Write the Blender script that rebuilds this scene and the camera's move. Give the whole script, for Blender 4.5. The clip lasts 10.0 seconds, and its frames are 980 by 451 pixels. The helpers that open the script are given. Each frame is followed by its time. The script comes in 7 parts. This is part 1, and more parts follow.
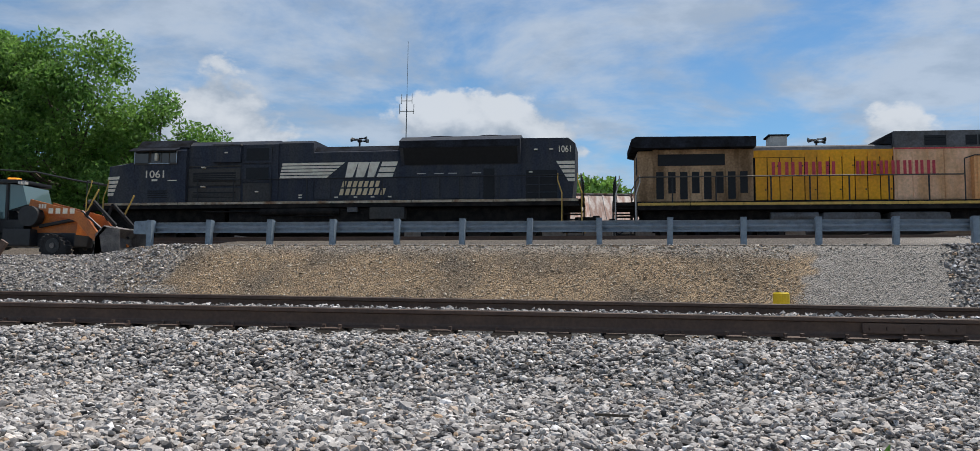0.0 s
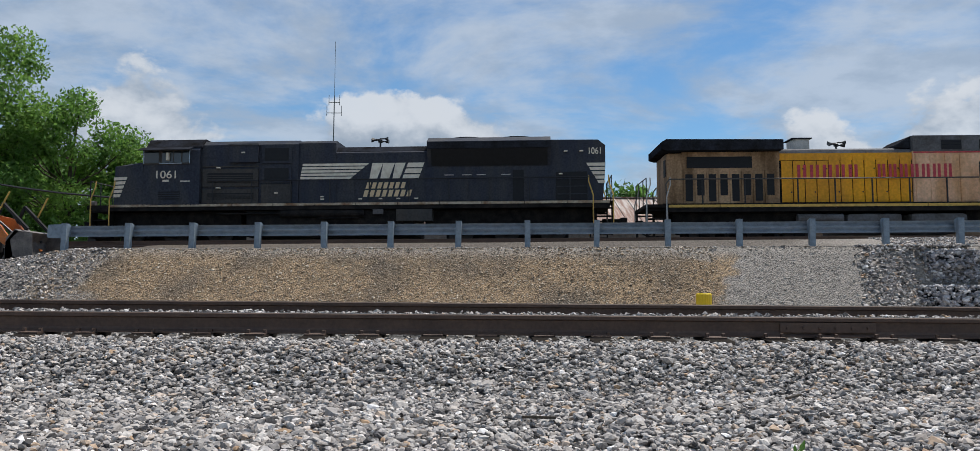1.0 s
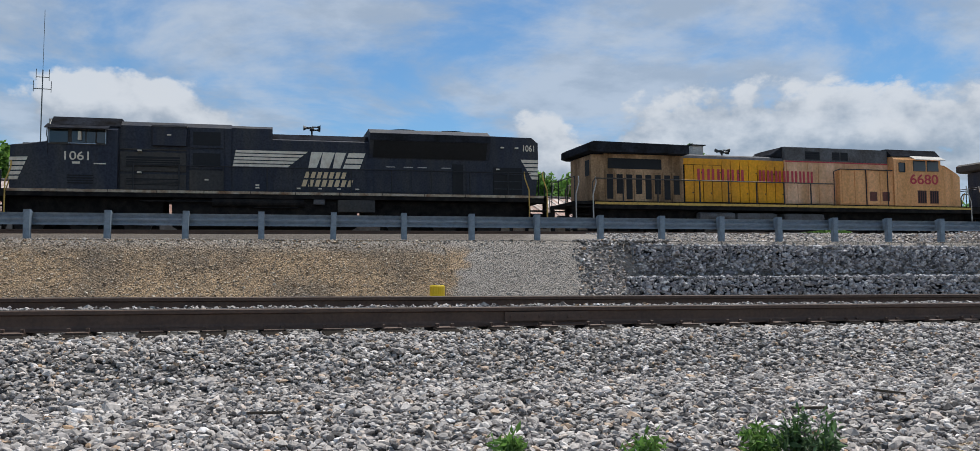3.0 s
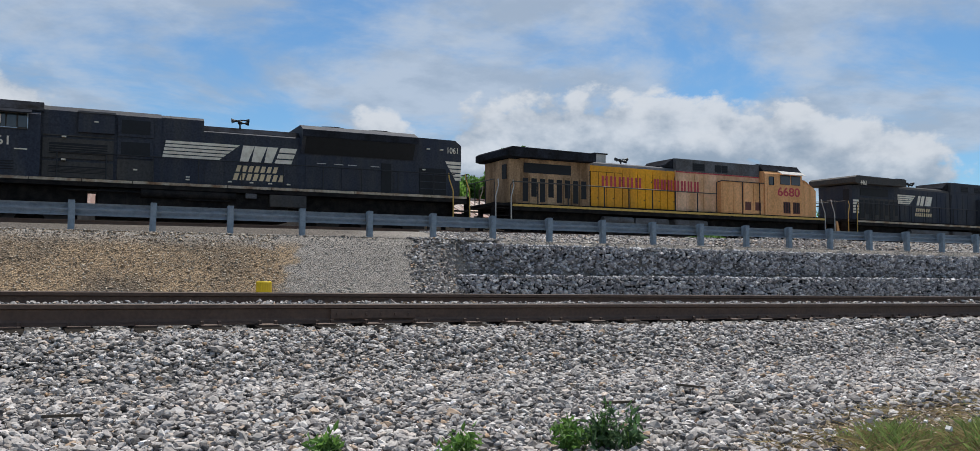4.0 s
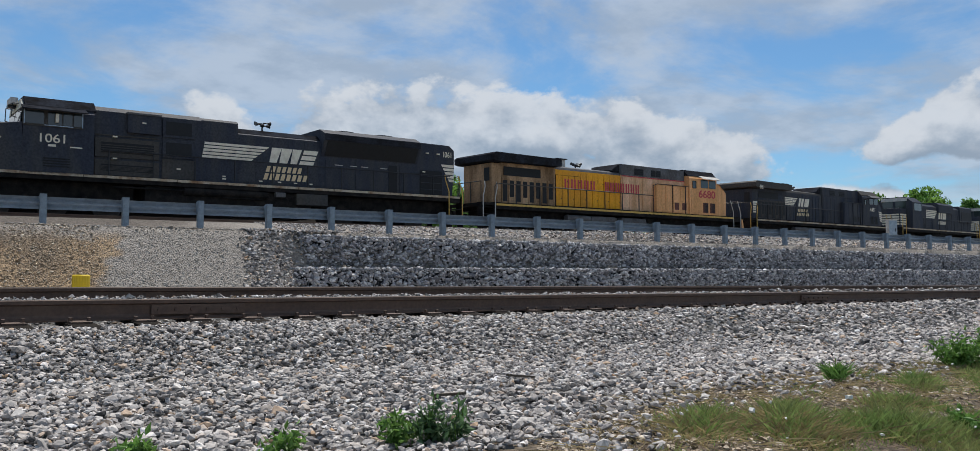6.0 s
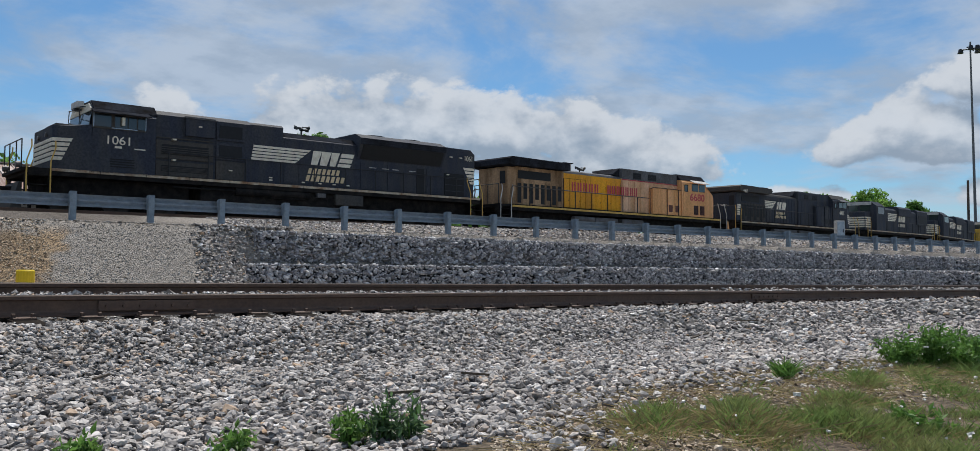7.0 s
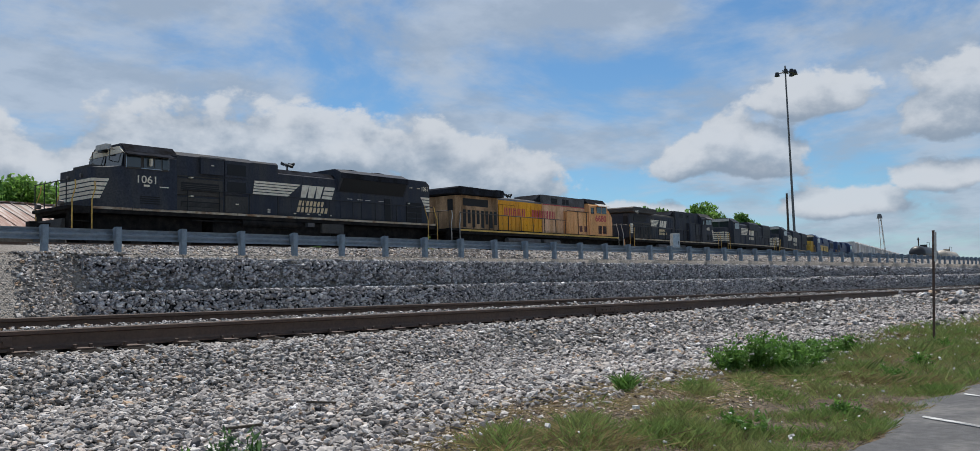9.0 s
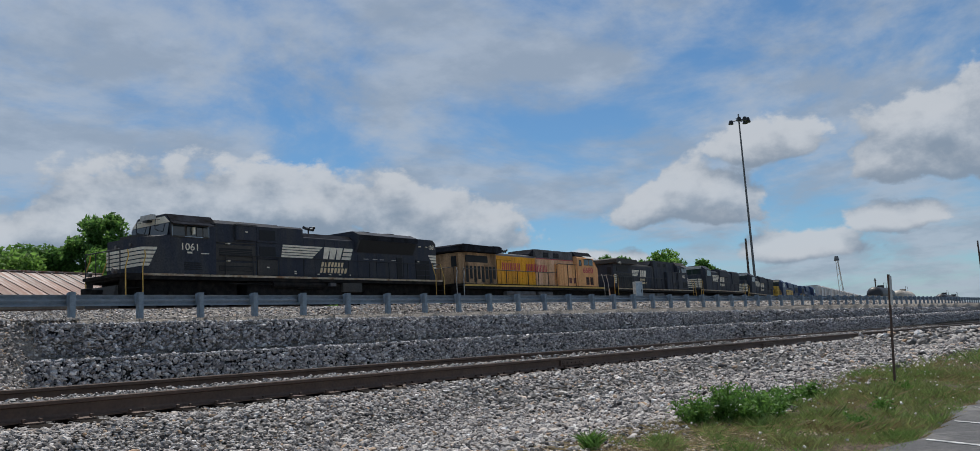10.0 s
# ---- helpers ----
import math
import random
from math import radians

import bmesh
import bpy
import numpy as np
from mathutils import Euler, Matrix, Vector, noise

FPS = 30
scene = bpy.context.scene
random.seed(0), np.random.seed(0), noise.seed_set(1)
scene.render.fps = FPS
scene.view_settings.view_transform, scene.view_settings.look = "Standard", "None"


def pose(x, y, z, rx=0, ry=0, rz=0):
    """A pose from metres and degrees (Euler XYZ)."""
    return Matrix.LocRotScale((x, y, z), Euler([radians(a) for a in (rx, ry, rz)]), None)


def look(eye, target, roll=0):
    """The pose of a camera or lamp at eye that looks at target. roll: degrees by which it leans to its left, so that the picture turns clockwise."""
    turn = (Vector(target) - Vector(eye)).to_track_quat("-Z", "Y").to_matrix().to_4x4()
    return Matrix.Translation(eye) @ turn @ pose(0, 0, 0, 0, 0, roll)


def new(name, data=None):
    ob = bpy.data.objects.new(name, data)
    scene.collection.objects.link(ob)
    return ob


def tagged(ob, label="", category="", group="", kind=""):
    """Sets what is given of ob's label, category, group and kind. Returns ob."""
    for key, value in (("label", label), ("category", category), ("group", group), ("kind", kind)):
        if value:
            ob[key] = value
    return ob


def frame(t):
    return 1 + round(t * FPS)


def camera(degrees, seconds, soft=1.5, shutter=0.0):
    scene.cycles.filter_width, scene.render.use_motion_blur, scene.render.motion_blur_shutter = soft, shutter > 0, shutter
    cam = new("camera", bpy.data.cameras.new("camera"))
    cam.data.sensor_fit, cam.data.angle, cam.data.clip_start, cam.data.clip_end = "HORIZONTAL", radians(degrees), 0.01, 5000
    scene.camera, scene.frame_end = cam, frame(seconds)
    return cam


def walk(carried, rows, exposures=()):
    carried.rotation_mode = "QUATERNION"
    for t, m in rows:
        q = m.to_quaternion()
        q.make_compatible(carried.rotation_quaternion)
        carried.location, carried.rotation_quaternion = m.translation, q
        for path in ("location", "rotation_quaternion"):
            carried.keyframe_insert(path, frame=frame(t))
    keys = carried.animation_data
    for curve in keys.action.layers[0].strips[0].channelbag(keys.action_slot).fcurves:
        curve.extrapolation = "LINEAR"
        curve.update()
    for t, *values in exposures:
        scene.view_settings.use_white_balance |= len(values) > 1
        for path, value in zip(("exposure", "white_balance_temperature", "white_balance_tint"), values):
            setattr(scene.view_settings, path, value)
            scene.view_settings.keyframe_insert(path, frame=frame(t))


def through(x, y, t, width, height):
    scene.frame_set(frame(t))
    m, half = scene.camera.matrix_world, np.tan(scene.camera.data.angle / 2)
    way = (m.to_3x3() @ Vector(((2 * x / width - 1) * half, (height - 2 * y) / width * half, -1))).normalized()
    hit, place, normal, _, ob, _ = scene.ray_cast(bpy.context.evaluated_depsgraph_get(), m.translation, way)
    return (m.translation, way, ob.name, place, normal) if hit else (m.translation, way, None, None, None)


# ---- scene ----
# ---------- camera ----------
PATH = [
    (0, pose(-0.004, 0.254, -0.021, 94.137, -0.910, 4.578)),
    (0.5, pose(-0.003, 0.254, -0.017, 94.290, -0.835, 2.280)),
    (1, pose(0.007, 0.249, -0.014, 94.360, -0.449, -0.116)),
    (1.5, pose(0.016, 0.249, -0.014, 94.323, 0.017, -3.559)),
    (2, pose(0.021, 0.244, -0.018, 94.235, 0.376, -7.590)),
    (2.5, pose(0.030, 0.247, -0.024, 94.080, 0.407, -11.963)),
    (4, pose(0.091, 0.198, -0.018, 93.861, -0.694, -28.427)),
    (4.5, pose(0.110, 0.197, -0.011, 93.635, -0.408, -31.908)),
    (5, pose(0.125, 0.193, -0.007, 93.443, -0.251, -33.861)),
    (5.5, pose(0.152, 0.192, -0.011, 93.419, -0.203, -36.842)),
    (7, pose(0.173, 0.197, -0.010, 93.282, -0.704, -41.835)),
    (7.5, pose(0.179, 0.193, -0.012, 93.102, -0.491, -44.147)),
    (8, pose(0.186, 0.191, -0.012, 92.888, -0.297, -45.568)),
    (8.5, pose(0.180, 0.185, 0.001, 93.023, 0.159, -47.747)),
    (9, pose(0.210, 0.181, 0.028, 94.416, 1.123, -51.679)),
    (9.5, pose(0.236, 0.179, 0.076, 96.893, 2.441, -52.612)),
    (10, pose(0.246, 0.171, 0.086, 97.787, 2.889, -53.957)),
]
cam = camera(59.29, 10.0, soft=0.5)
walk(cam, PATH, exposures=[(0, 0.07), (2.5, 0.04), (5, 0.05), (7, -0.02), (8.5, -0.03), (9.5, -0.1), (10, -0.24)])

# ---------- sky and sun ----------
SUN_EL, SUN_AZ = 64.0, 40.0     # azimuth from +y towards +x, degrees


def make_world():
    w = bpy.data.worlds.new("sky")
    scene.world = w
    w.use_nodes = True
    nt = w.node_tree
    N, L = nt.nodes, nt.links
    N.clear()

    def nd(kind, **kw):
        n = N.new(kind)
        for k, v in kw.items():
            n.inputs[k].default_value = v
        return n

    def mth(op, a, b=0.0, clamp=False):
        n = N.new("ShaderNodeMath")
        n.operation, n.use_clamp = op, clamp
        for i, v in enumerate((a, b)):
            if isinstance(v, (int, float)):
                n.inputs[i].default_value = v
            else:
                L.new(v, n.inputs[i])
        return n.outputs[0]

    def mix(fac, a, b):
        n = N.new("ShaderNodeMix")
        n.data_type = "RGBA"
        for i, v in ((0, fac), (6, a), (7, b)):
            if isinstance(v, tuple):
                n.inputs[i].default_value = (*v, 1)
            elif isinstance(v, (int, float)):
                n.inputs[i].default_value = v
            else:
                L.new(v, n.inputs[i])
        return n.outputs[2]

    def ramp(v, lo, hi):
        n = N.new("ShaderNodeMapRange")
        n.interpolation_type = "SMOOTHSTEP"
        L.new(v, n.inputs[0])
        n.inputs[1].default_value, n.inputs[2].default_value = lo, hi
        return n.outputs[0]

    sky = N.new("ShaderNodeTexSky")
    sky.sky_type, sky.sun_disc = "NISHITA", False
    sky.sun_elevation, sky.sun_rotation = radians(SUN_EL), radians(SUN_AZ)
    sky.air_density, sky.dust_density, sky.ozone_density = 1.0, 0.15, 2.5
    tc = N.new("ShaderNodeTexCoord")
    sep = N.new("ShaderNodeSeparateXYZ")
    L.new(tc.outputs["Generated"], sep.inputs[0])
    up = mth("MAXIMUM", sep.outputs[2], 0.0)
    # high broken layer, laid out on a flat deck
    den = mth("ADD", up, 0.20)
    comb = N.new("ShaderNodeCombineXYZ")
    L.new(mth("DIVIDE", sep.outputs[0], den), comb.inputs[0])
    L.new(mth("DIVIDE", sep.outputs[1], den), comb.inputs[1])
    n1 = nd("ShaderNodeTexNoise", Scale=1.5, Detail=10.0, Roughness=0.60, Distortion=0.3)
    L.new(comb.outputs[0], n1.inputs["Vector"])
    veil = ramp(n1.outputs[0], 0.375, 0.60)
    n1b = nd("ShaderNodeTexNoise", Scale=3.4, Detail=7.0, Roughness=0.6)
    L.new(comb.outputs[0], n1b.inputs["Vector"])
    shade1 = ramp(n1b.outputs[0], 0.38, 0.60)
    veil_col = mix(shade1, CLOUD_GREY, CLOUD_MID)
    # heaped clouds: banks by bearing and height, broken up by noise
    az = mth("MULTIPLY", mth("ARCTAN2", sep.outputs[0], sep.outputs[1]), 57.29578)
    el = mth("MULTIPLY", mth("ARCSINE", sep.outputs[2]), 57.29578)
    def bank_at(e):
        """How deep a bearing and height lie inside the cloud banks: above 0 inside, below 0 outside."""
        bank = None
        for a0, e0, wa, we in HEAPS:
            u = mth("DIVIDE", mth("SUBTRACT", az, a0), wa)
            dv = mth("SUBTRACT", e, e0)
            v = mth("DIVIDE", mth("MAXIMUM", dv, mth("MULTIPLY", dv, -1.9)), we)
            q = mth("SUBTRACT", 1.0, mth("SQRT", mth("ADD", mth("MULTIPLY", u, u), mth("MULTIPLY", v, v))))
            q = mth("MAXIMUM", q, -1.0)
            bank = q if bank is None else mth("MAXIMUM", bank, q)
        return mth("MINIMUM", bank, 0.55)

    def puff(shift):
        mp = N.new("ShaderNodeMapping")
        mp.inputs["Scale"].default_value = (1.0, 1.0, 1.5)
        mp.inputs["Location"].default_value = (0.35, 0.2, 0.1 + shift)
        L.new(tc.outputs["Generated"], mp.inputs[0])
        a = nd("ShaderNodeTexNoise", Scale=11.0, Detail=10.0, Roughness=0.56, Distortion=0.1)
        L.new(mp.outputs[0], a.inputs["Vector"])
        return a.outputs[0]

    def heap_at(e, shift):
        return mth("ADD", mth("MULTIPLY", bank_at(e), 0.42), puff(shift))
    heap_v = heap_at(el, 0.0)
    heap = ramp(heap_v, 0.50, 0.60)
    # lit where the cloud thins out upwards, grey where it thickens
    lit = ramp(mth("SUBTRACT", heap_v, heap_at(mth("ADD", el, 1.6), 0.042)), -0.14, 0.26)
    heap_col = mix(lit, CLOUD_SHADE, CLOUD_LIT)
    deep = N.new("ShaderNodeMix")
    deep.data_type, deep.blend_type = "RGBA", "MULTIPLY"
    deep.inputs[0].default_value = 1.0
    L.new(sky.outputs[0], deep.inputs[6])
    deep.inputs[7].default_value = SKY_TINT
    c = mix(mth("MULTIPLY", veil, 0.86), deep.outputs[2], veil_col)
    c = mix(mth("MULTIPLY", heap, 0.92), c, heap_col)
    # haze low down
    haze = ramp(sep.outputs[2], 0.10, -0.02)
    c = mix(mth("MULTIPLY", haze, 0.22), c, CLOUD_GREY)
    bg = N.new("ShaderNodeBackground")
    bg.inputs[1].default_value = 0.10
    L.new(c, bg.inputs[0])
    out = N.new("ShaderNodeOutputWorld")
    L.new(bg.outputs[0], out.inputs[0])


CLOUD_SHADE, CLOUD_MID, CLOUD_LIT = (2.75, 3.45, 4.4), (4.7, 5.45, 6.5), (6.3, 6.7, 7.25)
CLOUD_GREY = (3.6, 4.35, 5.4)
SKY_TINT = (0.62, 0.86, 1.0, 1.0)
HEAPS = [(-22, 7.2, 7.0, 6.6), (-5, 9.8, 7, 3.2), (31, 8.2, 7.5, 5.4), (41, 8.0, 8.5, 4.0), (47.5, 7.8, 6.5, 3.6), (52, 7.0, 6, 2.6), (21, 7.0, 6, 3.8),
         (67.5, 8.3, 6.0, 3.0), (73.0, 11.3, 4.0, 2.4), (82, 10.0, 5.0, 4.4), (80, 6.2, 3.4, 1.7), (74, 4.9, 4.5, 1.7), (92, 9, 9, 5), (60, 4.5, 6, 1.4),
         (-55, 9, 16, 6), (130, 9, 18, 6), (-140, 9, 22, 7)]
make_world()
sun = new("sun", bpy.data.lights.new("sun", "SUN"))
sun.data.energy, sun.data.angle, sun.data.color = 4.4, radians(1.0), (1.0, 0.95, 0.88)
_a, _e = radians(SUN_AZ), radians(SUN_EL)
sun.matrix_basis = look((math.sin(_a) * math.cos(_e) * 50, math.cos(_a) * math.cos(_e) * 50, math.sin(_e) * 50), (0, 0, 0))
scene.view_settings.exposure = 0.0

# ---------- materials ----------


def mat(name, col, rough=0.6, metal=0.0, var=0.25, scale=6.0, col2=None, bump=0.0, bscale=60.0, island=0.0, streak=False,
        coord="Object", lo=0.4, hi=0.65, spec=0.5, rnd=0.0):
    """Principled surface with stains at a large scale, grain at a small one and optional relief."""
    m = bpy.data.materials.new(name)
    m.use_nodes = True
    nt = m.node_tree
    N, L = nt.nodes, nt.links
    b = N["Principled BSDF"]
    b.inputs["Roughness"].default_value, b.inputs["Metallic"].default_value = rough, metal
    b.inputs["Specular IOR Level"].default_value = spec
    tc = N.new("ShaderNodeTexCoord")
    vec = tc.outputs[coord]
    if streak:
        mp = N.new("ShaderNodeMapping")
        mp.inputs["Scale"].default_value = (1, 1, 0.18) if streak is True else streak
        L.new(vec, mp.inputs[0])
        svec = mp.outputs[0]
    else:
        svec = vec
    n = N.new("ShaderNodeTexNoise")
    n.inputs["Scale"].default_value, n.inputs["Detail"].default_value, n.inputs["Roughness"].default_value = scale, 6, 0.62
    L.new(svec, n.inputs["Vector"])
    mr = N.new("ShaderNodeMapRange")
    mr.inputs[1].default_value, mr.inputs[2].default_value = lo, hi
    L.new(n.outputs[0], mr.inputs[0])
    mx = N.new("ShaderNodeMix")
    mx.data_type = "RGBA"
    c2 = col2 or tuple(c * (1 - var) for c in col)
    mx.inputs[6].default_value, mx.inputs[7].default_value = (*col, 1), (*c2, 1)
    L.new(mr.outputs[0], mx.inputs[0])
    colour = mx.outputs[2]
    n2 = N.new("ShaderNodeTexNoise")
    n2.inputs["Scale"].default_value, n2.inputs["Detail"].default_value = scale * 9, 4
    L.new(vec, n2.inputs["Vector"])
    hsv = N.new("ShaderNodeHueSaturation")
    mv = N.new("ShaderNodeMapRange")
    mv.inputs[1].default_value, mv.inputs[2].default_value = 0.3, 0.7
    mv.inputs[3].default_value, mv.inputs[4].default_value = 1 - var * 0.6, 1 + var * 0.6
    L.new(n2.outputs[0], mv.inputs[0])
    val = mv.outputs[0]
    if island or rnd:
        if island:
            g = N.new("ShaderNodeNewGeometry")
            src, amt = g.outputs["Random Per Island"], island
        else:
            g = N.new("ShaderNodeObjectInfo")
            src, amt = g.outputs["Random"], rnd
        mi = N.new("ShaderNodeMapRange")
        mi.inputs[3].default_value, mi.inputs[4].default_value = 1 - amt, 1 + amt
        L.new(src, mi.inputs[0])
        ml = N.new("ShaderNodeMath")
        ml.operation = "MULTIPLY"
        L.new(val, ml.inputs[0])
        L.new(mi.outputs[0], ml.inputs[1])
        val = ml.outputs[0]
    L.new(val, hsv.inputs["Value"])
    L.new(colour, hsv.inputs["Color"])
    L.new(hsv.outputs[0], b.inputs["Base Color"])
    if bump:
        n3 = N.new("ShaderNodeTexNoise")
        n3.inputs["Scale"].default_value, n3.inputs["Detail"].default_value = bscale, 5
        L.new(vec, n3.inputs["Vector"])
        bp = N.new("ShaderNodeBump")
        bp.inputs["Strength"].default_value, bp.inputs["Distance"].default_value = bump, 0.02
        L.new(n3.outputs[0], bp.inputs["Height"])
        L.new(bp.outputs[0], b.inputs["Normal"])
    return m


def rock_mat(name, stops, rough=0.85, tint=0.15):
    """Broken stone: one colour a stone, drawn from a palette, with grain."""
    m = bpy.data.materials.new(name)
    m.use_nodes = True
    N, L = m.node_tree.nodes, m.node_tree.links
    b = N["Principled BSDF"]
    b.inputs["Roughness"].default_value = rough
    b.inputs["Specular IOR Level"].default_value = 0.3
    g = N.new("ShaderNodeNewGeometry")
    cr = N.new("ShaderNodeValToRGB")
    cr.color_ramp.interpolation = "LINEAR"
    while len(cr.color_ramp.elements) < len(stops):
        cr.color_ramp.elements.new(0.5)
    for el, (p, c) in zip(cr.color_ramp.elements, stops):
        el.position, el.color = p, (*c, 1)
    L.new(g.outputs["Random Per Island"], cr.inputs[0])
    tc = N.new("ShaderNodeTexCoord")
    n = N.new("ShaderNodeTexNoise")
    n.inputs["Scale"].default_value, n.inputs["Detail"].default_value = 45, 6
    L.new(tc.outputs["Object"], n.inputs["Vector"])
    mr = N.new("ShaderNodeMapRange")
    mr.inputs[1].default_value, mr.inputs[2].default_value, mr.inputs[3].default_value, mr.inputs[4].default_value = 0.3, 0.7, 0.7, 1.25
    L.new(n.outputs[0], mr.inputs[0])
    hs = N.new("ShaderNodeHueSaturation")
    L.new(mr.outputs[0], hs.inputs["Value"])
    L.new(cr.outputs[0], hs.inputs["Color"])
    L.new(hs.outputs[0], b.inputs["Base Color"])
    return m


def glass_mat(name, col=(0.03, 0.04, 0.045), rough=0.05):
    m = bpy.data.materials.new(name)
    m.use_nodes = True
    b = m.node_tree.nodes["Principled BSDF"]
    b.inputs["Base Color"].default_value = (*col, 1)
    b.inputs["Roughness"].default_value = rough
    b.inputs["Specular IOR Level"].default_value = 0.8
    return m


def leaf_mat(name, col, col2, scale=0.35, through=0.45, spread=0.4):
    """Thin leaves that let light through."""
    m = mat(name, col, 0.55, var=0.25, scale=scale, col2=col2, island=spread, spec=0.3)
    N, L = m.node_tree.nodes, m.node_tree.links
    b = N["Principled BSDF"]
    src = b.inputs["Base Color"].links[0].from_socket
    t = N.new("ShaderNodeBsdfTranslucent")
    L.new(src, t.inputs[0])
    mx = N.new("ShaderNodeMixShader")
    mx.inputs[0].default_value = through
    L.new(b.outputs[0], mx.inputs[1])
    L.new(t.outputs[0], mx.inputs[2])
    L.new(mx.outputs[0], N["Material Output"].inputs[0])
    return m


def glow_mat(name, col, s):
    m = bpy.data.materials.new(name)
    m.use_nodes = True
    b = m.node_tree.nodes["Principled BSDF"]
    b.inputs["Base Color"].default_value = (*col, 1)
    b.inputs["Emission Color"].default_value = (*col, 1)
    b.inputs["Emission Strength"].default_value = s
    return m


M_BLACK = mat("black_paint", (0.044, 0.050, 0.067), 0.62, var=0.4, scale=1.6, col2=(0.069, 0.069, 0.072), streak=True, spec=0.08)
M_BLACKG = mat("dusty_black_paint", (0.068, 0.066, 0.064), 0.7, var=0.35, scale=1.3, col2=(0.086, 0.077, 0.067), streak=True, spec=0.1)
M_GRILLE = mat("dark_grille", (0.009, 0.010, 0.012), 0.7, var=0.4, scale=8)
M_UNDER = mat("underframe_grime", (0.012, 0.0115, 0.012), 0.85, var=0.5, scale=3, col2=(0.032, 0.028, 0.025), spec=0.1)
M_WHITE = mat("cream_marking", (0.88, 0.81, 0.66), 0.6, var=0.12, scale=5, col2=(0.72, 0.63, 0.49), spec=0.2)
M_GOLD = mat("gold_lettering", (0.78, 0.62, 0.38), 0.6, var=0.15, scale=5, spec=0.2)
M_SILL = mat("rust_stained_sill", (0.52, 0.44, 0.32), 0.75, var=0.4, scale=2.2, col2=(0.24, 0.13, 0.065))
M_STEELW = mat("wheel_steel", (0.06, 0.05, 0.045), 0.6, metal=0.4, var=0.4, scale=5)
M_YEL = mat("locomotive_yellow", (0.94, 0.425, 0.026), 0.6, spec=0.15, var=0.2, scale=1.1, col2=(0.68, 0.30, 0.04), streak=True, bump=0.05)
M_YELF = mat("faded_yellow", (0.86, 0.55, 0.35), 0.7, spec=0.15, var=0.25, scale=1.2, col2=(0.62, 0.34, 0.17), streak=True, bump=0.05)
M_YELC = mat("weathered_cab_yellow", (0.87, 0.46, 0.215), 0.7, spec=0.15, var=0.25, scale=1.2, col2=(0.66, 0.32, 0.12), streak=True, bump=0.05)
M_TAN = mat("grimy_yellow", (0.54, 0.345, 0.195), 0.7, spec=0.15, var=0.4, scale=1.4, col2=(0.20, 0.118, 0.06), streak=True)
M_GREYR = mat("harbour_grey", (0.145, 0.145, 0.15), 0.8, var=0.35, scale=1.5, col2=(0.09, 0.083, 0.078), spec=0.15)
M_GREYB = mat("dark_roof_grey", (0.036, 0.039, 0.048), 0.9, var=0.4, scale=1.6, col2=(0.018, 0.017, 0.017), spec=0.0)
M_RED = mat("faded_red_lettering", (0.60, 0.055, 0.075), 0.6, var=0.3, scale=5)
M_HANDY = mat("handrail_yellow", (0.72, 0.45, 0.10), 0.6, var=0.3, scale=6)
M_HANDW = mat("handrail_white", (0.6, 0.57, 0.52), 0.6, var=0.3, scale=6)
M_VENT = mat("rusted_red_vent", (0.16, 0.05, 0.035), 0.7, var=0.3, scale=5)
M_HANDG = mat("grimy_handrail", (0.10, 0.085, 0.07), 0.7, var=0.3, scale=6)
M_HANDK = mat("handrail_black", (0.02, 0.02, 0.022), 0.6, var=0.3, scale=6)
M_GLASS = glass_mat("cab_glass")
M_RAIL = mat("rail_rust", (0.092, 0.058, 0.043), 0.7, metal=0.1, var=0.3, scale=3, col2=(0.125, 0.078, 0.055), bump=0.1, bscale=30)
M_RAILTOP = mat("rail_running_surface", (0.16, 0.14, 0.125), 0.45, metal=0.6, var=0.3, scale=4)
M_TIE = mat("creosoted_timber", (0.016, 0.013, 0.011), 0.9, var=0.4, scale=4, col2=(0.030, 0.025, 0.021), bump=0.3, spec=0.05)
M_GALV = mat("galvanised_steel", (0.40, 0.455, 0.51), 0.36, metal=0.55, var=0.15, scale=5, col2=(0.28, 0.325, 0.37))
M_POST = mat("weathered_blue_grey_steel", (0.23, 0.29, 0.345), 0.6, metal=0.15, var=0.3, scale=6, col2=(0.15, 0.19, 0.23))
GREYS = [(0.0, (0.055, 0.052, 0.051)), (0.15, (0.201, 0.187, 0.18)), (0.34, (0.474, 0.439, 0.407)), (0.5, (0.227, 0.201, 0.18)), (0.66, (0.644, 0.605, 0.566)), (0.8, (0.302, 0.283, 0.273)), (0.9, (0.525, 0.472, 0.425)), (0.945, (0.403, 0.266, 0.159)), (1.0, (0.859, 0.838, 0.823))]
M_STONE = rock_mat("crushed_limestone", GREYS)
# near-black, stands in for the shade between gabion stones
M_SHADECORE = mat("gap_shade_core", (0.03, 0.029, 0.031), 0.95, var=0.4, scale=12)
M_STONEB = rock_mat("gabion_stone", [(0.0, (0.105, 0.10, 0.105)), (0.3, (0.30, 0.287, 0.293)), (0.6, (0.60, 0.575, 0.57)), (0.8, (0.345, 0.33, 0.335)), (1.0, (0.86, 0.83, 0.81))])
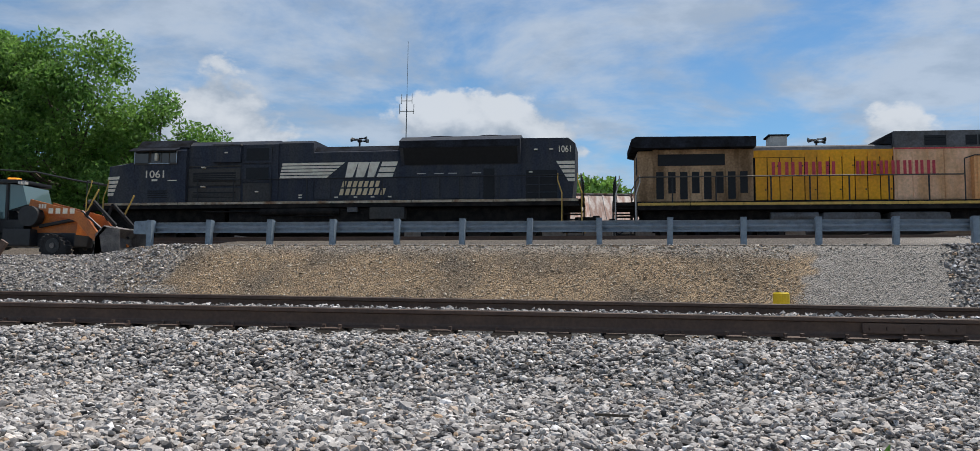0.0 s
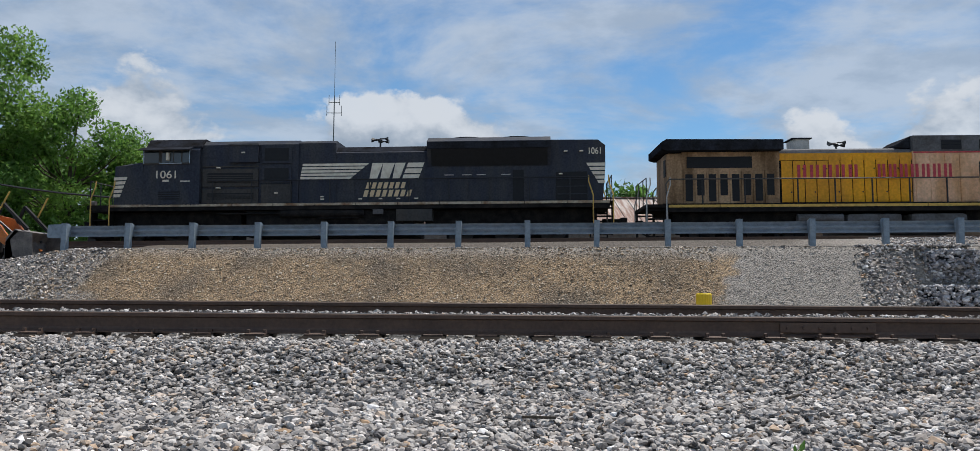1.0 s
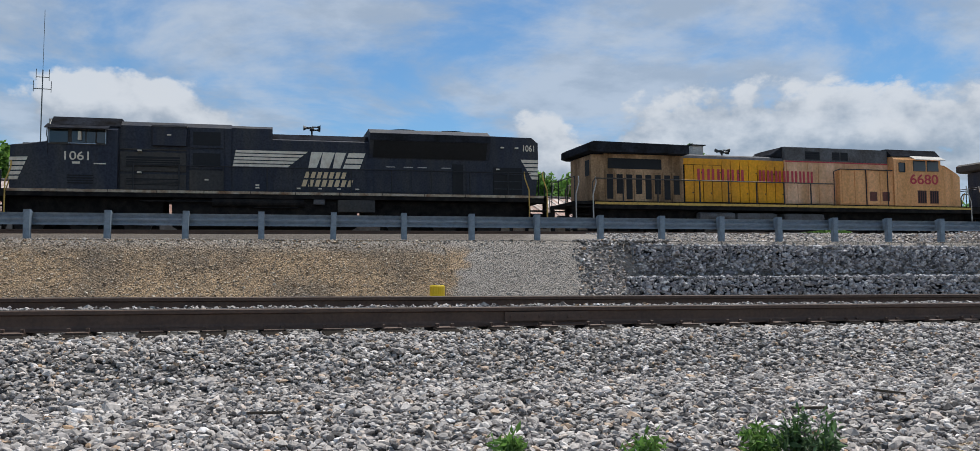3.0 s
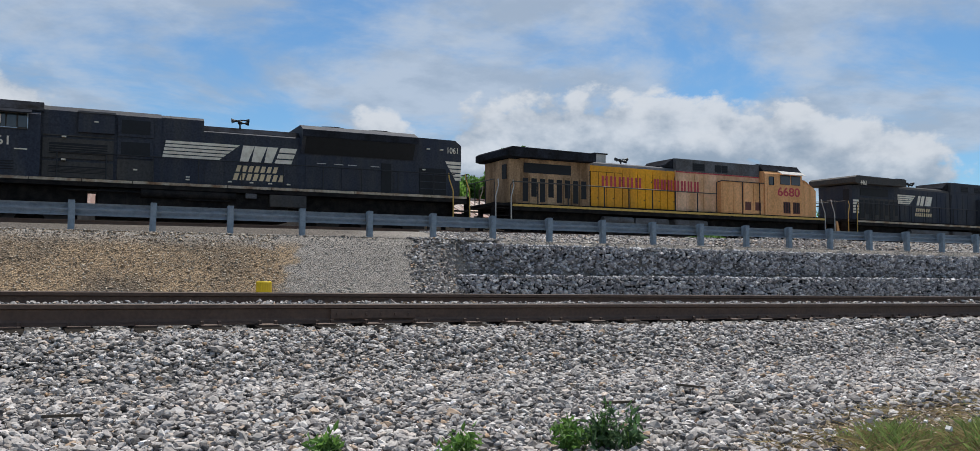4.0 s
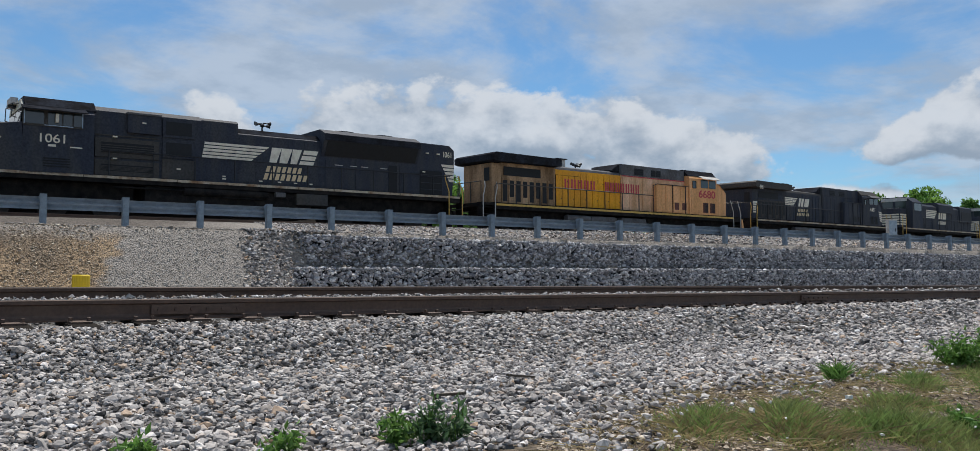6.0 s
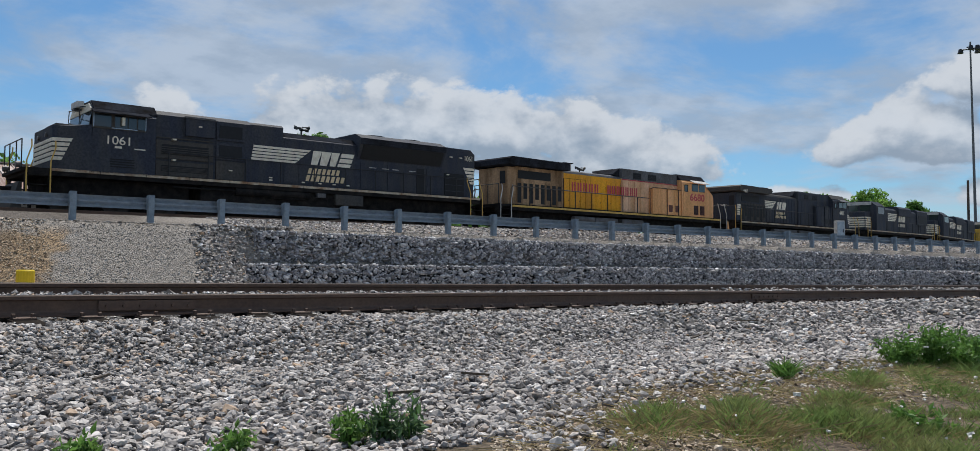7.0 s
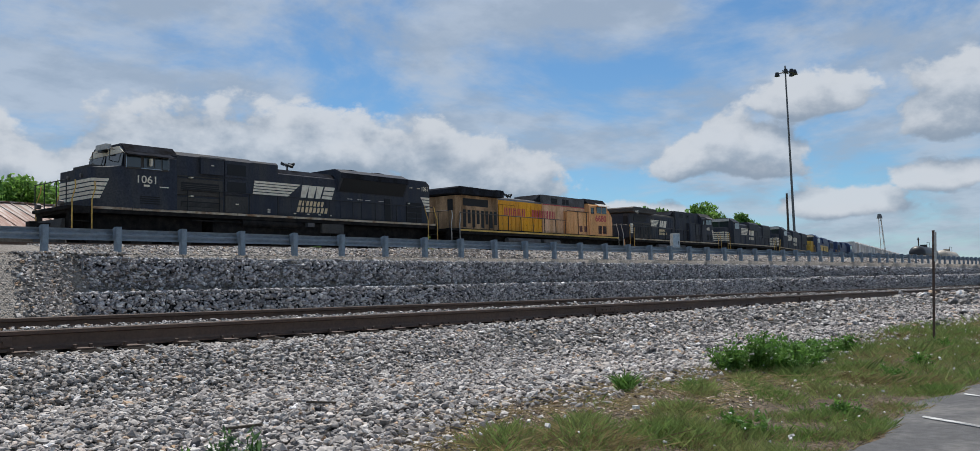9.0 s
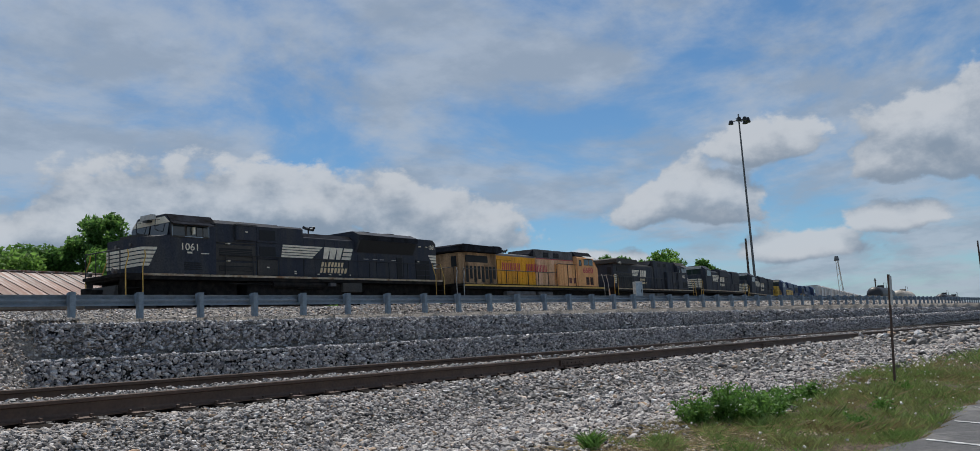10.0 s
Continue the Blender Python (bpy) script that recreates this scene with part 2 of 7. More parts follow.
M_STONET = rock_mat("tan_gravel", [(0.0, (0.17, 0.127, 0.09)), (0.5, (0.38, 0.295, 0.21)), (1.0, (0.67, 0.575, 0.455))])
M_STONEP = rock_mat("pale_gravel", [(0.0, (0.19, 0.172, 0.152)), (0.5, (0.29, 0.265, 0.235)), (1.0, (0.44, 0.41, 0.372))])
M_WIRE = mat("gabion_wire", (0.22, 0.23, 0.24), 0.5, metal=0.6, var=0.2, scale=9)
M_ASPH = mat("worn_asphalt", (0.085, 0.084, 0.085), 0.9, var=0.4, scale=1.6, col2=(0.165, 0.16, 0.152), lo=0.48, hi=0.7, bump=0.4, bscale=90)
M_LINE = mat("worn_white_line", (0.55, 0.55, 0.53), 0.8, var=0.4, scale=8, col2=(0.2, 0.2, 0.2))
M_GRASS = leaf_mat("grass_blades", (0.18, 0.275, 0.075), (0.29, 0.31, 0.12), 1.3)
M_STRAW = leaf_mat("dry_grass_blades", (0.36, 0.29, 0.15), (0.24, 0.19, 0.09), 1.3)
M_WEED = leaf_mat("weed_leaves", (0.11, 0.23, 0.045), (0.16, 0.27, 0.07), 4)
M_WEEDD = leaf_mat("dark_weed_leaves", (0.085, 0.16, 0.065), (0.12, 0.19, 0.09), 4)
M_LEAF = leaf_mat("tree_leaves", (0.19, 0.33, 0.07), (0.11, 0.23, 0.05), 0.3, 0.55)
M_LEAFD = leaf_mat("dark_tree_leaves", (0.15, 0.28, 0.07), (0.095, 0.20, 0.05), 0.3, 0.55)
M_BARK = mat("bark", (0.09, 0.07, 0.05), 0.9, var=0.4, scale=6, bump=0.4)
M_FLOWER = mat("clover_flower", (0.75, 0.72, 0.66), 0.8, var=0.1)
M_ROOF = mat("rusted_tin_roof", (0.46, 0.41, 0.37), 0.7, var=0.25, scale=2.6, col2=(0.20, 0.095, 0.06), lo=0.40, hi=0.58, streak=(1.0, 0.10, 0.10), coord="Object", rnd=0.25)
M_SHEDW = mat("weathered_shed_wall", (0.33, 0.31, 0.28), 0.8, var=0.35, scale=1.0, streak=True)
M_YPLAS = mat("yellow_plastic", (0.80, 0.56, 0.01), 0.45, var=0.12, scale=5)
M_ORANGE = mat("machine_orange", (0.55, 0.16, 0.025), 0.45, var=0.25, scale=3, col2=(0.38, 0.11, 0.03))
M_MBLACK = mat("machine_black", (0.018, 0.019, 0.021), 0.5, var=0.4, scale=4)
M_TYRE = mat("tyre_rubber", (0.016, 0.016, 0.017), 0.85, var=0.4, scale=6)
M_BUCKET = mat("worn_bucket_steel", (0.10, 0.09, 0.085), 0.55, metal=0.4, var=0.4, scale=3, col2=(0.19, 0.17, 0.155))
M_POLE = mat("pole_steel", (0.16, 0.165, 0.17), 0.55, metal=0.3, var=0.2, scale=2)
M_WOOD = mat("weathered_pole_wood", (0.10, 0.08, 0.065), 0.9, var=0.4, scale=3)
M_CSXB = mat("locomotive_blue", (0.03, 0.055, 0.13), 0.5, var=0.3, scale=1.2)
M_CSXY = mat("locomotive_gold", (0.60, 0.36, 0.04), 0.5, var=0.3, scale=1.2)
M_BOXW = mat("dirty_white_car", (0.76, 0.74, 0.71), 0.65, var=0.3, scale=0.8, col2=(0.36, 0.31, 0.27), streak=True)
M_TANKB = mat("tank_black", (0.022, 0.022, 0.024), 0.45, var=0.4, scale=1.0)
M_TANKW = mat("tank_cream", (0.50, 0.44, 0.36), 0.55, var=0.3, scale=0.8)

# ---------- mesh helpers ----------


def part(name, bm, material, parent=None, label="", smooth=False):
    me = bpy.data.meshes.new(name)
    bmesh.ops.recalc_face_normals(bm, faces=bm.faces)
    bm.to_mesh(me)
    bm.free()
    me.materials.append(material)
    if smooth:
        for p in me.polygons:
            p.use_smooth = True
    ob = new(name, me)
    ob.parent = parent
    if label:
        tagged(ob, label)
    return ob


def empty(name, label, category, group="", m=None, kind=""):
    e = new(name)
    e.empty_display_size = 0.2
    if m is not None:
        e.matrix_basis = m
    return tagged(e, label, category, group, kind)


def box(bm, x0, x1, y0, y1, z0, z1, bev=0.0):
    x0, x1, y0, y1, z0, z1 = min(x0, x1), max(x0, x1), min(y0, y1), max(y0, y1), min(z0, z1), max(z0, z1)
    r = bmesh.ops.create_cube(bm, size=1, matrix=Matrix.LocRotScale(((x0 + x1) / 2, (y0 + y1) / 2, (z0 + z1) / 2), None, (x1 - x0, y1 - y0, z1 - z0)))
    if bev:
        es = list({e for v in r["verts"] for e in v.link_edges})
        bmesh.ops.bevel(bm, geom=es, offset=bev, segments=2, affect="EDGES", profile=0.7)
    return bm


def B(*boxes, bev=0.0):
    bm = bmesh.new()
    for b in boxes:
        box(bm, *b, bev=bev)
    return bm


def prism(bm, pts, axis, a, b):
    """Solid with the outline pts, drawn out along an axis from a to b."""
    def at(p, w):
        return {"x": (w, p[0], p[1]), "y": (p[0], w, p[1]), "z": (p[0], p[1], w)}[axis]
    va, vb = [bm.verts.new(at(p, a)) for p in pts], [bm.verts.new(at(p, b)) for p in pts]
    bm.faces.new(va)
    bm.faces.new(vb[::-1])
    n = len(pts)
    for i in range(n):
        bm.faces.new((va[i], vb[i], vb[(i + 1) % n], va[(i + 1) % n]))
    return bm


def tube(bm, pts, r, seg=6, r2=None):
    """Round bar along a line of points."""
    pts = [Vector(p) for p in pts]
    for i in range(len(pts) - 1):
        d = pts[i + 1] - pts[i]
        if d.length < 1e-5:
            continue
        ra = r if r2 is None else r + (r2 - r) * i / max(1, len(pts) - 1)
        rb = r if r2 is None else r + (r2 - r) * (i + 1) / max(1, len(pts) - 1)
        m = Matrix.Translation((pts[i] + pts[i + 1]) / 2) @ d.to_track_quat("Z", "Y").to_matrix().to_4x4()
        bmesh.ops.create_cone(bm, cap_ends=True, segments=seg, radius1=ra, radius2=rb, depth=d.length, matrix=m)
    return bm


def text_part(body, size, material, parent, m, label="", sx=1.0, bold=0.0):
    cu = bpy.data.curves.new("marking", "FONT")
    cu.body, cu.size, cu.align_x, cu.align_y, cu.extrude, cu.offset = body, size, "CENTER", "CENTER", 0.003, bold
    tmp = bpy.data.objects.new("marking", cu)
    scene.collection.objects.link(tmp)
    dg = bpy.context.evaluated_depsgraph_get()
    me = bpy.data.meshes.new_from_object(tmp.evaluated_get(dg))
    bpy.data.objects.remove(tmp)
    me.transform(Matrix.Diagonal((sx, 1, 1, 1)))
    me.materials.clear()
    me.materials.append(material)
    ob = new("road_number", me)
    ob.parent = parent
    ob.matrix_basis = m
    return tagged(ob, label) if label else ob


def raw_mesh(name, V, F, material, flat=True):
    """A mesh straight from arrays: V (n, 3), F (m, k)."""
    me = bpy.data.meshes.new(name)
    V, F = np.asarray(V, np.float32), np.asarray(F, np.int32)
    k = F.shape[1]
    me.vertices.add(len(V))
    me.vertices.foreach_set("co", V.ravel())
    me.loops.add(F.size)
    me.loops.foreach_set("vertex_index", F.ravel())
    me.polygons.add(len(F))
    me.polygons.foreach_set("loop_start", np.arange(0, F.size, k, dtype=np.int32))
    me.update(calc_edges=True)
    me.validate()
    me.polygons.foreach_set("use_smooth", np.full(len(F), not flat))
    me.materials.append(material)
    return new(name, me)


_t = (1 + 5 ** 0.5) / 2
ICO_V = np.array([(-1, _t, 0), (1, _t, 0), (-1, -_t, 0), (1, -_t, 0), (0, -1, _t), (0, 1, _t), (0, -1, -_t), (0, 1, -_t), (_t, 0, -1), (_t, 0, 1), (-_t, 0, -1), (-_t, 0, 1)]) / 1.902
ICO_F = np.array([(0, 11, 5), (0, 5, 1), (0, 1, 7), (0, 7, 10), (0, 10, 11), (1, 5, 9), (5, 11, 4), (11, 10, 2), (10, 7, 6), (7, 1, 8), (3, 9, 4), (3, 4, 2), (3, 2, 6), (3, 6, 8), (3, 8, 9), (4, 9, 5), (2, 4, 11), (6, 2, 10), (8, 6, 7), (9, 8, 1)])
CUB_V = np.array([(-1, -1, -1), (1, -1, -1), (1, 1, -1), (-1, 1, -1), (-1, -1, 1), (1, -1, 1), (1, 1, 1), (-1, 1, 1)]) * 0.62
CUB_F = np.array([(0, 3, 2, 1), (4, 5, 6, 7), (0, 1, 5, 4), (1, 2, 6, 5), (2, 3, 7, 6), (3, 0, 4, 7)])
OCT_V = np.array([(1, 0, 0), (-1, 0, 0), (0, 1, 0), (0, -1, 0), (0, 0, 1), (0, 0, -1)], float)
OCT_F = np.array([(0, 2, 4), (2, 1, 4), (1, 3, 4), (3, 0, 4), (2, 0, 5), (1, 2, 5), (3, 1, 5), (0, 3, 5)])


def rand_rot(rng, n):
    q = rng.normal(size=(n, 4))
    q /= np.linalg.norm(q, axis=1)[:, None]
    w, x, y, z = q.T
    return np.stack([1 - 2 * (y * y + z * z), 2 * (x * y - z * w), 2 * (x * z + y * w), 2 * (x * y + z * w), 1 - 2 * (x * x + z * z), 2 * (y * z - x * w),
                     2 * (x * z - y * w), 2 * (y * z + x * w), 1 - 2 * (x * x + y * y)], 1).reshape(-1, 3, 3)


def lying_rot(rng, n, tilt):
    """Turns about the upright, each with a small tilt."""
    a, u, v = rng.uniform(0, 2 * np.pi, n), rng.normal(0, tilt, n), rng.normal(0, tilt, n)
    o, i = np.zeros(n), np.ones(n)
    Z = np.stack([np.cos(a), -np.sin(a), o, np.sin(a), np.cos(a), o, o, o, i], 1).reshape(-1, 3, 3)
    X = np.stack([i, o, o, o, np.cos(u), -np.sin(u), o, np.sin(u), np.cos(u)], 1).reshape(-1, 3, 3)
    Y = np.stack([np.cos(v), o, np.sin(v), o, i, o, -np.sin(v), o, np.cos(v)], 1).reshape(-1, 3, 3)
    return X @ Y @ Z


def stones(name, P, size, material, seed, fine=True, flat=0.65, round_=False):
    """Broken stones at the places P (n, 3), each with its own shape, turn and size."""
    rng = np.random.default_rng(seed)
    n = len(P)
    bv, bf = (ICO_V, ICO_F) if round_ else (CUB_V, CUB_F) if fine else (OCT_V, OCT_F)
    k = len(bv)
    sc = np.stack([rng.uniform(0.75, 1.35, n), rng.uniform(0.6, 1.0, n), rng.uniform(0.40, 0.75, n)], 1) * (np.asarray(size) * rng.lognormal(0, 0.28, n))[:, None] * 0.5
    V = bv[None] * rng.uniform(*((0.60, 1.34) if round_ else (0.62, 1.3)), (n, k, 3)) * sc[:, None, :]
    V = np.einsum("nij,nkj->nki", lying_rot(rng, n, 0.42), V)
    V[:, :, 2] *= flat + 0.25
    V += np.asarray(P)[:, None, :]
    F = bf[None] + (np.arange(n) * k)[:, None, None]
    return raw_mesh(name, V.reshape(-1, 3), F.reshape(-1, bf.shape[1]), material)


# ---------- the lie of the land ----------
RAIL_Z, RAIL_Y, CANT = -0.235, 8.409, 0.088


def smooth(a, b, v):
    t = np.clip((v - a) / (b - a), 0, 1)
    return t * t * (3 - 2 * t)


def guard_y(x):
    x = np.asarray(x, float)
    lo = 25.036 - 0.0877 * (np.minimum(x, 60) + 12.2154)
    return lo - 0.0877 * 45 * (1 - np.exp(-np.maximum(x - 60, 0) / 45))


def guard_z(x):
    return 1.836 + 0.0074 * (np.asarray(x, float) + 12.2154)


def track(s, off=0.0):
    """Yard track: place and heading at s metres along it, off metres to its far side; z of the rail head."""
    az, k = -0.05062, 0.00176
    c = min(s, 92.0)       # the curve ends here
    h = az + k * c
    x = s * math.cos(az)
    y = 34.609 + s * math.sin(az) + k * c * c / 2 + k * c * (s - c)
    return x - off * math.sin(h), y + off * math.cos(h), float(yard_z(s)), h


def yard_z(x):
    s = np.clip(np.asarray(x, float), -80, 100)
    return 1.781 + 0.01175 * s + 0.00003 * s * s - 0.006 * np.clip(np.asarray(x, float) - 115, 0, 150)


def ground_z(x, y):
    x, y = np.broadcast_arrays(np.asarray(x, float), np.asarray(y, float))
    z = np.full(x.shape, -0.78)
    z = z + 0.06 * np.sin(x * 0.7) * np.cos(y * 0.9) * smooth(2.5, 4, y) * (1 - smooth(5.5, 6.5, y))
    z = z - 0.15 * (1 - smooth(1.75, 2.9, y))
    z = z + (0.292) * smooth(6.3, 7.7, y)
    z = z + CANT * smooth(8.0, 10.2, y) + 0.165 * smooth(8.5, 9.1, y) * (1 - smooth(9.5, 9.85, y))
    z = z - (0.345) * smooth(10.9, 12.2, y)
    yg, zt = guard_y(x), guard_z(x) - 0.83
    w = 2.6 - 2.35 * smooth(9.2, 11.4, x)
    top = yg - 0.95
    f = np.clip((y - (top - w)) / w, 0, 1)
    z = z + (zt + 0.77) * (f * 0.85 + 0.15 * smooth(0, 1, f))
    yz = yard_z(x) - 0.2
    far_left = 1 - smooth(-14.0, -11.0, x)
    z = z - 0.32 * far_left * smooth(yg - 3.0, yg - 1.0, y) * (1 - smooth(yg + 3.0, yg + 5.5, y))
    z = z + (yz - zt) * ((1 - far_left) * smooth(yg + 0.6, yg + 5.0, y) + far_left * smooth(yg + 3.6, yg + 6.5, y))
    z = z + 0.02 * (y - 40) * smooth(40, 60, y) * (1 - smooth(80, 200, y))
    z = z + 0.10 * np.sin(x * 1.3 + 1) * np.sin(x * 0.37) * smooth(yg - 0.3, yg + 0.8, y) * (1 - smooth(yg + 1.5, yg + 3.5, y)) * 0.6
    return z


def ground_mat():
    """Fine crushed stone; brown on the dry bank, pale grey where fresh stone was tipped, dark cinders in the yard.
    Shadow is painted in: dark under the ballast, and in a band behind the guardrail.
    """
    m = bpy.data.materials.new("ground_gravel")
    m.use_nodes = True
    N, L = m.node_tree.nodes, m.node_tree.links
    b = N["Principled BSDF"]
    b.inputs["Roughness"].default_value = 0.9
    b.inputs["Specular IOR Level"].default_value = 0.2
    tc = N.new("ShaderNodeTexCoord")
    sep = N.new("ShaderNodeSeparateXYZ")
    L.new(tc.outputs["Object"], sep.inputs[0])
    wob = N.new("ShaderNodeTexNoise")
    wob.inputs["Scale"].default_value, wob.inputs["Detail"].default_value = 0.9, 5
    L.new(tc.outputs["Object"], wob.inputs["Vector"])

    def mth(op, a, c):
        n = N.new("ShaderNodeMath")
        n.operation = op
        for i, v in enumerate((a, c)):
            if isinstance(v, (int, float)):
                n.inputs[i].default_value = v
            else:
                L.new(v, n.inputs[i])
        return n.outputs[0]

    def rng(v, lo, hi, a=0.0, c=1.0):
        n = N.new("ShaderNodeMapRange")
        n.interpolation_type = "SMOOTHSTEP"
        L.new(v, n.inputs[0])
        for i, q in enumerate((lo, hi, a, c)):
            n.inputs[i + 1].default_value = q
        return n.outputs[0]

    def mix(f, a, c):
        n = N.new("ShaderNodeMix")
        n.data_type = "RGBA"
        for i, v in ((0, f), (6, a), (7, c)):
            if isinstance(v, tuple):
                n.inputs[i].default_value = (*v, 1)
            else:
                L.new(v, n.inputs[i])
        return n.outputs[2]
    x = mth("ADD", sep.outputs[0], rng(wob.outputs[0], 0.3, 0.7, -0.9, 0.9))
    y = mth("ADD", sep.outputs[1], rng(wob.outputs[0], 0.3, 0.7, -0.5, 0.5))
    vo = N.new("ShaderNodeTexVoronoi")
    vo.inputs["Scale"].default_value = 26
    L.new(tc.outputs["Object"], vo.inputs["Vector"])
    cell = N.new("ShaderNodeSeparateColor")
    L.new(vo.outputs["Color"], cell.inputs[0])
    grain = cell.outputs[0]
    # darker than the stone: shade in the ballast's crevices put into the colour
    grey = mix(grain, (0.035, 0.034, 0.033), (0.15, 0.146, 0.14))
    pale = mix(grain, (0.19, 0.17, 0.147), (0.35, 0.32, 0.285))
    brown = mix(grain, (0.15, 0.105, 0.065), (0.44, 0.315, 0.19))
    dirt = mix(grain, (0.075, 0.06, 0.045), (0.17, 0.14, 0.11))
    big = N.new("ShaderNodeTexNoise")
    big.inputs["Scale"].default_value, big.inputs["Detail"].default_value = 0.55, 4
    L.new(tc.outputs["Object"], big.inputs["Vector"])
    brown = mix(rng(big.outputs[0], 0.45, 0.75), brown, dirt)
    bank = mth("MULTIPLY", rng(sep.outputs[1], 14.0, 15.0), rng(x, -11.2, -10.2))
    bank = mth("MULTIPLY", bank, rng(x, 6.2, 5.4))
    low = rng(sep.outputs[2], 1.15, 0.7)
    bank = mth("MULTIPLY", bank, low)
    fresh = rng(sep.outputs[1], 14, 15)
    c = mix(fresh, grey, pale)
    c = mix(bank, c, brown)
    # dark soil behind the guardrail at low x, with the shadow there painted in
    shade_band = mth("ADD", y, mth("MULTIPLY", sep.outputs[0], 0.0877))
    c = mix(mth("MULTIPLY", rng(shade_band, 24.2, 24.9), rng(x, 13.0, 8.0)), c, mix(grain, (0.05, 0.043, 0.037), (0.18, 0.155, 0.13)))
    yard = rng(y, 27.0, 29.0)
    c = mix(yard, c, dirt)
    c = mix(mth("MULTIPLY", mth("MULTIPLY", yard, rng(y, 45.0, 40.0)), rng(x, 8.0, 15.0)), c, mix(grain, (0.12, 0.115, 0.108), (0.34, 0.325, 0.30)))
    soil = mth("MULTIPLY", rng(y, 4.2, 3.8), rng(x, 0.8, 2.2))
    loam = mix(grain, (0.055, 0.042, 0.031), (0.16, 0.12, 0.085))
    c = mix(soil, c, mix(rng(wob.outputs[0], 0.42, 0.60), loam, mix(grain, (0.06, 0.05, 0.035), (0.18, 0.14, 0.095))))
    fld = rng(y, 52.0, 58.0)
    c = mix(fld, c, (0.06, 0.09, 0.03))
    L.new(c, b.inputs["Base Color"])
    bp = N.new("ShaderNodeBump")
    bp.inputs["Strength"].default_value, bp.inputs["Distance"].default_value = 0.9, 0.03
    L.new(vo.outputs["Distance"], bp.inputs["Height"])
    bp.invert = True
    L.new(bp.outputs[0], b.inputs["Normal"])
    return m


def build_ground():
    xs = np.concatenate([[-1500, -700, -300, -150, -80, -50], np.arange(-35, -14, 1.0), np.arange(-14, 14, 0.25), np.arange(14, 60, 0.7), np.arange(60, 160, 3.0), [170, 190, 220, 260, 330, 450, 700, 1500]])
    ys = np.concatenate([[-1500, -600, -200, -80, -30, -12, -5, -2], np.arange(-1, 8, 0.3), np.arange(8, 11, 0.15), np.arange(11, 14, 0.4), np.arange(14, 28, 0.22), np.arange(28, 60, 1.0), [65, 75, 90, 120, 180, 300, 600, 1500]])
    X, Y = np.meshgrid(xs, ys, indexing="ij")
    Z = ground_z(X, Y)
    V = np.stack([X, Y, Z], -1).reshape(-1, 3)
    nx, ny = len(xs), len(ys)
    i, j = np.meshgrid(np.arange(nx - 1), np.arange(ny - 1), indexing="ij")
    a = (i * ny + j).ravel()
    F = np.stack([a, a + ny, a + ny + 1, a + 1], 1)
    g = raw_mesh("ground", V, F, ground_mat(), flat=False)
    tagged(g, "grey crushed stone ground with a brown gravel bank", "ground", kind="structure")


build_ground()
# ---------- near main track ----------
RAIL_PROF = [(-0.075, 0.0), (0.075, 0.0), (0.075, 0.012), (0.020, 0.028), (0.010, 0.05), (0.010, 0.135), (0.036, 0.148), (0.036, 0.180), (0.028, 0.186), (-0.028, 0.186), (-0.036, 0.180), (-0.036, 0.148), (-0.010, 0.135), (-0.010, 0.05), (-0.020, 0.028), (-0.075, 0.012)]


def straight_rail(x0, x1, y, z_top, lean):
    """One rail with its clean running surface."""
    e = empty("rail", "rust-brown steel rail with a worn running surface", "rail", "rails of the main track", pose(0, y, z_top))
    prof = [(p[0], p[1] - 0.186) for p in RAIL_PROF]
    prof = [(a * math.cos(lean) - b * math.sin(lean), a * math.sin(lean) + b * math.cos(lean)) for a, b in prof]
    part("rail_web", prism(bmesh.new(), prof, "x", x0, x1), M_RAIL, e)
    part("running_surface", B((x0, x1, -0.024, 0.024, -0.001, 0.0015)), M_RAILTOP, e, "dull polished running surface")
    return e


LEAN = math.atan2(CANT, 1.435)
straight_rail(-140, 420, RAIL_Y, RAIL_Z, LEAN)
straight_rail(-140, 420, RAIL_Y + 1.435, RAIL_Z + CANT, LEAN)


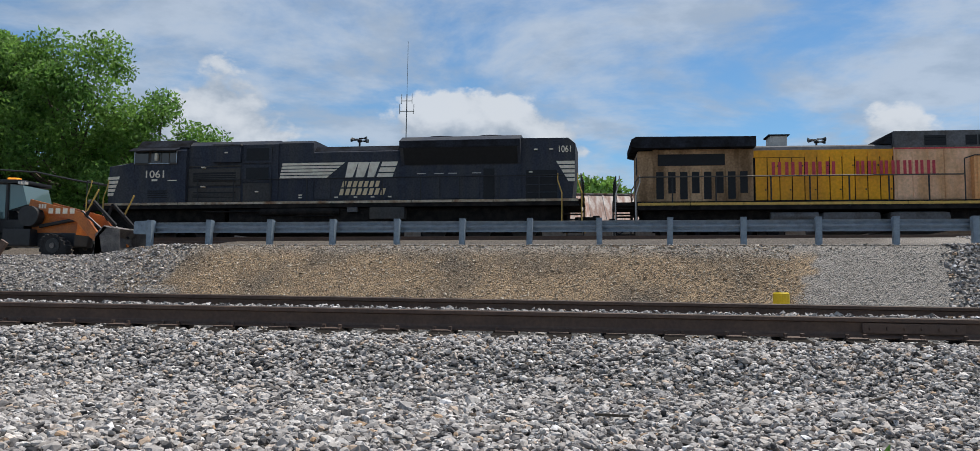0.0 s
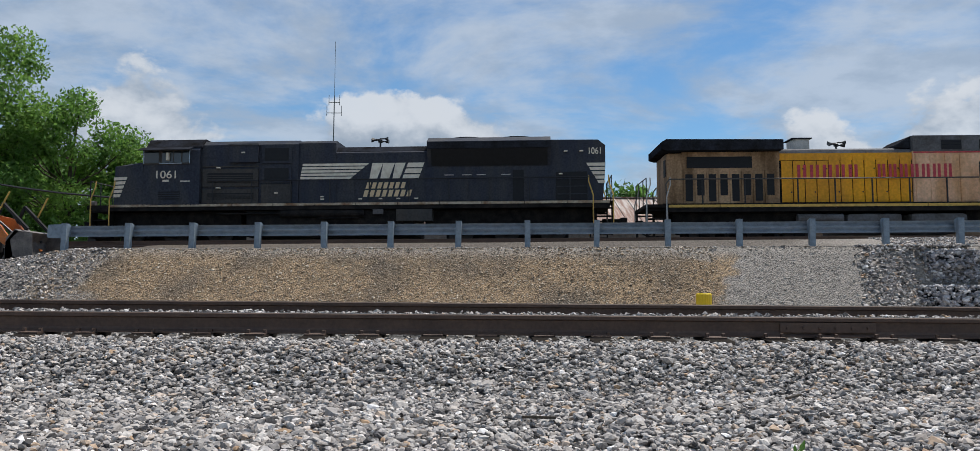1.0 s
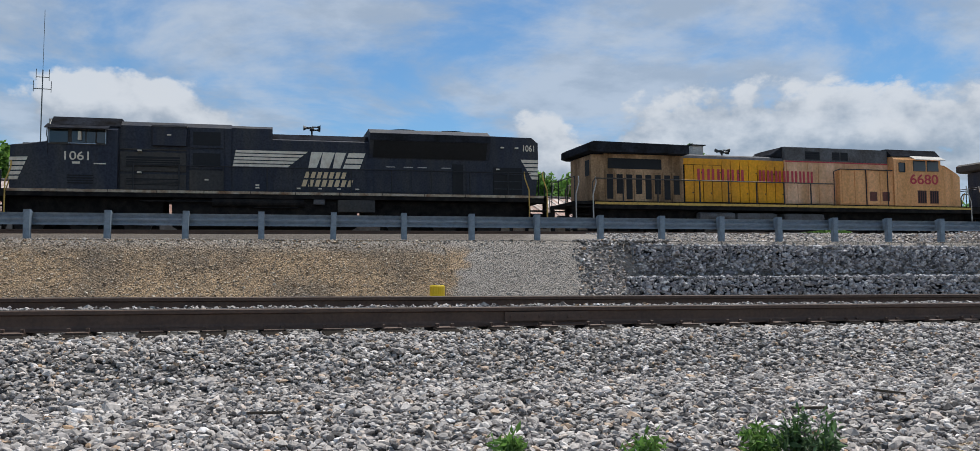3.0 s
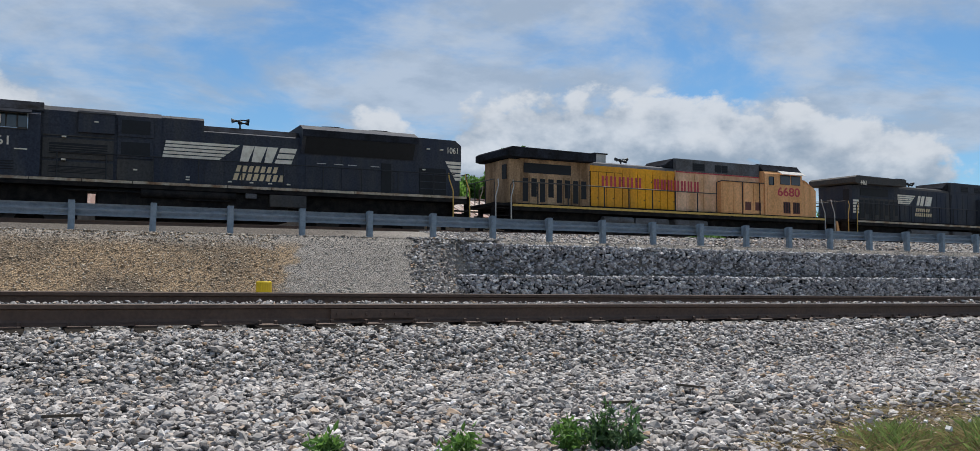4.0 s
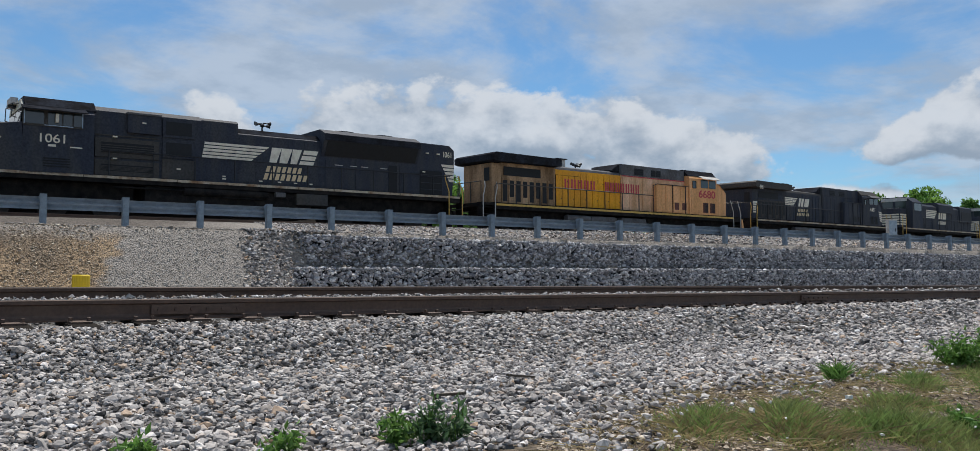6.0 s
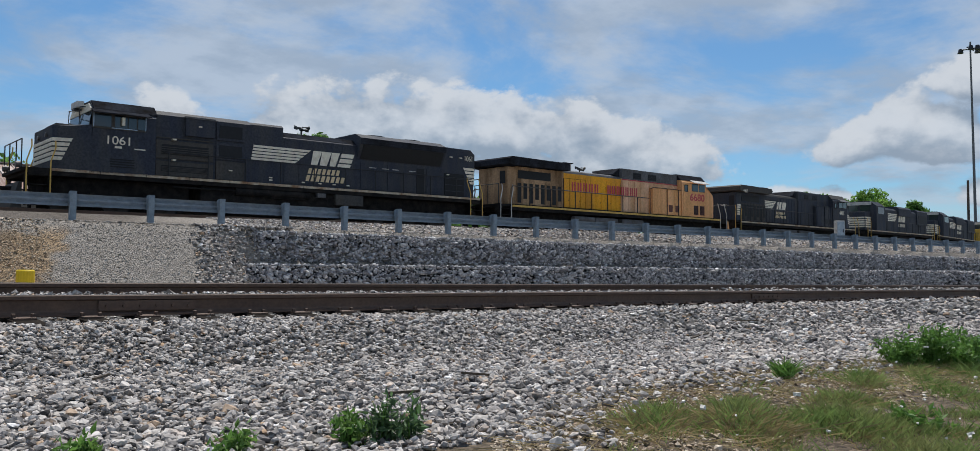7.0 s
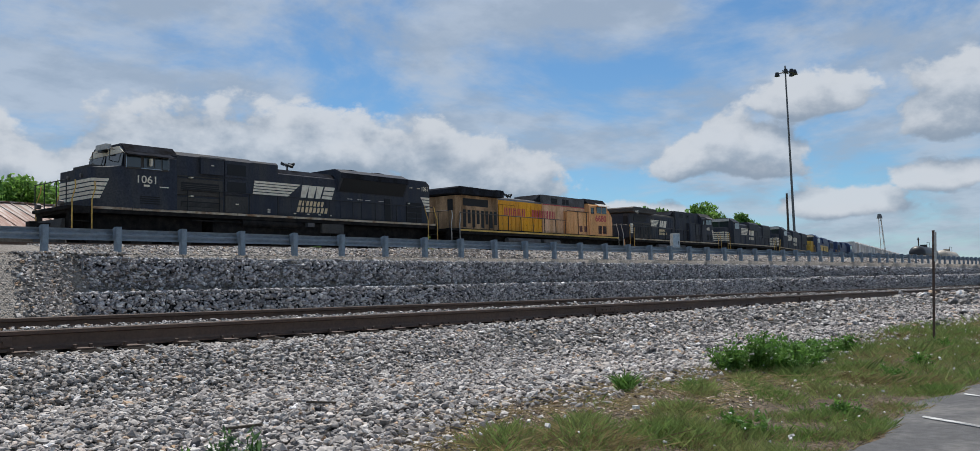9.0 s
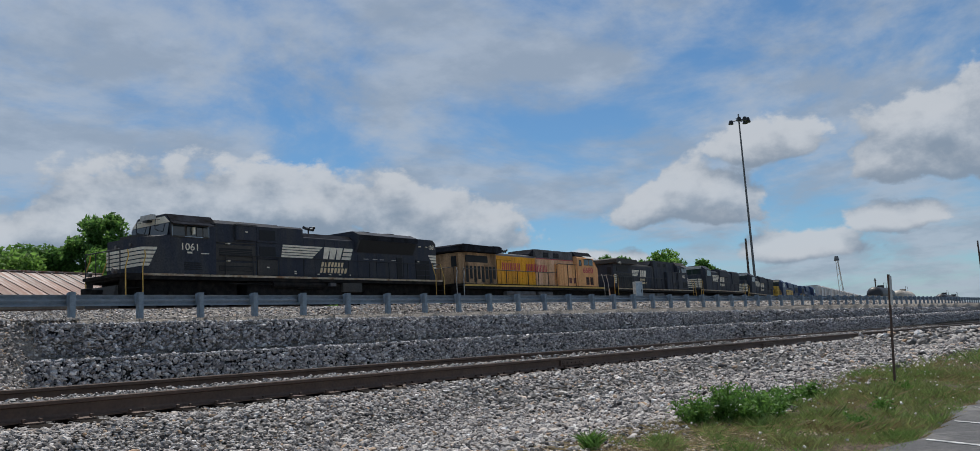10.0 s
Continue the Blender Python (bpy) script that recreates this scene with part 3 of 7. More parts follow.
def build_ties():
    rng = random.Random(4)
    tie_me = None
    for k in range(-26, 90):
        x = k * 0.53 + rng.uniform(-0.03, 0.03)
        if tie_me is None:
            tie_me = B((-0.115, 0.115, -1.28, 1.28, -0.17, 0.0), bev=0.012)
            t = part("railroad_tie", tie_me, M_TIE)
            tie_me = t.data
        else:
            t = new("railroad_tie", tie_me)
        t.matrix_basis = pose(x, RAIL_Y + 0.7175 + rng.uniform(-0.05, 0.05), RAIL_Z + CANT / 2 - 0.192, math.degrees(LEAN), 0, rng.uniform(-1, 1))
        tagged(t, "dark creosoted timber tie bedded in ballast", "tie", "ties of the main track")
        if -20 < k < 60:
            for yy in (-0.7175, 0.7175):
                bm = B((-0.09, 0.09, yy - 0.18, yy + 0.18, 0.001, 0.016))
                for sx in (-0.075, 0.075):
                    for sy in (-0.095, 0.095):
                        box(bm, sx - 0.014, sx + 0.014, yy + sy - 0.018, yy + sy + 0.018, 0.01, 0.045)
                if k == -19 and yy < 0:
                    build_ties.plate = [None, None]
                i = 0 if yy < 0 else 1
                if build_ties.plate[i] is None:
                    p = part("tie_plate", bm, M_RAIL, t, "rusty spiked tie plate")
                    build_ties.plate[i] = p.data
                else:
                    bm.free()
                    p = new("tie_plate", build_ties.plate[i])
                    p.parent = t
                    tagged(p, "rusty spiked tie plate")


build_ties()


def joint_bars():
    for x in (-11.2, 3.2, 14.1, 25.0):
        e = empty("joint_bar", "bolted rusty joint bar on the rail web", "joint bar", "", pose(x, RAIL_Y, RAIL_Z))
        part("bar", B((-0.45, 0.45, -0.034, -0.012, -0.145, -0.052), bev=0.006), M_RAIL, e)
        for b in range(6):
            part("bolt", tube(bmesh.new(), [(-0.38 + b * 0.152, -0.05, -0.1), (-0.38 + b * 0.152, -0.03, -0.1)], 0.016), M_RAIL, e)


joint_bars()


def scatter(rng, n, x0, x1, y0, y1):
    return rng.uniform(x0, x1, n), rng.uniform(y0, y1, n)


def build_ballast():
    rng = np.random.default_rng(7)
    P, S = [], []

    def add(n, x0, x1, y0, y1, size, lift=0.25):
        x, y = scatter(rng, n, x0, x1, y0, y1)
        z = ground_z(x, y) + size * lift * rng.uniform(-1.6, 2.6, n)
        P.append(np.stack([x, y, z], 1))
        S.append(np.full(n, size))
    add(60000, -5.5, 3.0, 3.3, 8.30, 0.0455)
    add(5500, -5.5, 0.8, 2.2, 3.3, 0.055)
    add(41000, 3.0, 9.0, 2.6, 8.30, 0.0475)
    add(19000, 9.0, 17.0, 2.6, 8.30, 0.062)
    add(10000, 17.0, 34.0, 2.6, 8.30, 0.095)
    add(2600, 34.0, 80.0, 2.5, 8.28, 0.22)
    add(9000, -14.0, -5.5, 2.4, 8.28, 0.075)
    P1, S1 = np.concatenate(P), np.concatenate(S)
    keep = P1[:, 1] > grass_edge(P1[:, 0]) - 0.75 * rng.random(len(P1)) ** 4
    ob = stones("ballast", P1[keep], S1[keep], M_STONE, 11, round_=True)
    tagged(ob, "loose grey and white crushed limestone ballast", "ballast", kind="stuff")
    P.clear()
    S.clear()
    add(9000, -8.0, 14.0, 8.5, 9.74, 0.05, 0.15)
    add(4500, 14.0, 60.0, 8.5, 9.74, 0.08, 0.3)
    add(3500, -9.0, 14.0, 9.93, 11.2, 0.06, 0.4)
    P2, S2 = np.concatenate(P), np.concatenate(S)
    ob = stones("track_ballast", P2, S2, M_STONE, 12, fine=False)
    tagged(ob, "crushed limestone ballast lying between the rails", "ballast", kind="stuff")


def grass_edge(x):
    """Far edge of the strip of soil and grass beside the car park."""
    x = np.asarray(x, float)
    return np.interp(x, [-1, 0.5, 2, 3, 4, 5, 7, 8, 10.5, 18, 25, 45], [-2.0, 0.7, 2.4, 3.15, 3.65, 3.8, 3.9, 3.5, 3.65, 4.1, 3.2, 2.8]) + 0.07 * np.sin(x * 1.7) + 0.07 * np.sin(x * 4.3)


build_ballast()


def bank_stones():
    rng = np.random.default_rng(21)
    # gravel bank
    n = 34000
    x = rng.uniform(-12, 9.6, n)
    yg = guard_y(x)
    y = yg - 0.6 - 3.0 * rng.random(n)
    z = ground_z(x, y) + 0.006
    ob = stones("bank_gravel", np.stack([x, y, z], 1)[x < 5.7], 0.037, M_STONET, 22, fine=False)
    tagged(ob, "brown gravel lying on the railway bank", "gravel", kind="stuff")
    big = rng.random(n) < 0.07
    P = np.stack([x, y, z], 1)[big & (x < 5.7)]
    ob = stones("bank_rubble", P, 0.075, M_STONET, 28, fine=False)
    tagged(ob, "larger tan stones strewn over the railway bank", "gravel", kind="stuff")
    ob = stones("pale_bank_gravel", np.stack([x, y, z], 1)[(x >= 5.7) & (rng.random(n) < 0.5)], 0.035, M_STONEP, 23, fine=False)
    tagged(ob, "pale grey gravel tipped on the bank", "gravel", kind="stuff")
    # heap of fresh stone at the end of the guardrail
    n = 9500
    x = rng.uniform(-24, -9.6, n)
    y = guard_y(x) - 0.2 - 3.6 * rng.random(n)
    edge = -10.3 - 1.0 * (guard_y(x) - y - 1.0) / 2.4
    ok = x < edge + rng.normal(0, 0.25, n)
    x, y = x[ok], y[ok]
    z = ground_z(x, y) + 0.03
    ob = stones("stone_heap", np.stack([x, y, z], 1), 0.075, M_STONE, 24)
    tagged(ob, "tipped heap of grey crushed stone beside the guardrail", "stone heap", kind="stuff")
    # rough stone where the gabions begin
    n = 3600
    x = rng.uniform(8.7, 12.2, n)
    y = guard_y(x) - 0.75 - 2.3 * rng.random(n)
    ok = x > 9.6 - 0.6 * (guard_y(x) - y - 1.0) / 2 + rng.normal(0, 0.2, n)
    x, y = x[ok], y[ok]
    ob = stones("loose_riprap", np.stack([x, y, ground_z(x, y) + 0.03], 1), 0.095, M_STONE, 25)
    tagged(ob, "loose dark grey stones tipped against the gabions", "riprap", kind="stuff")
    # shoulder under and behind the guardrail
    n = 26000
    x = rng.uniform(-14, 75, n)
    y = guard_y(x) - 1.0 + (1.5 + 1.9 * smooth(8, 13, x)) * rng.random(n)
    ob = stones("shoulder_gravel", np.stack([x, y, ground_z(x, y) + 0.015], 1), 0.06, M_STONEP, 26, fine=False)
    tagged(ob, "pale gravel shoulder under the guardrail", "gravel", kind="stuff")
    n = 17000
    x = 12 + 80 * rng.random(n) ** 1.3
    y = guard_y(x) + 0.35 + 4.2 * rng.random(n)
    ob = stones("yard_gravel", np.stack([x, y, ground_z(x, y) + 0.02], 1), 0.085 + 0.0006 * x, M_STONE, 29, fine=False)
    tagged(ob, "coarse pale stone banked up behind the guardrail", "gravel", kind="stuff")
    n = 1300
    x = rng.normal(27, 4.5, n)
    y = guard_y(x) + rng.normal(1.9, 0.5, n)
    z = ground_z(x, y) + 0.45 * rng.random(n) * np.exp(-((x - 27) / 4.5) ** 2)
    ob = stones("ballast_mound", np.stack([x, y, z], 1), 0.12, M_STONE, 27, fine=False)
    tagged(ob, "low mound of spilled ballast behind the guardrail", "ballast", kind="stuff")


bank_stones()

# ---------- guardrail ----------


def build_guardrail():
    e = empty("guardrail", "galvanised steel W-beam guardrail on blue-grey steel posts", "guardrail")
    az, el = -0.0875, 0.0074
    post_me = beam_me = block_me = None
    prof = []
    for k in range(13):
        v = k / 12
        prof.append((-0.052 * (1 + math.cos(v * 4 * math.pi)), -0.156 + 0.312 * v))
    thick = [(a + 0.008, b) for a, b in reversed(prof)]
    x = -12.2154
    places = []
    while x < 150:
        places.append(x)
        x += 1.905 * math.cos(az)
    for i, x in enumerate(places):
        x2 = places[i + 1] if i + 1 < len(places) else x + 1.9
        y, z = float(guard_y(x)), float(guard_z(x))
        h = math.degrees(math.atan2(float(guard_y(x2)) - y, x2 - x))
        rnd = random.Random(i)
        m = pose(x, y, z, rnd.uniform(-0.6, 0.6), rnd.uniform(-1.2, 1.2), h)
        if post_me is None:
            bm = B((-0.075, -0.065, -0.05, 0.11, -1.3, 0.0), (0.065, 0.075, -0.05, 0.11, -1.3, 0.0), (-0.066, 0.066, 0.024, 0.034, -1.3, 0.0))
            box(bm, -0.075, 0.075, -0.056, -0.046, -1.3, 0.0)
            p = part("post", bm, M_POST, e, "blue-grey steel post")
            post_me = p.data
            bm = B((-0.07, 0.07, 0.112, 0.21, -0.36, -0.02), bev=0.008)
            q = part("block", bm, M_POST, e, "blockout between post and beam")
            block_me = q.data
            bm = prism(bmesh.new(), [(0.29 + a, b - 0.215) for a, b in prof + thick], "x", -0.12, 1.91)
            b = part("beam", bm, M_GALV, e, "corrugated galvanised beam", smooth=False)
            beam_me = b.data
        else:
            p, q = new("post", post_me), new("block", block_me)
            b = new("beam", beam_me)
            for o in (p, q, b):
                o.parent = e
            tagged(p, "blue-grey steel post")
            tagged(b, "corrugated galvanised beam")
        p.matrix_basis = q.matrix_basis = m
        b.matrix_basis = pose(x, y, z, 0, -math.degrees(el), h)
    y, z = float(guard_y(places[0])), float(guard_z(places[0]))
    bm = bmesh.new()
    prism(bm, [(-0.62, -0.40), (-0.60, -0.02), (-0.1, -0.0), (-0.1, -0.42)], "y", 0.20, 0.212)
    prism(bm, [(-0.66, -0.38), (-0.64, -0.04), (-0.60, -0.02), (-0.62, -0.40)], "y", 0.20, 0.30)
    o = part("end_shoe", bm, M_POST, e, "flared end shoe")
    o.matrix_basis = pose(places[0], y, z, 0, 0, -5)


build_guardrail()

# ---------- gabions ----------


def build_gabions():
    rng = np.random.default_rng(31)

    def basket(xa, xb, tier, dense):
        ya, yb = float(guard_y(xa)), float(guard_y(xb))
        za = float(guard_z((xa + xb) / 2)) - 1.0
        off, zt, zb = (1.05, za + 0.13 - 0.004 * (xa - 11), za - 0.74) if tier else (1.55, za - 0.78, za - 1.75)
        L = math.hypot(xb - xa, yb - ya)
        hd = math.degrees(math.atan2(yb - ya, xb - xa))
        e = empty("gabion_basket", "wire gabion basket packed with dark grey stone", "gabion", "gabions of the retaining wall", pose(xa, ya - off, zt, 0, 0, hd))
        H = zt - zb
        size = (0.105 if xa < 24 else 0.12) if dense else 0.17
        per = (340 if xa < 24 else 330) if dense else 110
        n = int(L * H * per)
        x, z = rng.uniform(0.02, L - 0.02, n), rng.uniform(-H, -0.02, n)
        bulge = 0.10 * np.sin(np.pi * np.clip(-z / H, 0, 1)) * np.sin(np.pi * x / L) ** 0.5
        P = [np.stack([x, rng.uniform(0.0, 0.09, n) - bulge + 0.10 * (z + 0.3) / H, z], 1)]
        m = int(L * 0.9 * per * 0.6)
        P.append(np.stack([rng.uniform(0.02, L, m), rng.uniform(0.02, 0.95, m), rng.uniform(-0.10, -0.04, m)], 1))
        m = int(0.6 * H * per * 0.7)
        P.append(np.stack([rng.uniform(0.0, 0.06, m), rng.uniform(0.0, 0.9, m), rng.uniform(-H, -0.02, m)], 1))
        st = stones("stone_fill", np.concatenate(P), size, M_STONEB, int(xa * 10) + tier, fine=dense, flat=0.8, round_=xa < 24)
        st.parent = e
        tagged(st, "packed dark grey stones", kind="stuff")
        # box behind the stones that paints the gaps as deep shade
        part("core", B((0.06, L - 0.02, 0.09, 0.98, -H, -0.06)), M_SHADECORE, e)
        if dense:
            bm = bmesh.new()
            r = 0.0016
            for xx in (0.0, L / 3, 2 * L / 3):
                w = 0.009 if xx == 0 else 0.004
                box(bm, xx - w, xx + w, -0.05, -0.04, -H, -0.05)
            box(bm, 0, L, -0.05, -0.04, -0.062, -0.05)
            k = int(L / 0.2)
            for i in range(k):
                x0 = (i + 0.5) * L / k
                pts = []
                for q in range(6):
                    zz = -0.09 - (H - 0.09) * q / 5
                    pts.append((x0, -0.06 - 0.10 * math.sin(math.pi * q / 5) * math.sin(math.pi * x0 / L) ** 0.5, zz))
                tube(bm, pts, r, 3)
            part("wire_mesh", bm, M_WIRE, e, "galvanised wire mesh")
    x = 11.0
    while x < 47:
        basket(x, x + 2.95, 1, True)
        x += 2.95
    while x < 120:
        basket(x, x + 5.9, 1, False)
        x += 5.9
    x = 10.0
    while x < 47:
        basket(x, x + 2.95, 0, True)
        x += 2.95
    while x < 120:
        basket(x, x + 5.9, 0, False)
        x += 5.9


build_gabions()

# ---------- yard tracks ----------


def curved_rail(off, name):
    e = empty("yard_rail", "dark rusted rail of the yard track", "rail", name)
    web = [(-0.07, -0.18), (0.07, -0.18), (0.02, -0.15), (0.02, -0.045), (0.036, -0.04), (0.036, 0), (-0.036, 0), (-0.036, -0.04), (-0.02, -0.045), (-0.02, -0.15)]
    top = [(-0.024, 0.0), (0.024, 0.0), (0.024, 0.002), (-0.024, 0.002)]
    for kind, prof, m in (("rail_web", web, M_RAIL), ("running_surface", top, M_RAILTOP)):
        bm = bmesh.new()
        prev = None
        for s in [-120 + 12 * i for i in range(33)]:
            x, y, z, h = track(s, off)
            ring = [bm.verts.new((x - a * math.sin(h), y + a * math.cos(h), z + b)) for a, b in prof]
            if prev:
                n = len(ring)
                for i in range(n):
                    bm.faces.new((prev[i], ring[i], ring[(i + 1) % n], prev[(i + 1) % n]))
            prev = ring
        part(kind, bm, m, e)
    return e


for o in (-0.7175, 0.7175):
    curved_rail(o, "rails under the train")
for o in (-4.9, -3.46):
    curved_rail(o, "rails of the empty yard track")
# ---------- the train ----------
DECK = 1.58
RUN_T = (0, 0.5, 1, 1.5, 2, 2.5, 4, 4.5, 5, 5.5, 7, 7.5, 8, 8.5, 9, 9.5, 10)
RUN_S = tuple(1.905 + 3.899 * t + 0.0032 * t * t for t in RUN_T)     # metres run by the train
TRAIN = []      # (thing, middle's place along the train, lift)
WHEELSETS = []


def blocks(parent, material, name, label, x0, x1, z0, z1, y, n, slant, hollow=0.0):
    """A word mark kept as plain slanted blocks of the letters' size, one part a block; hollow: two upright bars of that width in place of each block."""
    w = (x1 - x0) / n
    k = slant
    for i in range(n):
        a, b = x0 + i * w + w * 0.10, x0 + (i + 1) * w - w * (0.2 if hollow else 0.24)
        bm = bmesh.new()
        if hollow:
            box(bm, a, a + hollow, y - 0.004, y, z0, z1)
            box(bm, b - hollow, b, y - 0.004, y, z0, z1)
        else:
            prism(bm, [(a, z0), (b, z0), (b + k * (z1 - z0), z1), (a + k * (z1 - z0), z1)], "y", y, y - 0.004)
        o = part(name, bm, material, parent, label)
    return o


def wheelset(parent, x):
    bm = bmesh.new()
    for y in (-0.76, 0.76):
        tube(bm, [(0, y - 0.06, 0), (0, y + 0.06, 0)], 0.508, 20)
        s = 1 if y > 0 else -1
        tube(bm, [(0, y + 0.06 * s, 0), (0, y + 0.09 * s, 0)], 0.2, 10)
        for a in range(3):
            c, q = math.cos(a * 2.094), math.sin(a * 2.094)
            box(bm, 0.33 * c - 0.05, 0.33 * c + 0.05, y + 0.055 * s, y + 0.075 * s, 0.33 * q - 0.05, 0.33 * q + 0.05)
    tube(bm, [(0, -0.75, 0), (0, 0.75, 0)], 0.09, 8)
    o = part("wheelset", bm, M_STEELW, parent, "worn steel wheels on one axle")
    o.matrix_basis = pose(x, 0, 0.508)
    return o


def truck(parent, x, turn=True, axles=(-1.8, 0.0, 1.8)):
    bm = bmesh.new()
    for y in (-1.02, 1.02):
        a = max(axles) + 0.75
        prism(bm, [(x - a, 0.72), (x - a + 0.3, 0.92), (x - 0.9, 0.80), (x + 0.9, 0.80), (x + a - 0.3, 0.92), (x + a, 0.72), (x + a - 0.1, 0.55), (x + 0.9, 0.42), (x - 0.9, 0.42), (x - a + 0.1, 0.55)], "y", y - 0.09, y + 0.09)
        for ax in axles:
            box(bm, x + ax - 0.2, x + ax + 0.2, y * 1.13 - 0.1, y * 1.13 + 0.1, 0.33, 0.70, 0.03)
            tube(bm, [(x + ax, y * 1.2 - 0.06, 0.508), (x + ax, y * 1.2 + 0.06, 0.508)], 0.14, 10)
        for k in (-0.95, 0.95):
            tube(bm, [(x + k, y * 1.12, 0.3), (x + k, y * 1.12, 0.85)], 0.1, 8)
    box(bm, x - 1.2, x + 1.2, -0.9, 0.9, 0.6, 1.1)
    box(bm, x - max(axles) - 0.6, x + max(axles) + 0.6, -0.55, 0.55, 0.22, 1.3, 0.05)
    t = part("truck", bm, M_UNDER, parent, "grimy cast truck frame")
    for ax in axles:
        w = wheelset(t, x + ax)
        if turn:
            WHEELSETS.append((w, x + ax))


def handrail(parent, pts, posts, z_foot, m, m_post=None, name="handrail", r=0.022):
    o = part(name, tube(bmesh.new(), pts, r, 6), m, parent)
    for x, y, z in posts:
        part("stanchion", tube(bmesh.new(), [(x, y, z_foot), (x, y, z)], r * 1.15, 6), m_post or m, parent)
    return o


def hood(xa, xb, w, z0, z1, ch=0.18):
    """A hood section with chamfered roof edges."""
    return prism(bmesh.new(), [(-w, z0), (w, z0), (w, z1 - ch), (w - ch * 1.3, z1), (-w + ch * 1.3, z1), (-w, z1 - ch)], "x", xa, xb)


def horn(parent, x, z, m):
    bm = bmesh.new()
    tube(bm, [(x, 0, z - 0.3), (x, 0, z + 0.02)], 0.04)
    tube(bm, [(x - 0.08, 0, z + 0.02), (x + 0.08, 0, z + 0.02)], 0.07)
    for dy, dz, d in ((-0.14, 0.03, -1), (0, 0.09, -1), (0.14, 0.03, 1), (0.0, 0.0, 1), (-0.1, 0.1, 1)):
        tube(bm, [(x, dy, z + dz), (x + d * 0.22, dy, z + dz)], 0.028, 8)
        tube(bm, [(x + d * 0.20, dy, z + dz), (x + d * 0.33, dy, z + dz)], 0.03, 10, 0.085)
    part("horn", bm, m, parent, "black multi-chime air horn")


def stripes(parent, material, x0, x1, xs, z0, z1, y, n=5, slope=0.0, back=0.0):
    """Speed stripes: n bars whose right ends step back downwards."""
    bm = bmesh.new()
    h = (z1 - z0) / n
    for i in range(n):
        zt = z1 - i * h
        zb = zt - h * 0.72
        ft, fb = (z1 - zt) / (z1 - z0), (z1 - zb) / (z1 - z0)
        prism(bm, [(x0 + back * ft, zt), (x1 + (xs - x1) * ft, zt), (x1 + (xs - x1) * fb, zb), (x0 + back * fb, zb)], "y", y, y - 0.004)
    return part("speed_stripe", bm, material, parent, "cream speed stripes")


def steps_end(parent, x, d, mr, side=-1):
    """Corner steps with grab rails at a platform's end: d points outwards."""
    y0, y1 = side * 1.02, side * 1.48
    for i, z in enumerate((0.32, 0.66, 1.0, 1.32)):
        part("step", B((x - 0.32, x + 0.32, y0, y1, z, z + 0.03)), M_UNDER, parent)
    part("step_plate", B((x - 0.36, x - 0.33, y0, y1, 0.3, DECK), (x + 0.33, x + 0.36, y0, y1, 0.3, DECK)), M_UNDER, parent)
    for k in (-0.38, 0.38):
        part("grab_rail", tube(bmesh.new(), [(x + k, side * 1.5, 0.45), (x + k, side * 1.5, DECK + 0.25), (x + k - d * 0.16, side * 1.46, DECK + 0.75), (x + k - d * 0.16, side * 1.40, DECK + 1.0)], 0.025, 6), mr, parent, "painted grab rail")


def coupler(parent, x, d):
    bm = B((x - d * 0.9, x - d * 0.15, -0.12, 0.12, 0.75, 1.0))
    box(bm, x - d * 0.2, x + d * 0.08, -0.2, 0.2, 0.68, 1.05, 0.05)
    part("coupler", bm, M_UNDER, parent)
    part("air_hose", tube(bmesh.new(), [(x - d * 0.75, -0.45, 0.95), (x - d * 0.6, -0.47, 0.6), (x - d * 0.3, -0.4, 0.42), (x - d * 0.05, -0.3, 0.55)], 0.025), M_MBLACK, parent)


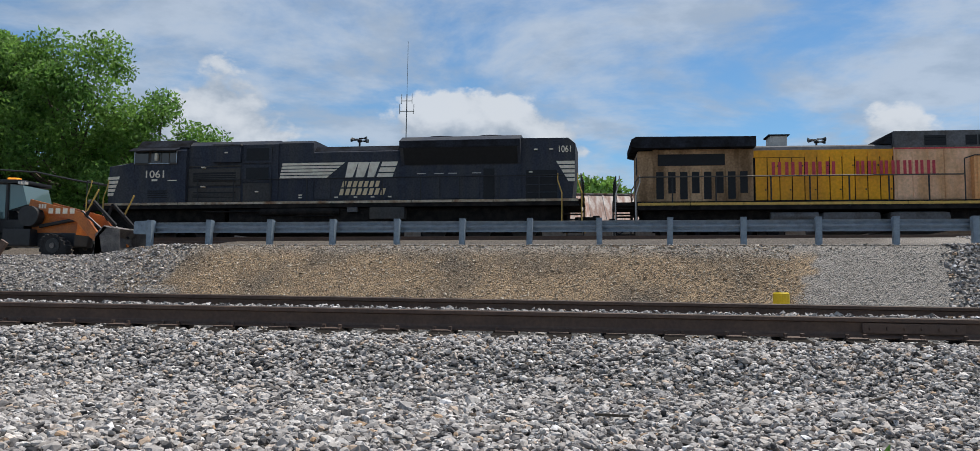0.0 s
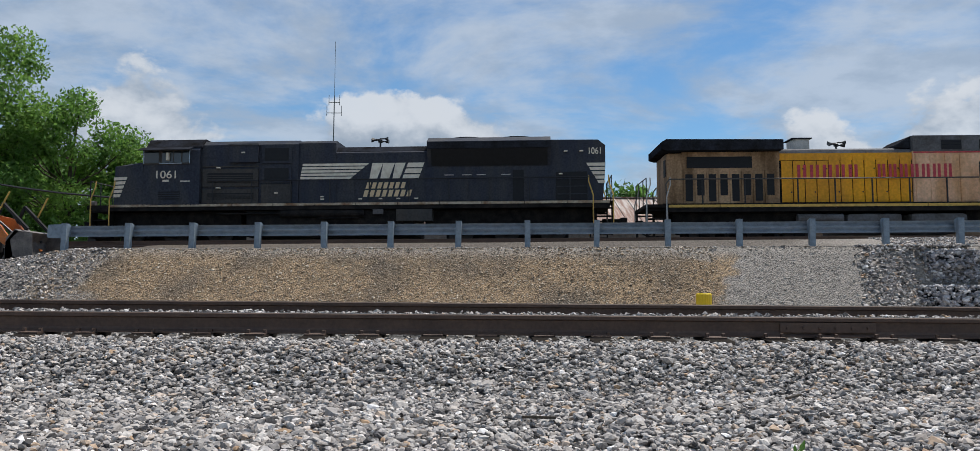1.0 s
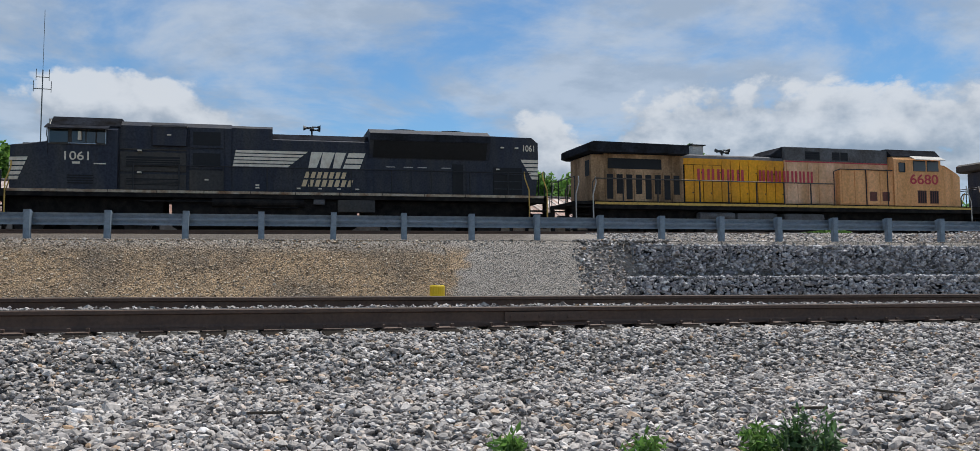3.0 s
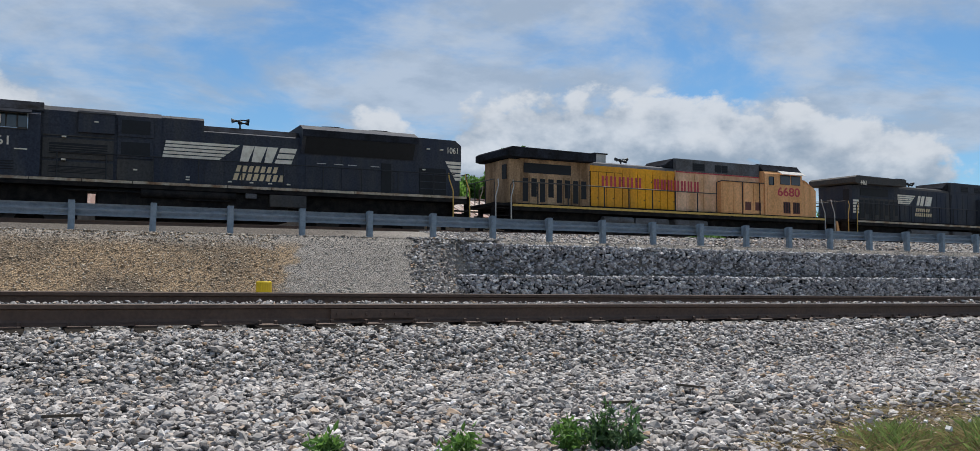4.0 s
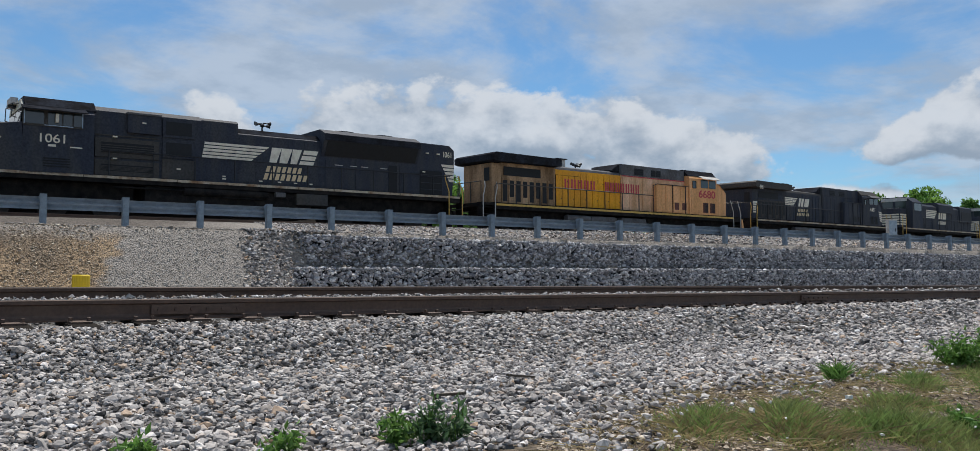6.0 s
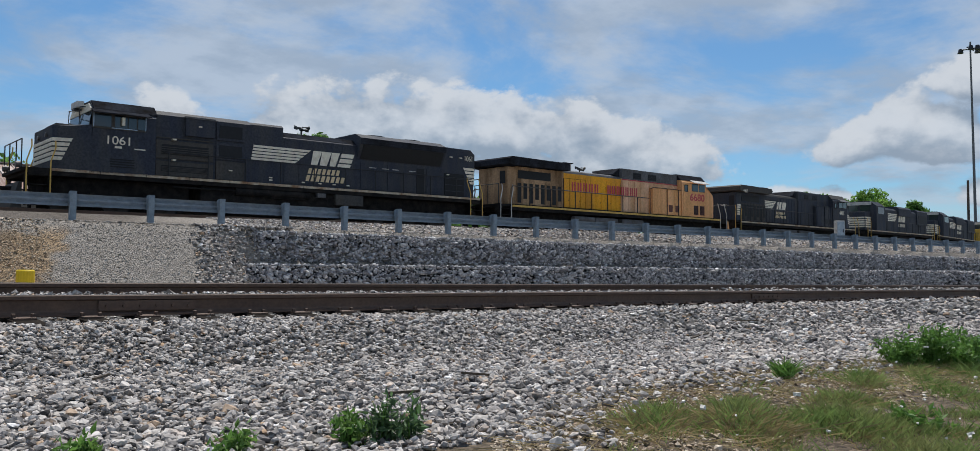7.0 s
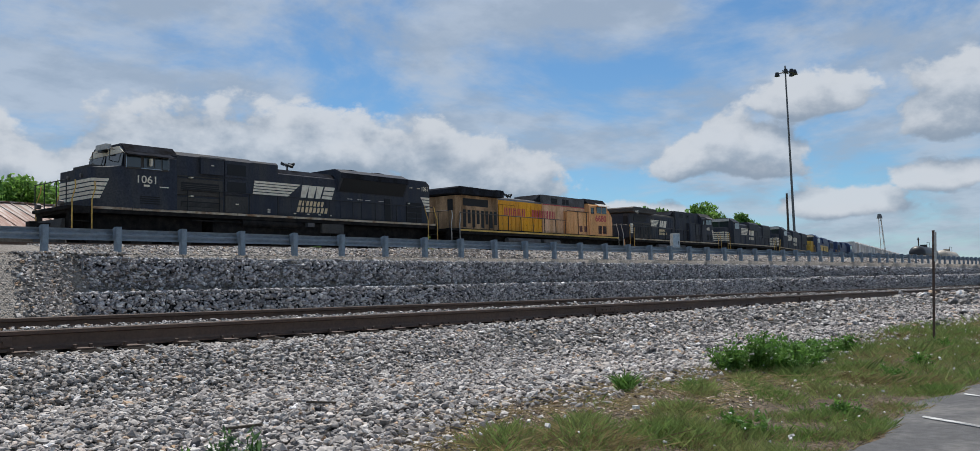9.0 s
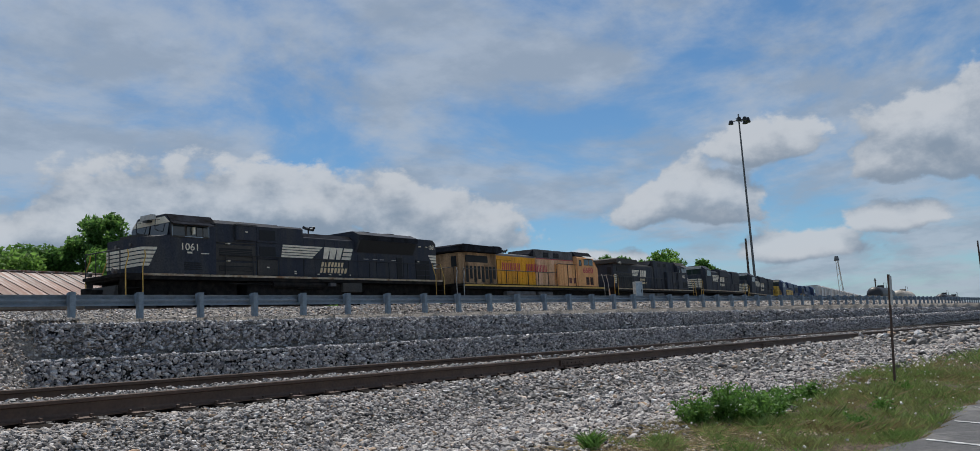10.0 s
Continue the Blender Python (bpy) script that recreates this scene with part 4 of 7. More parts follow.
def sd70(mid):
    """Black six-axle road locomotive, cab at the low-x end. Places along it count from its rear coupler."""
    e = empty("diesel_locomotive", "black road locomotive with cream speed stripes on the nose", "locomotive", "locomotives of the train")
    D = DECK

    def X(s):
        return s - mid
    part("frame", B((X(-21.1), X(-0.75), -1.48, 1.48, D - 0.22, D - 0.02)), M_UNDER, e)
    for i in range(12):
        a, b = -20.3 + i * 1.63, -20.3 + (i + 1) * 1.63
        part("side_sill", B((X(a) + 0.012, X(b) - 0.012, -1.50, -1.485, D - 0.065, D + 0.03)), M_SILL, e, "rust-streaked cream side sill")
    part("walkway", B((X(-21.2), X(-0.6), -1.47, 1.47, D - 0.02, D + 0.02)), M_UNDER, e)
    part("fuel_tank", B((X(-14.9), X(-8.2), -1.32, 1.32, 0.30, D - 0.22), bev=0.12), M_UNDER, e)
    part("air_tank", B((X(-20.4), X(-15.2), -1.0, 1.0, 0.75, D - 0.22), bev=0.1), M_UNDER, e)
    part("air_tank", B((X(-7.9), X(-1.2), -1.0, 1.0, 0.75, D - 0.22), bev=0.1), M_UNDER, e)
    part("battery_box", B((X(-8.95), X(-7.55), -1.49, -0.9, D - 0.70, D - 0.24), bev=0.02), M_BLACKG, e)
    part("air_reservoir", tube(bmesh.new(), [(X(-13.5), -1.36, 1.2), (X(-10.2), -1.36, 1.2)], 0.16, 12), M_UNDER, e)
    part("pipe_run", tube(bmesh.new(), [(X(-16.0), -1.42, 1.22), (X(-12.2), -1.42, 1.22), (X(-12.0), -1.42, 1.02), (X(-10.4), -1.42, 1.02)], 0.035), M_UNDER, e)
    part("junction_box", B((X(-9.85), X(-9.45), -1.52, -1.3, D - 0.42, D - 0.24)), M_GREYR, e)
    truck(e, X(-17.9))
    truck(e, X(-4.7))
    # nose: a faceted wedge
    bm = bmesh.new()
    plan = [(X(-20.24), -1.30), (X(-19.7), -1.45), (X(-19.0), -1.5), (X(-19.0), 1.5), (X(-19.7), 1.45), (X(-20.24), 1.30)]
    prism(bm, plan, "z", D, D + 1.58)
    for v in bm.verts:
        if v.co.z > D + 1 and v.co.x > X(-19.2):
            v.co.z += 0.12
        if v.co.z > D + 1 and v.co.x < X(-20):
            v.co.y *= 0.96
    part("nose", bm, M_BLACK, e)
    part("nose_hatch", B((X(-20.0), X(-19.3), -0.7, 0.7, D + 1.62, D + 1.76), bev=0.05), M_BLACKG, e)
    # side stripes laid on the slanting flank and running on over the side
    for xa, xb, xs, ya, yb in ((-20.24, -19.62, -19.98, 1.30, 1.472),):
        o = stripes(e, M_WHITE, X(xa), X(xb), X(xs), D + 0.30, D + 1.14, -1.19, 5)
        for i, v in enumerate(o.data.vertices):
            f = (v.co.x - X(xa)) / (xb - xa)
            v.co.y = -(ya + f * (yb - ya)) - 0.012 - (0.004 if i % 8 > 3 else 0)
    for i in range(5):
        z = D + 0.30 + i * 0.168
        part("speed_stripe", B((X(-20.26), X(-20.235), -1.305, 1.305, z + 0.045, z + 0.165)), M_WHITE, e, "cream nose stripes")
    part("nose_light", tube(bmesh.new(), [(X(-20.31), -0.55, D + 1.3), (X(-20.22), -0.55, D + 1.3)], 0.08, 12), M_BUCKET, e)
    part("nose_light", tube(bmesh.new(), [(X(-20.31), 0.55, D + 1.3), (X(-20.22), 0.55, D + 1.3)], 0.08, 12), M_BUCKET, e)
    # cab
    bm = prism(bmesh.new(), [(-1.5, D), (1.5, D), (1.5, D + 2.16), (1.05, D + 2.62), (-1.05, D + 2.62), (-1.5, D + 2.16)], "x", X(-19.05), X(-16.72))
    for v in bm.verts:
        if v.co.x < X(-19.0) and v.co.z > D + 2:
            v.co.x += 0.10
    cab = part("cab", bm, M_BLACK, e)
    part("cab_roof", prism(bmesh.new(), [(-1.42, D + 2.32), (-1.05, D + 2.66), (1.05, D + 2.66), (1.42, D + 2.32), (1.42, D + 2.27), (-1.42, D + 2.27)], "x", X(-18.92), X(-16.65)), M_GREYB, cab, "dull grey cab roof")
    part("sun_visor", prism(bmesh.new(), [(-1.47, D + 2.30), (-1.86, D + 2.14), (-1.86, D + 2.11), (-1.47, D + 2.26)], "x", X(-19.05), X(-17.0)), M_GREYB, cab)
    part("window_frame", B((X(-19.0), X(-17.1), -1.53, -1.495, D + 1.60, D + 2.22), bev=0.01), M_BLACKG, cab)
    for a, b in ((-18.95, -18.35), (-18.22, -17.78), (-17.74, -17.45), (-17.40, -17.14)):
        part("side_window", B((X(a), X(b), -1.545, -1.528, D + 1.67, D + 2.12)), M_GLASS, cab, "cab side window")
    for t in ((X(-18.33), X(-17.42), -1.550, -1.530, D + 1.63, D + 1.66), (X(-18.97), X(-18.94), -1.55, -1.53, D + 1.64, D + 2.16), (X(-17.13), X(-17.10), -1.55, -1.53, D + 1.64, D + 2.16)):
        part("window_trim", B(t), M_GALV, cab)
    for y0, y1 in ((-1.36, -0.06), (0.06, 1.36)):
        part("windshield", prism(bmesh.new(), [(X(-19.075), D + 1.70), (X(-18.98), D + 2.24), (X(-18.95), D + 2.24), (X(-19.045), D + 1.70)], "y", y0, y1), M_GLASS, cab, "windshield")
    part("windshield_surround", prism(bmesh.new(), [(-1.40, D + 2.25), (1.40, D + 2.25), (1.02, D + 2.54), (-1.02, D + 2.54)], "x", X(-19.0), X(-18.94)), M_WHITE, cab, "pale band over the windshield")
    nb = part("number_board", B((X(-19.22), X(-18.98), -0.42, 0.42, D + 2.46, D + 2.70), bev=0.03), M_HANDW, cab, "pale number board box")
    part("headlight", B((X(-19.26), X(-18.98), -0.16, 0.16, D + 2.38, D + 2.46)), M_MBLACK, nb)
    for y in (-0.7, 0.7):
        part("grab_iron", tube(bmesh.new(), [(X(-19.0), y, D + 2.45), (X(-19.2), y, D + 2.45), (X(-19.22), y, D + 2.0), (X(-19.06), y, D + 1.95)], 0.018, 6), M_HANDK, cab)
    for xx in (-18.3, -17.7, -17.0):
        part("roof_antenna", B((X(xx) - 0.09, X(xx) + 0.09, -0.5, -0.32, D + 2.65, D + 2.73), bev=0.02), M_MBLACK, cab)
    part("mirror", B((X(-18.0), X(-17.9), -1.68, -1.56, D + 1.75, D + 2.05)), M_WHITE, cab)
    text_part("1061", 0.43, M_WHITE, e, pose(X(-18.06), -1.506, D + 1.19, 90, 0, 0), "cream road number", 1.15, 0.004)
    part("cab_lettering", B((X(-18.2), X(-17.95), -1.506, -1.501, D + 0.92, D + 1.0)), M_WHITE, e)
    part("cab_lettering", B((X(-17.5), X(-17.1), -1.506, -1.501, D + 0.92, D + 0.96)), M_WHITE, e)
    for i in range(4):
        part("louvre", B((X(-18.35), X(-17.5), -1.52, -1.498, D + 0.22 + i * 0.09, D + 0.26 + i * 0.09)), M_GRILLE, e)
    # equipment hood
    part("equipment_hood", hood(X(-16.72), X(-12.84), 1.30, D, D + 2.56), M_BLACK, e)
    part("equipment_hood", hood(X(-12.84), X(-11.36), 1.24, D, D + 2.52, 0.10), M_BLACK, e)
    for z0, z1 in ((0.06, 0.62), (0.72, 1.42)):
        o = part("hatch", B((X(-16.66), X(-14.42), -1.36, -1.29, D + z0, D + z1), bev=0.012), M_BLACKG, e)
        part("grille", B((X(-16.45), X(-14.62), -1.368, -1.35, D + z0 + 0.16, D + z1 - 0.16)), M_GRILLE, o)
        for k in range(4):
            z = D + z0 + 0.19 + k * (z1 - z0 - 0.38) / 4
            part("slat", B((X(-16.45), X(-14.62), -1.377, -1.366, z, z + 0.025)), M_BLACKG, o)
    part("hatch", B((X(-16.66), X(-14.42), -1.34, -1.29, D + 1.50, D + 1.54)), M_BLACKG, e)
    part("blower_box", prism(bmesh.new(), [(X(-15.56), D + 1.66), (X(-14.41), D + 1.66), (X(-14.41), D + 2.36), (X(-15.56), D + 2.36)], "y", -1.46, -1.2), M_BLACK, e)
    part("blower_lip", B((X(-15.6), X(-14.38), -1.50, -1.2, D + 2.34, D + 2.40)), M_GREYR, e)
    for z0, z1, m in ((0.06, 0.80, M_BLACKG), (0.85, 1.53, M_BLACK), (1.62, 2.32, M_BLACK)):
        o = part("access_panel", B((X(-14.30), X(-13.10), -1.35, -1.29, D + z0, D + z1), bev=0.012), m, e)
        if z0 > 0.5:
            part("grille", B((X(-14.18), X(-13.22), -1.362, -1.345, D + z0 + 0.1, D + z1 - 0.1)), M_GRILLE, o)
    for a, z in ((-16.0, 1.46), (-15.0, 2.05), (-16.0, 0.67), (-13.7, 0.45), (-11.9, 0.30), (-11.9, 0.20), (-10.4, 0.2), (-9.6, 0.2), (-8.9, 0.2), (-8.2, 0.2), (-2.4, 1.98), (-1.8, 1.98), (-2.6, 1.1)):
        part("warning_label", B((X(a) - 0.07, X(a) + 0.07, -1.48 if a < -15.5 or z > 2 and a < -12 else -1.385, -1.28, D + z - 0.025, D + z + 0.025)) if a < -12.5 else B((X(a) - 0.07, X(a) + 0.07, -1.262, -1.15, D + z - 0.025, D + z + 0.025)), M_WHITE, e)
    # engine hood
    part("engine_hood", hood(X(-11.36), X(-7.75), 1.22, D, D + 2.24, 0.22), M_BLACK, e)
    part("hood_roof", hood(X(-11.36), X(-7.75), 1.16, D + 2.05, D + 2.30, 0.22), M_GREYB, e)
    for i in range(5):
        part("hood_door", B((X(-11.3 + i * 0.7), X(-10.64 + i * 0.7), -1.235, -1.215, D + 0.12, D + 1.92), bev=0.008), M_BLACK, e)
    stripes(e, M_WHITE, X(-12.68), X(-10.05), X(-10.85), D + 0.95, D + 1.60, -1.256, 5, back=-0.12)
    k = 0.24
    for a, b in ((-10.05, -9.75), (-9.62, -9.28), (-9.14, -8.86), (-8.76, -8.12)):
        z0, z1 = D + 0.96, D + 1.60
        bm = bmesh.new()
        if a == -8.76:
            for u, v in ((0.0, 0.28), (0.36, 0.64), (0.72, 1.0)):
                p, q = z0 + u * 0.64, z0 + v * 0.64
                prism(bm, [(X(a) + k * u, p), (X(b) + k * u, p), (X(b) + k * v, q), (X(a) + k * v, q)], "y", -1.238, -1.242)
        else:
            prism(bm, [(X(a), z0), (X(b), z0), (X(b) + k, z1), (X(a) + k - 0.12, z1)], "y", -1.238, -1.242)
        part("emblem", bm, M_WHITE, e, "cream slanted emblem shape")
    blocks(e, M_GOLD, "lettering", "pale gold lettering blocks", X(-10.22), X(-8.62), D + 0.60, D + 0.84, -1.238, 7, 0.3)
    blocks(e, M_GOLD, "lettering", "pale gold lettering blocks", X(-10.32), X(-8.38), D + 0.28, D + 0.54, -1.238, 8, 0.3)
    horn(e, X(-9.85), D + 2.66, M_MBLACK)
    # radiator section with flared wings
    prof = [(-1.22, D), (1.22, D), (1.22, D + 1.42), (1.58, D + 2.10), (1.58, D + 2.36), (1.1, D + 2.58), (-1.1, D + 2.58), (-1.58, D + 2.36), (-1.58, D + 2.10), (-1.22, D + 1.42)]
    part("radiator_hood", prism(bmesh.new(), prof, "x", X(-7.75), X(-2.98)), M_BLACK, e)
    part("radiator_grille", prism(bmesh.new(), [(-1.245, D + 1.46), (-1.565, D + 2.07), (-1.585, D + 2.065), (-1.26, D + 1.45)], "x", X(-7.6), X(-3.1)), M_GRILLE, e)
    part("wing_edge", B((X(-7.75), X(-2.98), -1.61, -1.575, D + 2.08, D + 2.34), bev=0.01), M_GREYB, e)
    for s in (-6.3, -4.3):
        part("roof_fan", tube(bmesh.new(), [(X(s), 0, D + 2.56), (X(s), 0, D + 2.68)], 0.75, 20), M_GREYB, e)
    for a, b, z0, z1 in ((-7.55, -6.2, 0.1, 1.3), (-6.1, -4.6, 0.1, 1.3), (-4.45, -4.02, 0.0, 1.26), (-3.9, -3.1, 0.1, 1.3)):
        o = part("hood_door", B((X(a), X(b), -1.245, -1.21, D + z0, D + z1), bev=0.008), M_GRILLE if a == -4.45 else M_BLACK, e)
    for a in (-7.1, -6.4, -5.85, -4.9):
        part("latch_plate", B((X(a), X(a) + 0.36, -1.255, -1.24, D + 1.08, D + 1.11)), M_HANDW, e)
    # tail hood
    bm = prism(bmesh.new(), [(X(-2.98), D), (X(-1.0), D), (X(-0.88), D + 1.4), (X(-0.88), D + 2.2), (X(-1.15), D + 2.42), (X(-2.98), D + 2.44)], "y", -1.18, 1.18)
    part("rear_hood", bm, M_BLACK, e)
    o = part("side_grille", B((X(-2.78), X(-1.58), -1.215, -1.17, D + 0.08, D + 1.18), bev=0.01), M_GRILLE, e)
    for k in range(3):
        part("slat", B((X(-2.75), X(-1.6), -1.225, -1.21, D + 0.3 + k * 0.3, D + 0.33 + k * 0.3)), M_BLACK, o)
    stripes(e, M_WHITE, X(-1.62), X(-0.9), X(-0.9), D + 0.68, D + 1.52, -1.184, 5, back=0.5)
    text_part("1061", 0.36, M_WHITE, e, pose(X(-1.28), -1.20, D + 1.97, 90, 0, 0), "cream road number", 0.8, 0.004)
    # rails and platforms
    posts = [(X(-16.2 + i * 1.55), -1.46, D + 0.94) for i in range(10)]
    handrail(e, [(X(-16.4), -1.46, D + 0.94), (X(-1.3), -1.46, D + 0.94)], posts, D, M_HANDK)
    handrail(e, [(X(-16.4), 1.46, D + 0.94), (X(-1.3), 1.46, D + 0.94)], [(p[0], 1.46, p[2]) for p in posts], D, M_HANDK)
    for side in (-1, 1):
        steps_end(e, X(-20.70), -1, M_HANDY, side)
        steps_end(e, X(-1.0), 1, M_HANDY, side)
    part("front_platform", B((X(-21.25), X(-20.3), -1.45, 1.45, D - 0.12, D + 0.0), bev=0.02), M_UNDER, e)
    part("pilot_plow", prism(bmesh.new(), [(X(-21.2), D - 0.45), (X(-21.1), D - 0.45), (X(-21.1), 0.18), (X(-21.45), 0.18)], "y", -1.0, 1.0), M_BLACKG, e)
    for y in (-1.3, -0.5, 0.5, 1.3):
        part("end_rail", tube(bmesh.new(), [(X(-21.2), y, D), (X(-21.2), y, D + 1.0)], 0.022), M_HANDK, e)
        part("end_rail", tube(bmesh.new(), [(X(-0.66), y, D), (X(-0.66), y, D + 1.0)], 0.022), M_HANDK, e)
    part("end_rail", tube(bmesh.new(), [(X(-21.2), -1.3, D + 1.0), (X(-21.2), 1.3, D + 1.0)], 0.022), M_HANDK, e)
    part("end_rail", tube(bmesh.new(), [(X(-0.66), -1.3, D + 1.0), (X(-0.66), 1.3, D + 1.0)], 0.022), M_HANDK, e)
    for y in (-0.95, 0.95):
        part("ditch_light", tube(bmesh.new(), [(X(-21.32), y, D + 0.14), (X(-21.15), y, D + 0.14)], 0.11, 12), M_BUCKET, e, "chrome-rimmed ditch light")
    coupler(e, X(-21.95), -1)
    coupler(e, X(-0.05), 1)
    return e


def ge_loco(mid, look_, number):
    """Wide-winged six-axle locomotive, cab at the high-x end; places count from its rear coupler."""
    e = empty("diesel_locomotive", look_["label"], "locomotive", "locomotives of the train")
    D = DECK

    def X(s):
        return s - mid
    K = look_
    part("frame", B((X(0.9), X(21.3), -1.48, 1.48, D - 0.32, D - 0.04)), M_UNDER, e)
    for i in range(10):
        a, b = 1.0 + i * 1.95, 1.0 + (i + 1) * 1.95
        part("side_sill", B((X(a) + 0.008, X(b) - 0.008, -1.505, -1.485, D - 0.15, D - 0.05)), K["sill"], e, "grimy side sill")
    part("walkway", B((X(0.8), X(21.3), -1.49, 1.49, D - 0.04, D)), M_UNDER, e)
    truck(e, X(4.2))
    truck(e, X(17.9))
    for a, b in ((7.75, 9.85), (10.15, 12.3)):
        part("fuel_tank", B((X(a), X(b), -1.38, 1.38, 0.42, D - 0.40), bev=0.22), M_GREYR, e, "dull grey fuel tank")
    part("air_reservoir", tube(bmesh.new(), [(X(5.9), -1.3, 1.0), (X(7.6), -1.3, 1.0)], 0.17, 12), M_GREYR, e)
    part("under_gear", B((X(1.2), X(7.6), -1.0, 1.0, 0.7, D - 0.3), bev=0.1), M_UNDER, e)
    part("under_gear", B((X(12.4), X(21.2), -1.0, 1.0, 0.7, D - 0.3), bev=0.1), M_UNDER, e)
    # rear hood under the radiator wings
    part("rear_hood", B((X(1.05), X(5.34), -1.08, 1.08, D, D + 1.8)), K["rear"], e)
    part("rear_corner", B((X(1.02), X(1.64), -1.12, 1.12, D, D + 1.98), bev=0.08), K["rear"], e)
    part("rear_window", B((X(1.0), X(1.03), -0.95, -0.55, D + 1.1, D + 1.75)), M_GRILLE, e)
    part("upper_side", B((X(1.62), X(5.36), -1.095, 1.095, D + 1.72, D + 2.02)), K["rear"], e)
    bm = prism(bmesh.new(), [(X(1.0), D + 2.02), (X(0.78), D + 2.08), (X(0.78), D + 2.36), (X(0.96), D + 2.46), (X(5.38), D + 2.42), (X(5.38), D + 2.04)], "y", -1.56, 1.56)
    part("radiator_wing", bm, K["roof"], e, "overhanging radiator wings")
    part("wing_top", B((X(1.2), X(5.2), -1.2, 1.2, D + 2.41, D + 2.48), bev=0.03), M_GREYB, e)
    part("recess", B((X(1.80), X(4.3), -1.105, -1.07, D + 1.40, D + 1.84)), M_GRILLE, e)
    n = 8
    for i in range(n):
        a = 1.66 + i * 0.445
        o = part("engine_door", B((X(a), X(a) + 0.42, -1.125, -1.075, D + 0.02, D + 1.28), bev=0.01), K["door"], e)
        part("door_screen", B((X(a) + 0.07, X(a) + 0.35, -1.137, -1.12, D + 0.12 + 0.22 * (i % 2), D + 1.16)), M_GRILLE, o, "dark screen")
    # long engine hood
    part("engine_hood", B((X(5.34), X(10.41), -1.06, 1.06, D, D + 1.70)), M_UNDER, e)
    part("upper_panel", B((X(5.34), X(10.41), -1.075, 1.075, D + 1.68, D + 1.95)), K["hood"], e)
    part("hood_roof", prism(bmesh.new(), [(-1.065, D + 1.95), (-1.0, D + 2.08), (-0.8, D + 2.16), (0.8, D + 2.16), (1.0, D + 2.08), (1.065, D + 1.95)], "x", X(5.36), X(10.40)), M_GREYR if K["two_tone"] else K["roof"], e)
    for i in range(11):
        a = 5.42 + i * 0.453
        part("hood_door", B((X(a), X(a) + 0.418, -1.09, -1.055, D + 0.06, D + 1.66 + 0.2 * (i > 3)), bev=0.008), K["hood"], e)
        part("latch", B((X(a) + 0.34, X(a) + 0.39, -1.10, -1.08, D + 0.42 + 0.9 * (i % 2), D + 0.47 + 0.9 * (i % 2))), M_MBLACK, e)
    part("exhaust_stack", B((X(6.13), X(6.76), -0.42, 0.42, D + 2.1, D + 2.62), bev=0.03), K["stack"], e)
    part("stack_lid", B((X(6.05), X(6.84), -0.5, 0.5, D + 2.62, D + 2.66)), M_GREYB, e)
    horn(e, X(7.95), D + 2.42, M_MBLACK)
    # taller equipment hood
    part("equipment_hood", B((X(10.41), X(16.05), -1.14, 1.14, D, D + 2.0)), K["mid"], e)
    bm = prism(bmesh.new(), [(X(10.43), D + 2.14), (X(16.02), D + 2.14), (X(16.02), D + 2.62), (X(10.47), D + 2.62), (X(9.85), D + 2.26), (X(9.85), D + 2.17)], "y", -0.95, 0.95)
    part("hood_slope", bm, M_GREYB, e)
    part("upper_band", B((X(10.43), X(16.0), -1.155, 1.155, D + 1.98, D + 2.60), bev=0.02), M_GREYR if K["two_tone"] else K["hood"], e, "grey upper hood band")
    if K["two_tone"]:
        part("red_stripe", B((X(10.43), X(16.0), -1.160, -1.150, D + 1.92, D + 1.97)), M_RED, e, "thin red dividing stripe")
    for a, b in ((11.5, 12.27), (12.95, 13.35), (13.4, 13.8)):
        o = part("vent", B((X(a), X(b), -1.168, -1.15, D + 2.05, D + 2.42)), M_GRILLE, e)
        for k in range(3):
            part("slat", B((X(a) + 0.03, X(b) - 0.03, -1.175, -1.166, D + 2.12 + k * 0.1, D + 2.14 + k * 0.1)), M_GREYB, o)
    for i in range(4):
        a = 10.5 + i * 0.56
        part("hood_door", B((X(a), X(a) + 0.53, -1.165, -1.13, D + 0.06, D + 1.86), bev=0.008), K["mid"], e)
    part("control_cabinet", B((X(13.1), X(16.05), -1.42, 1.42, D, D + 1.62), bev=0.02), K["cab"], e)
    for i in range(4):
        a = 13.2 + i * 0.7
        o = part("cabinet_door", B((X(a), X(a) + 0.66, -1.445, -1.415, D + 0.06, D + 1.56), bev=0.01), K["cab"], e)
        if i > 1:
            part("door_vent", B((X(a) + 0.1, X(a) + 0.5, -1.455, -1.44, D + 0.2, D + 0.62)), K["vent"], o)
    # cab and nose
    bm = prism(bmesh.new(), [(-1.5, D), (1.5, D), (1.5, D + 2.15), (1.1, D + 2.62), (-1.1, D + 2.62), (-1.5, D + 2.15)], "x", X(16.05), X(18.75))
    cab = part("cab", bm, K["cab"], e)
    part("cab_roof", prism(bmesh.new(), [(-1.40, D + 2.33), (-1.08, D + 2.67), (1.08, D + 2.67), (1.40, D + 2.33), (1.40, D + 2.29), (-1.40, D + 2.29)], "x", X(16.0), X(18.85)), K["roof"], cab)
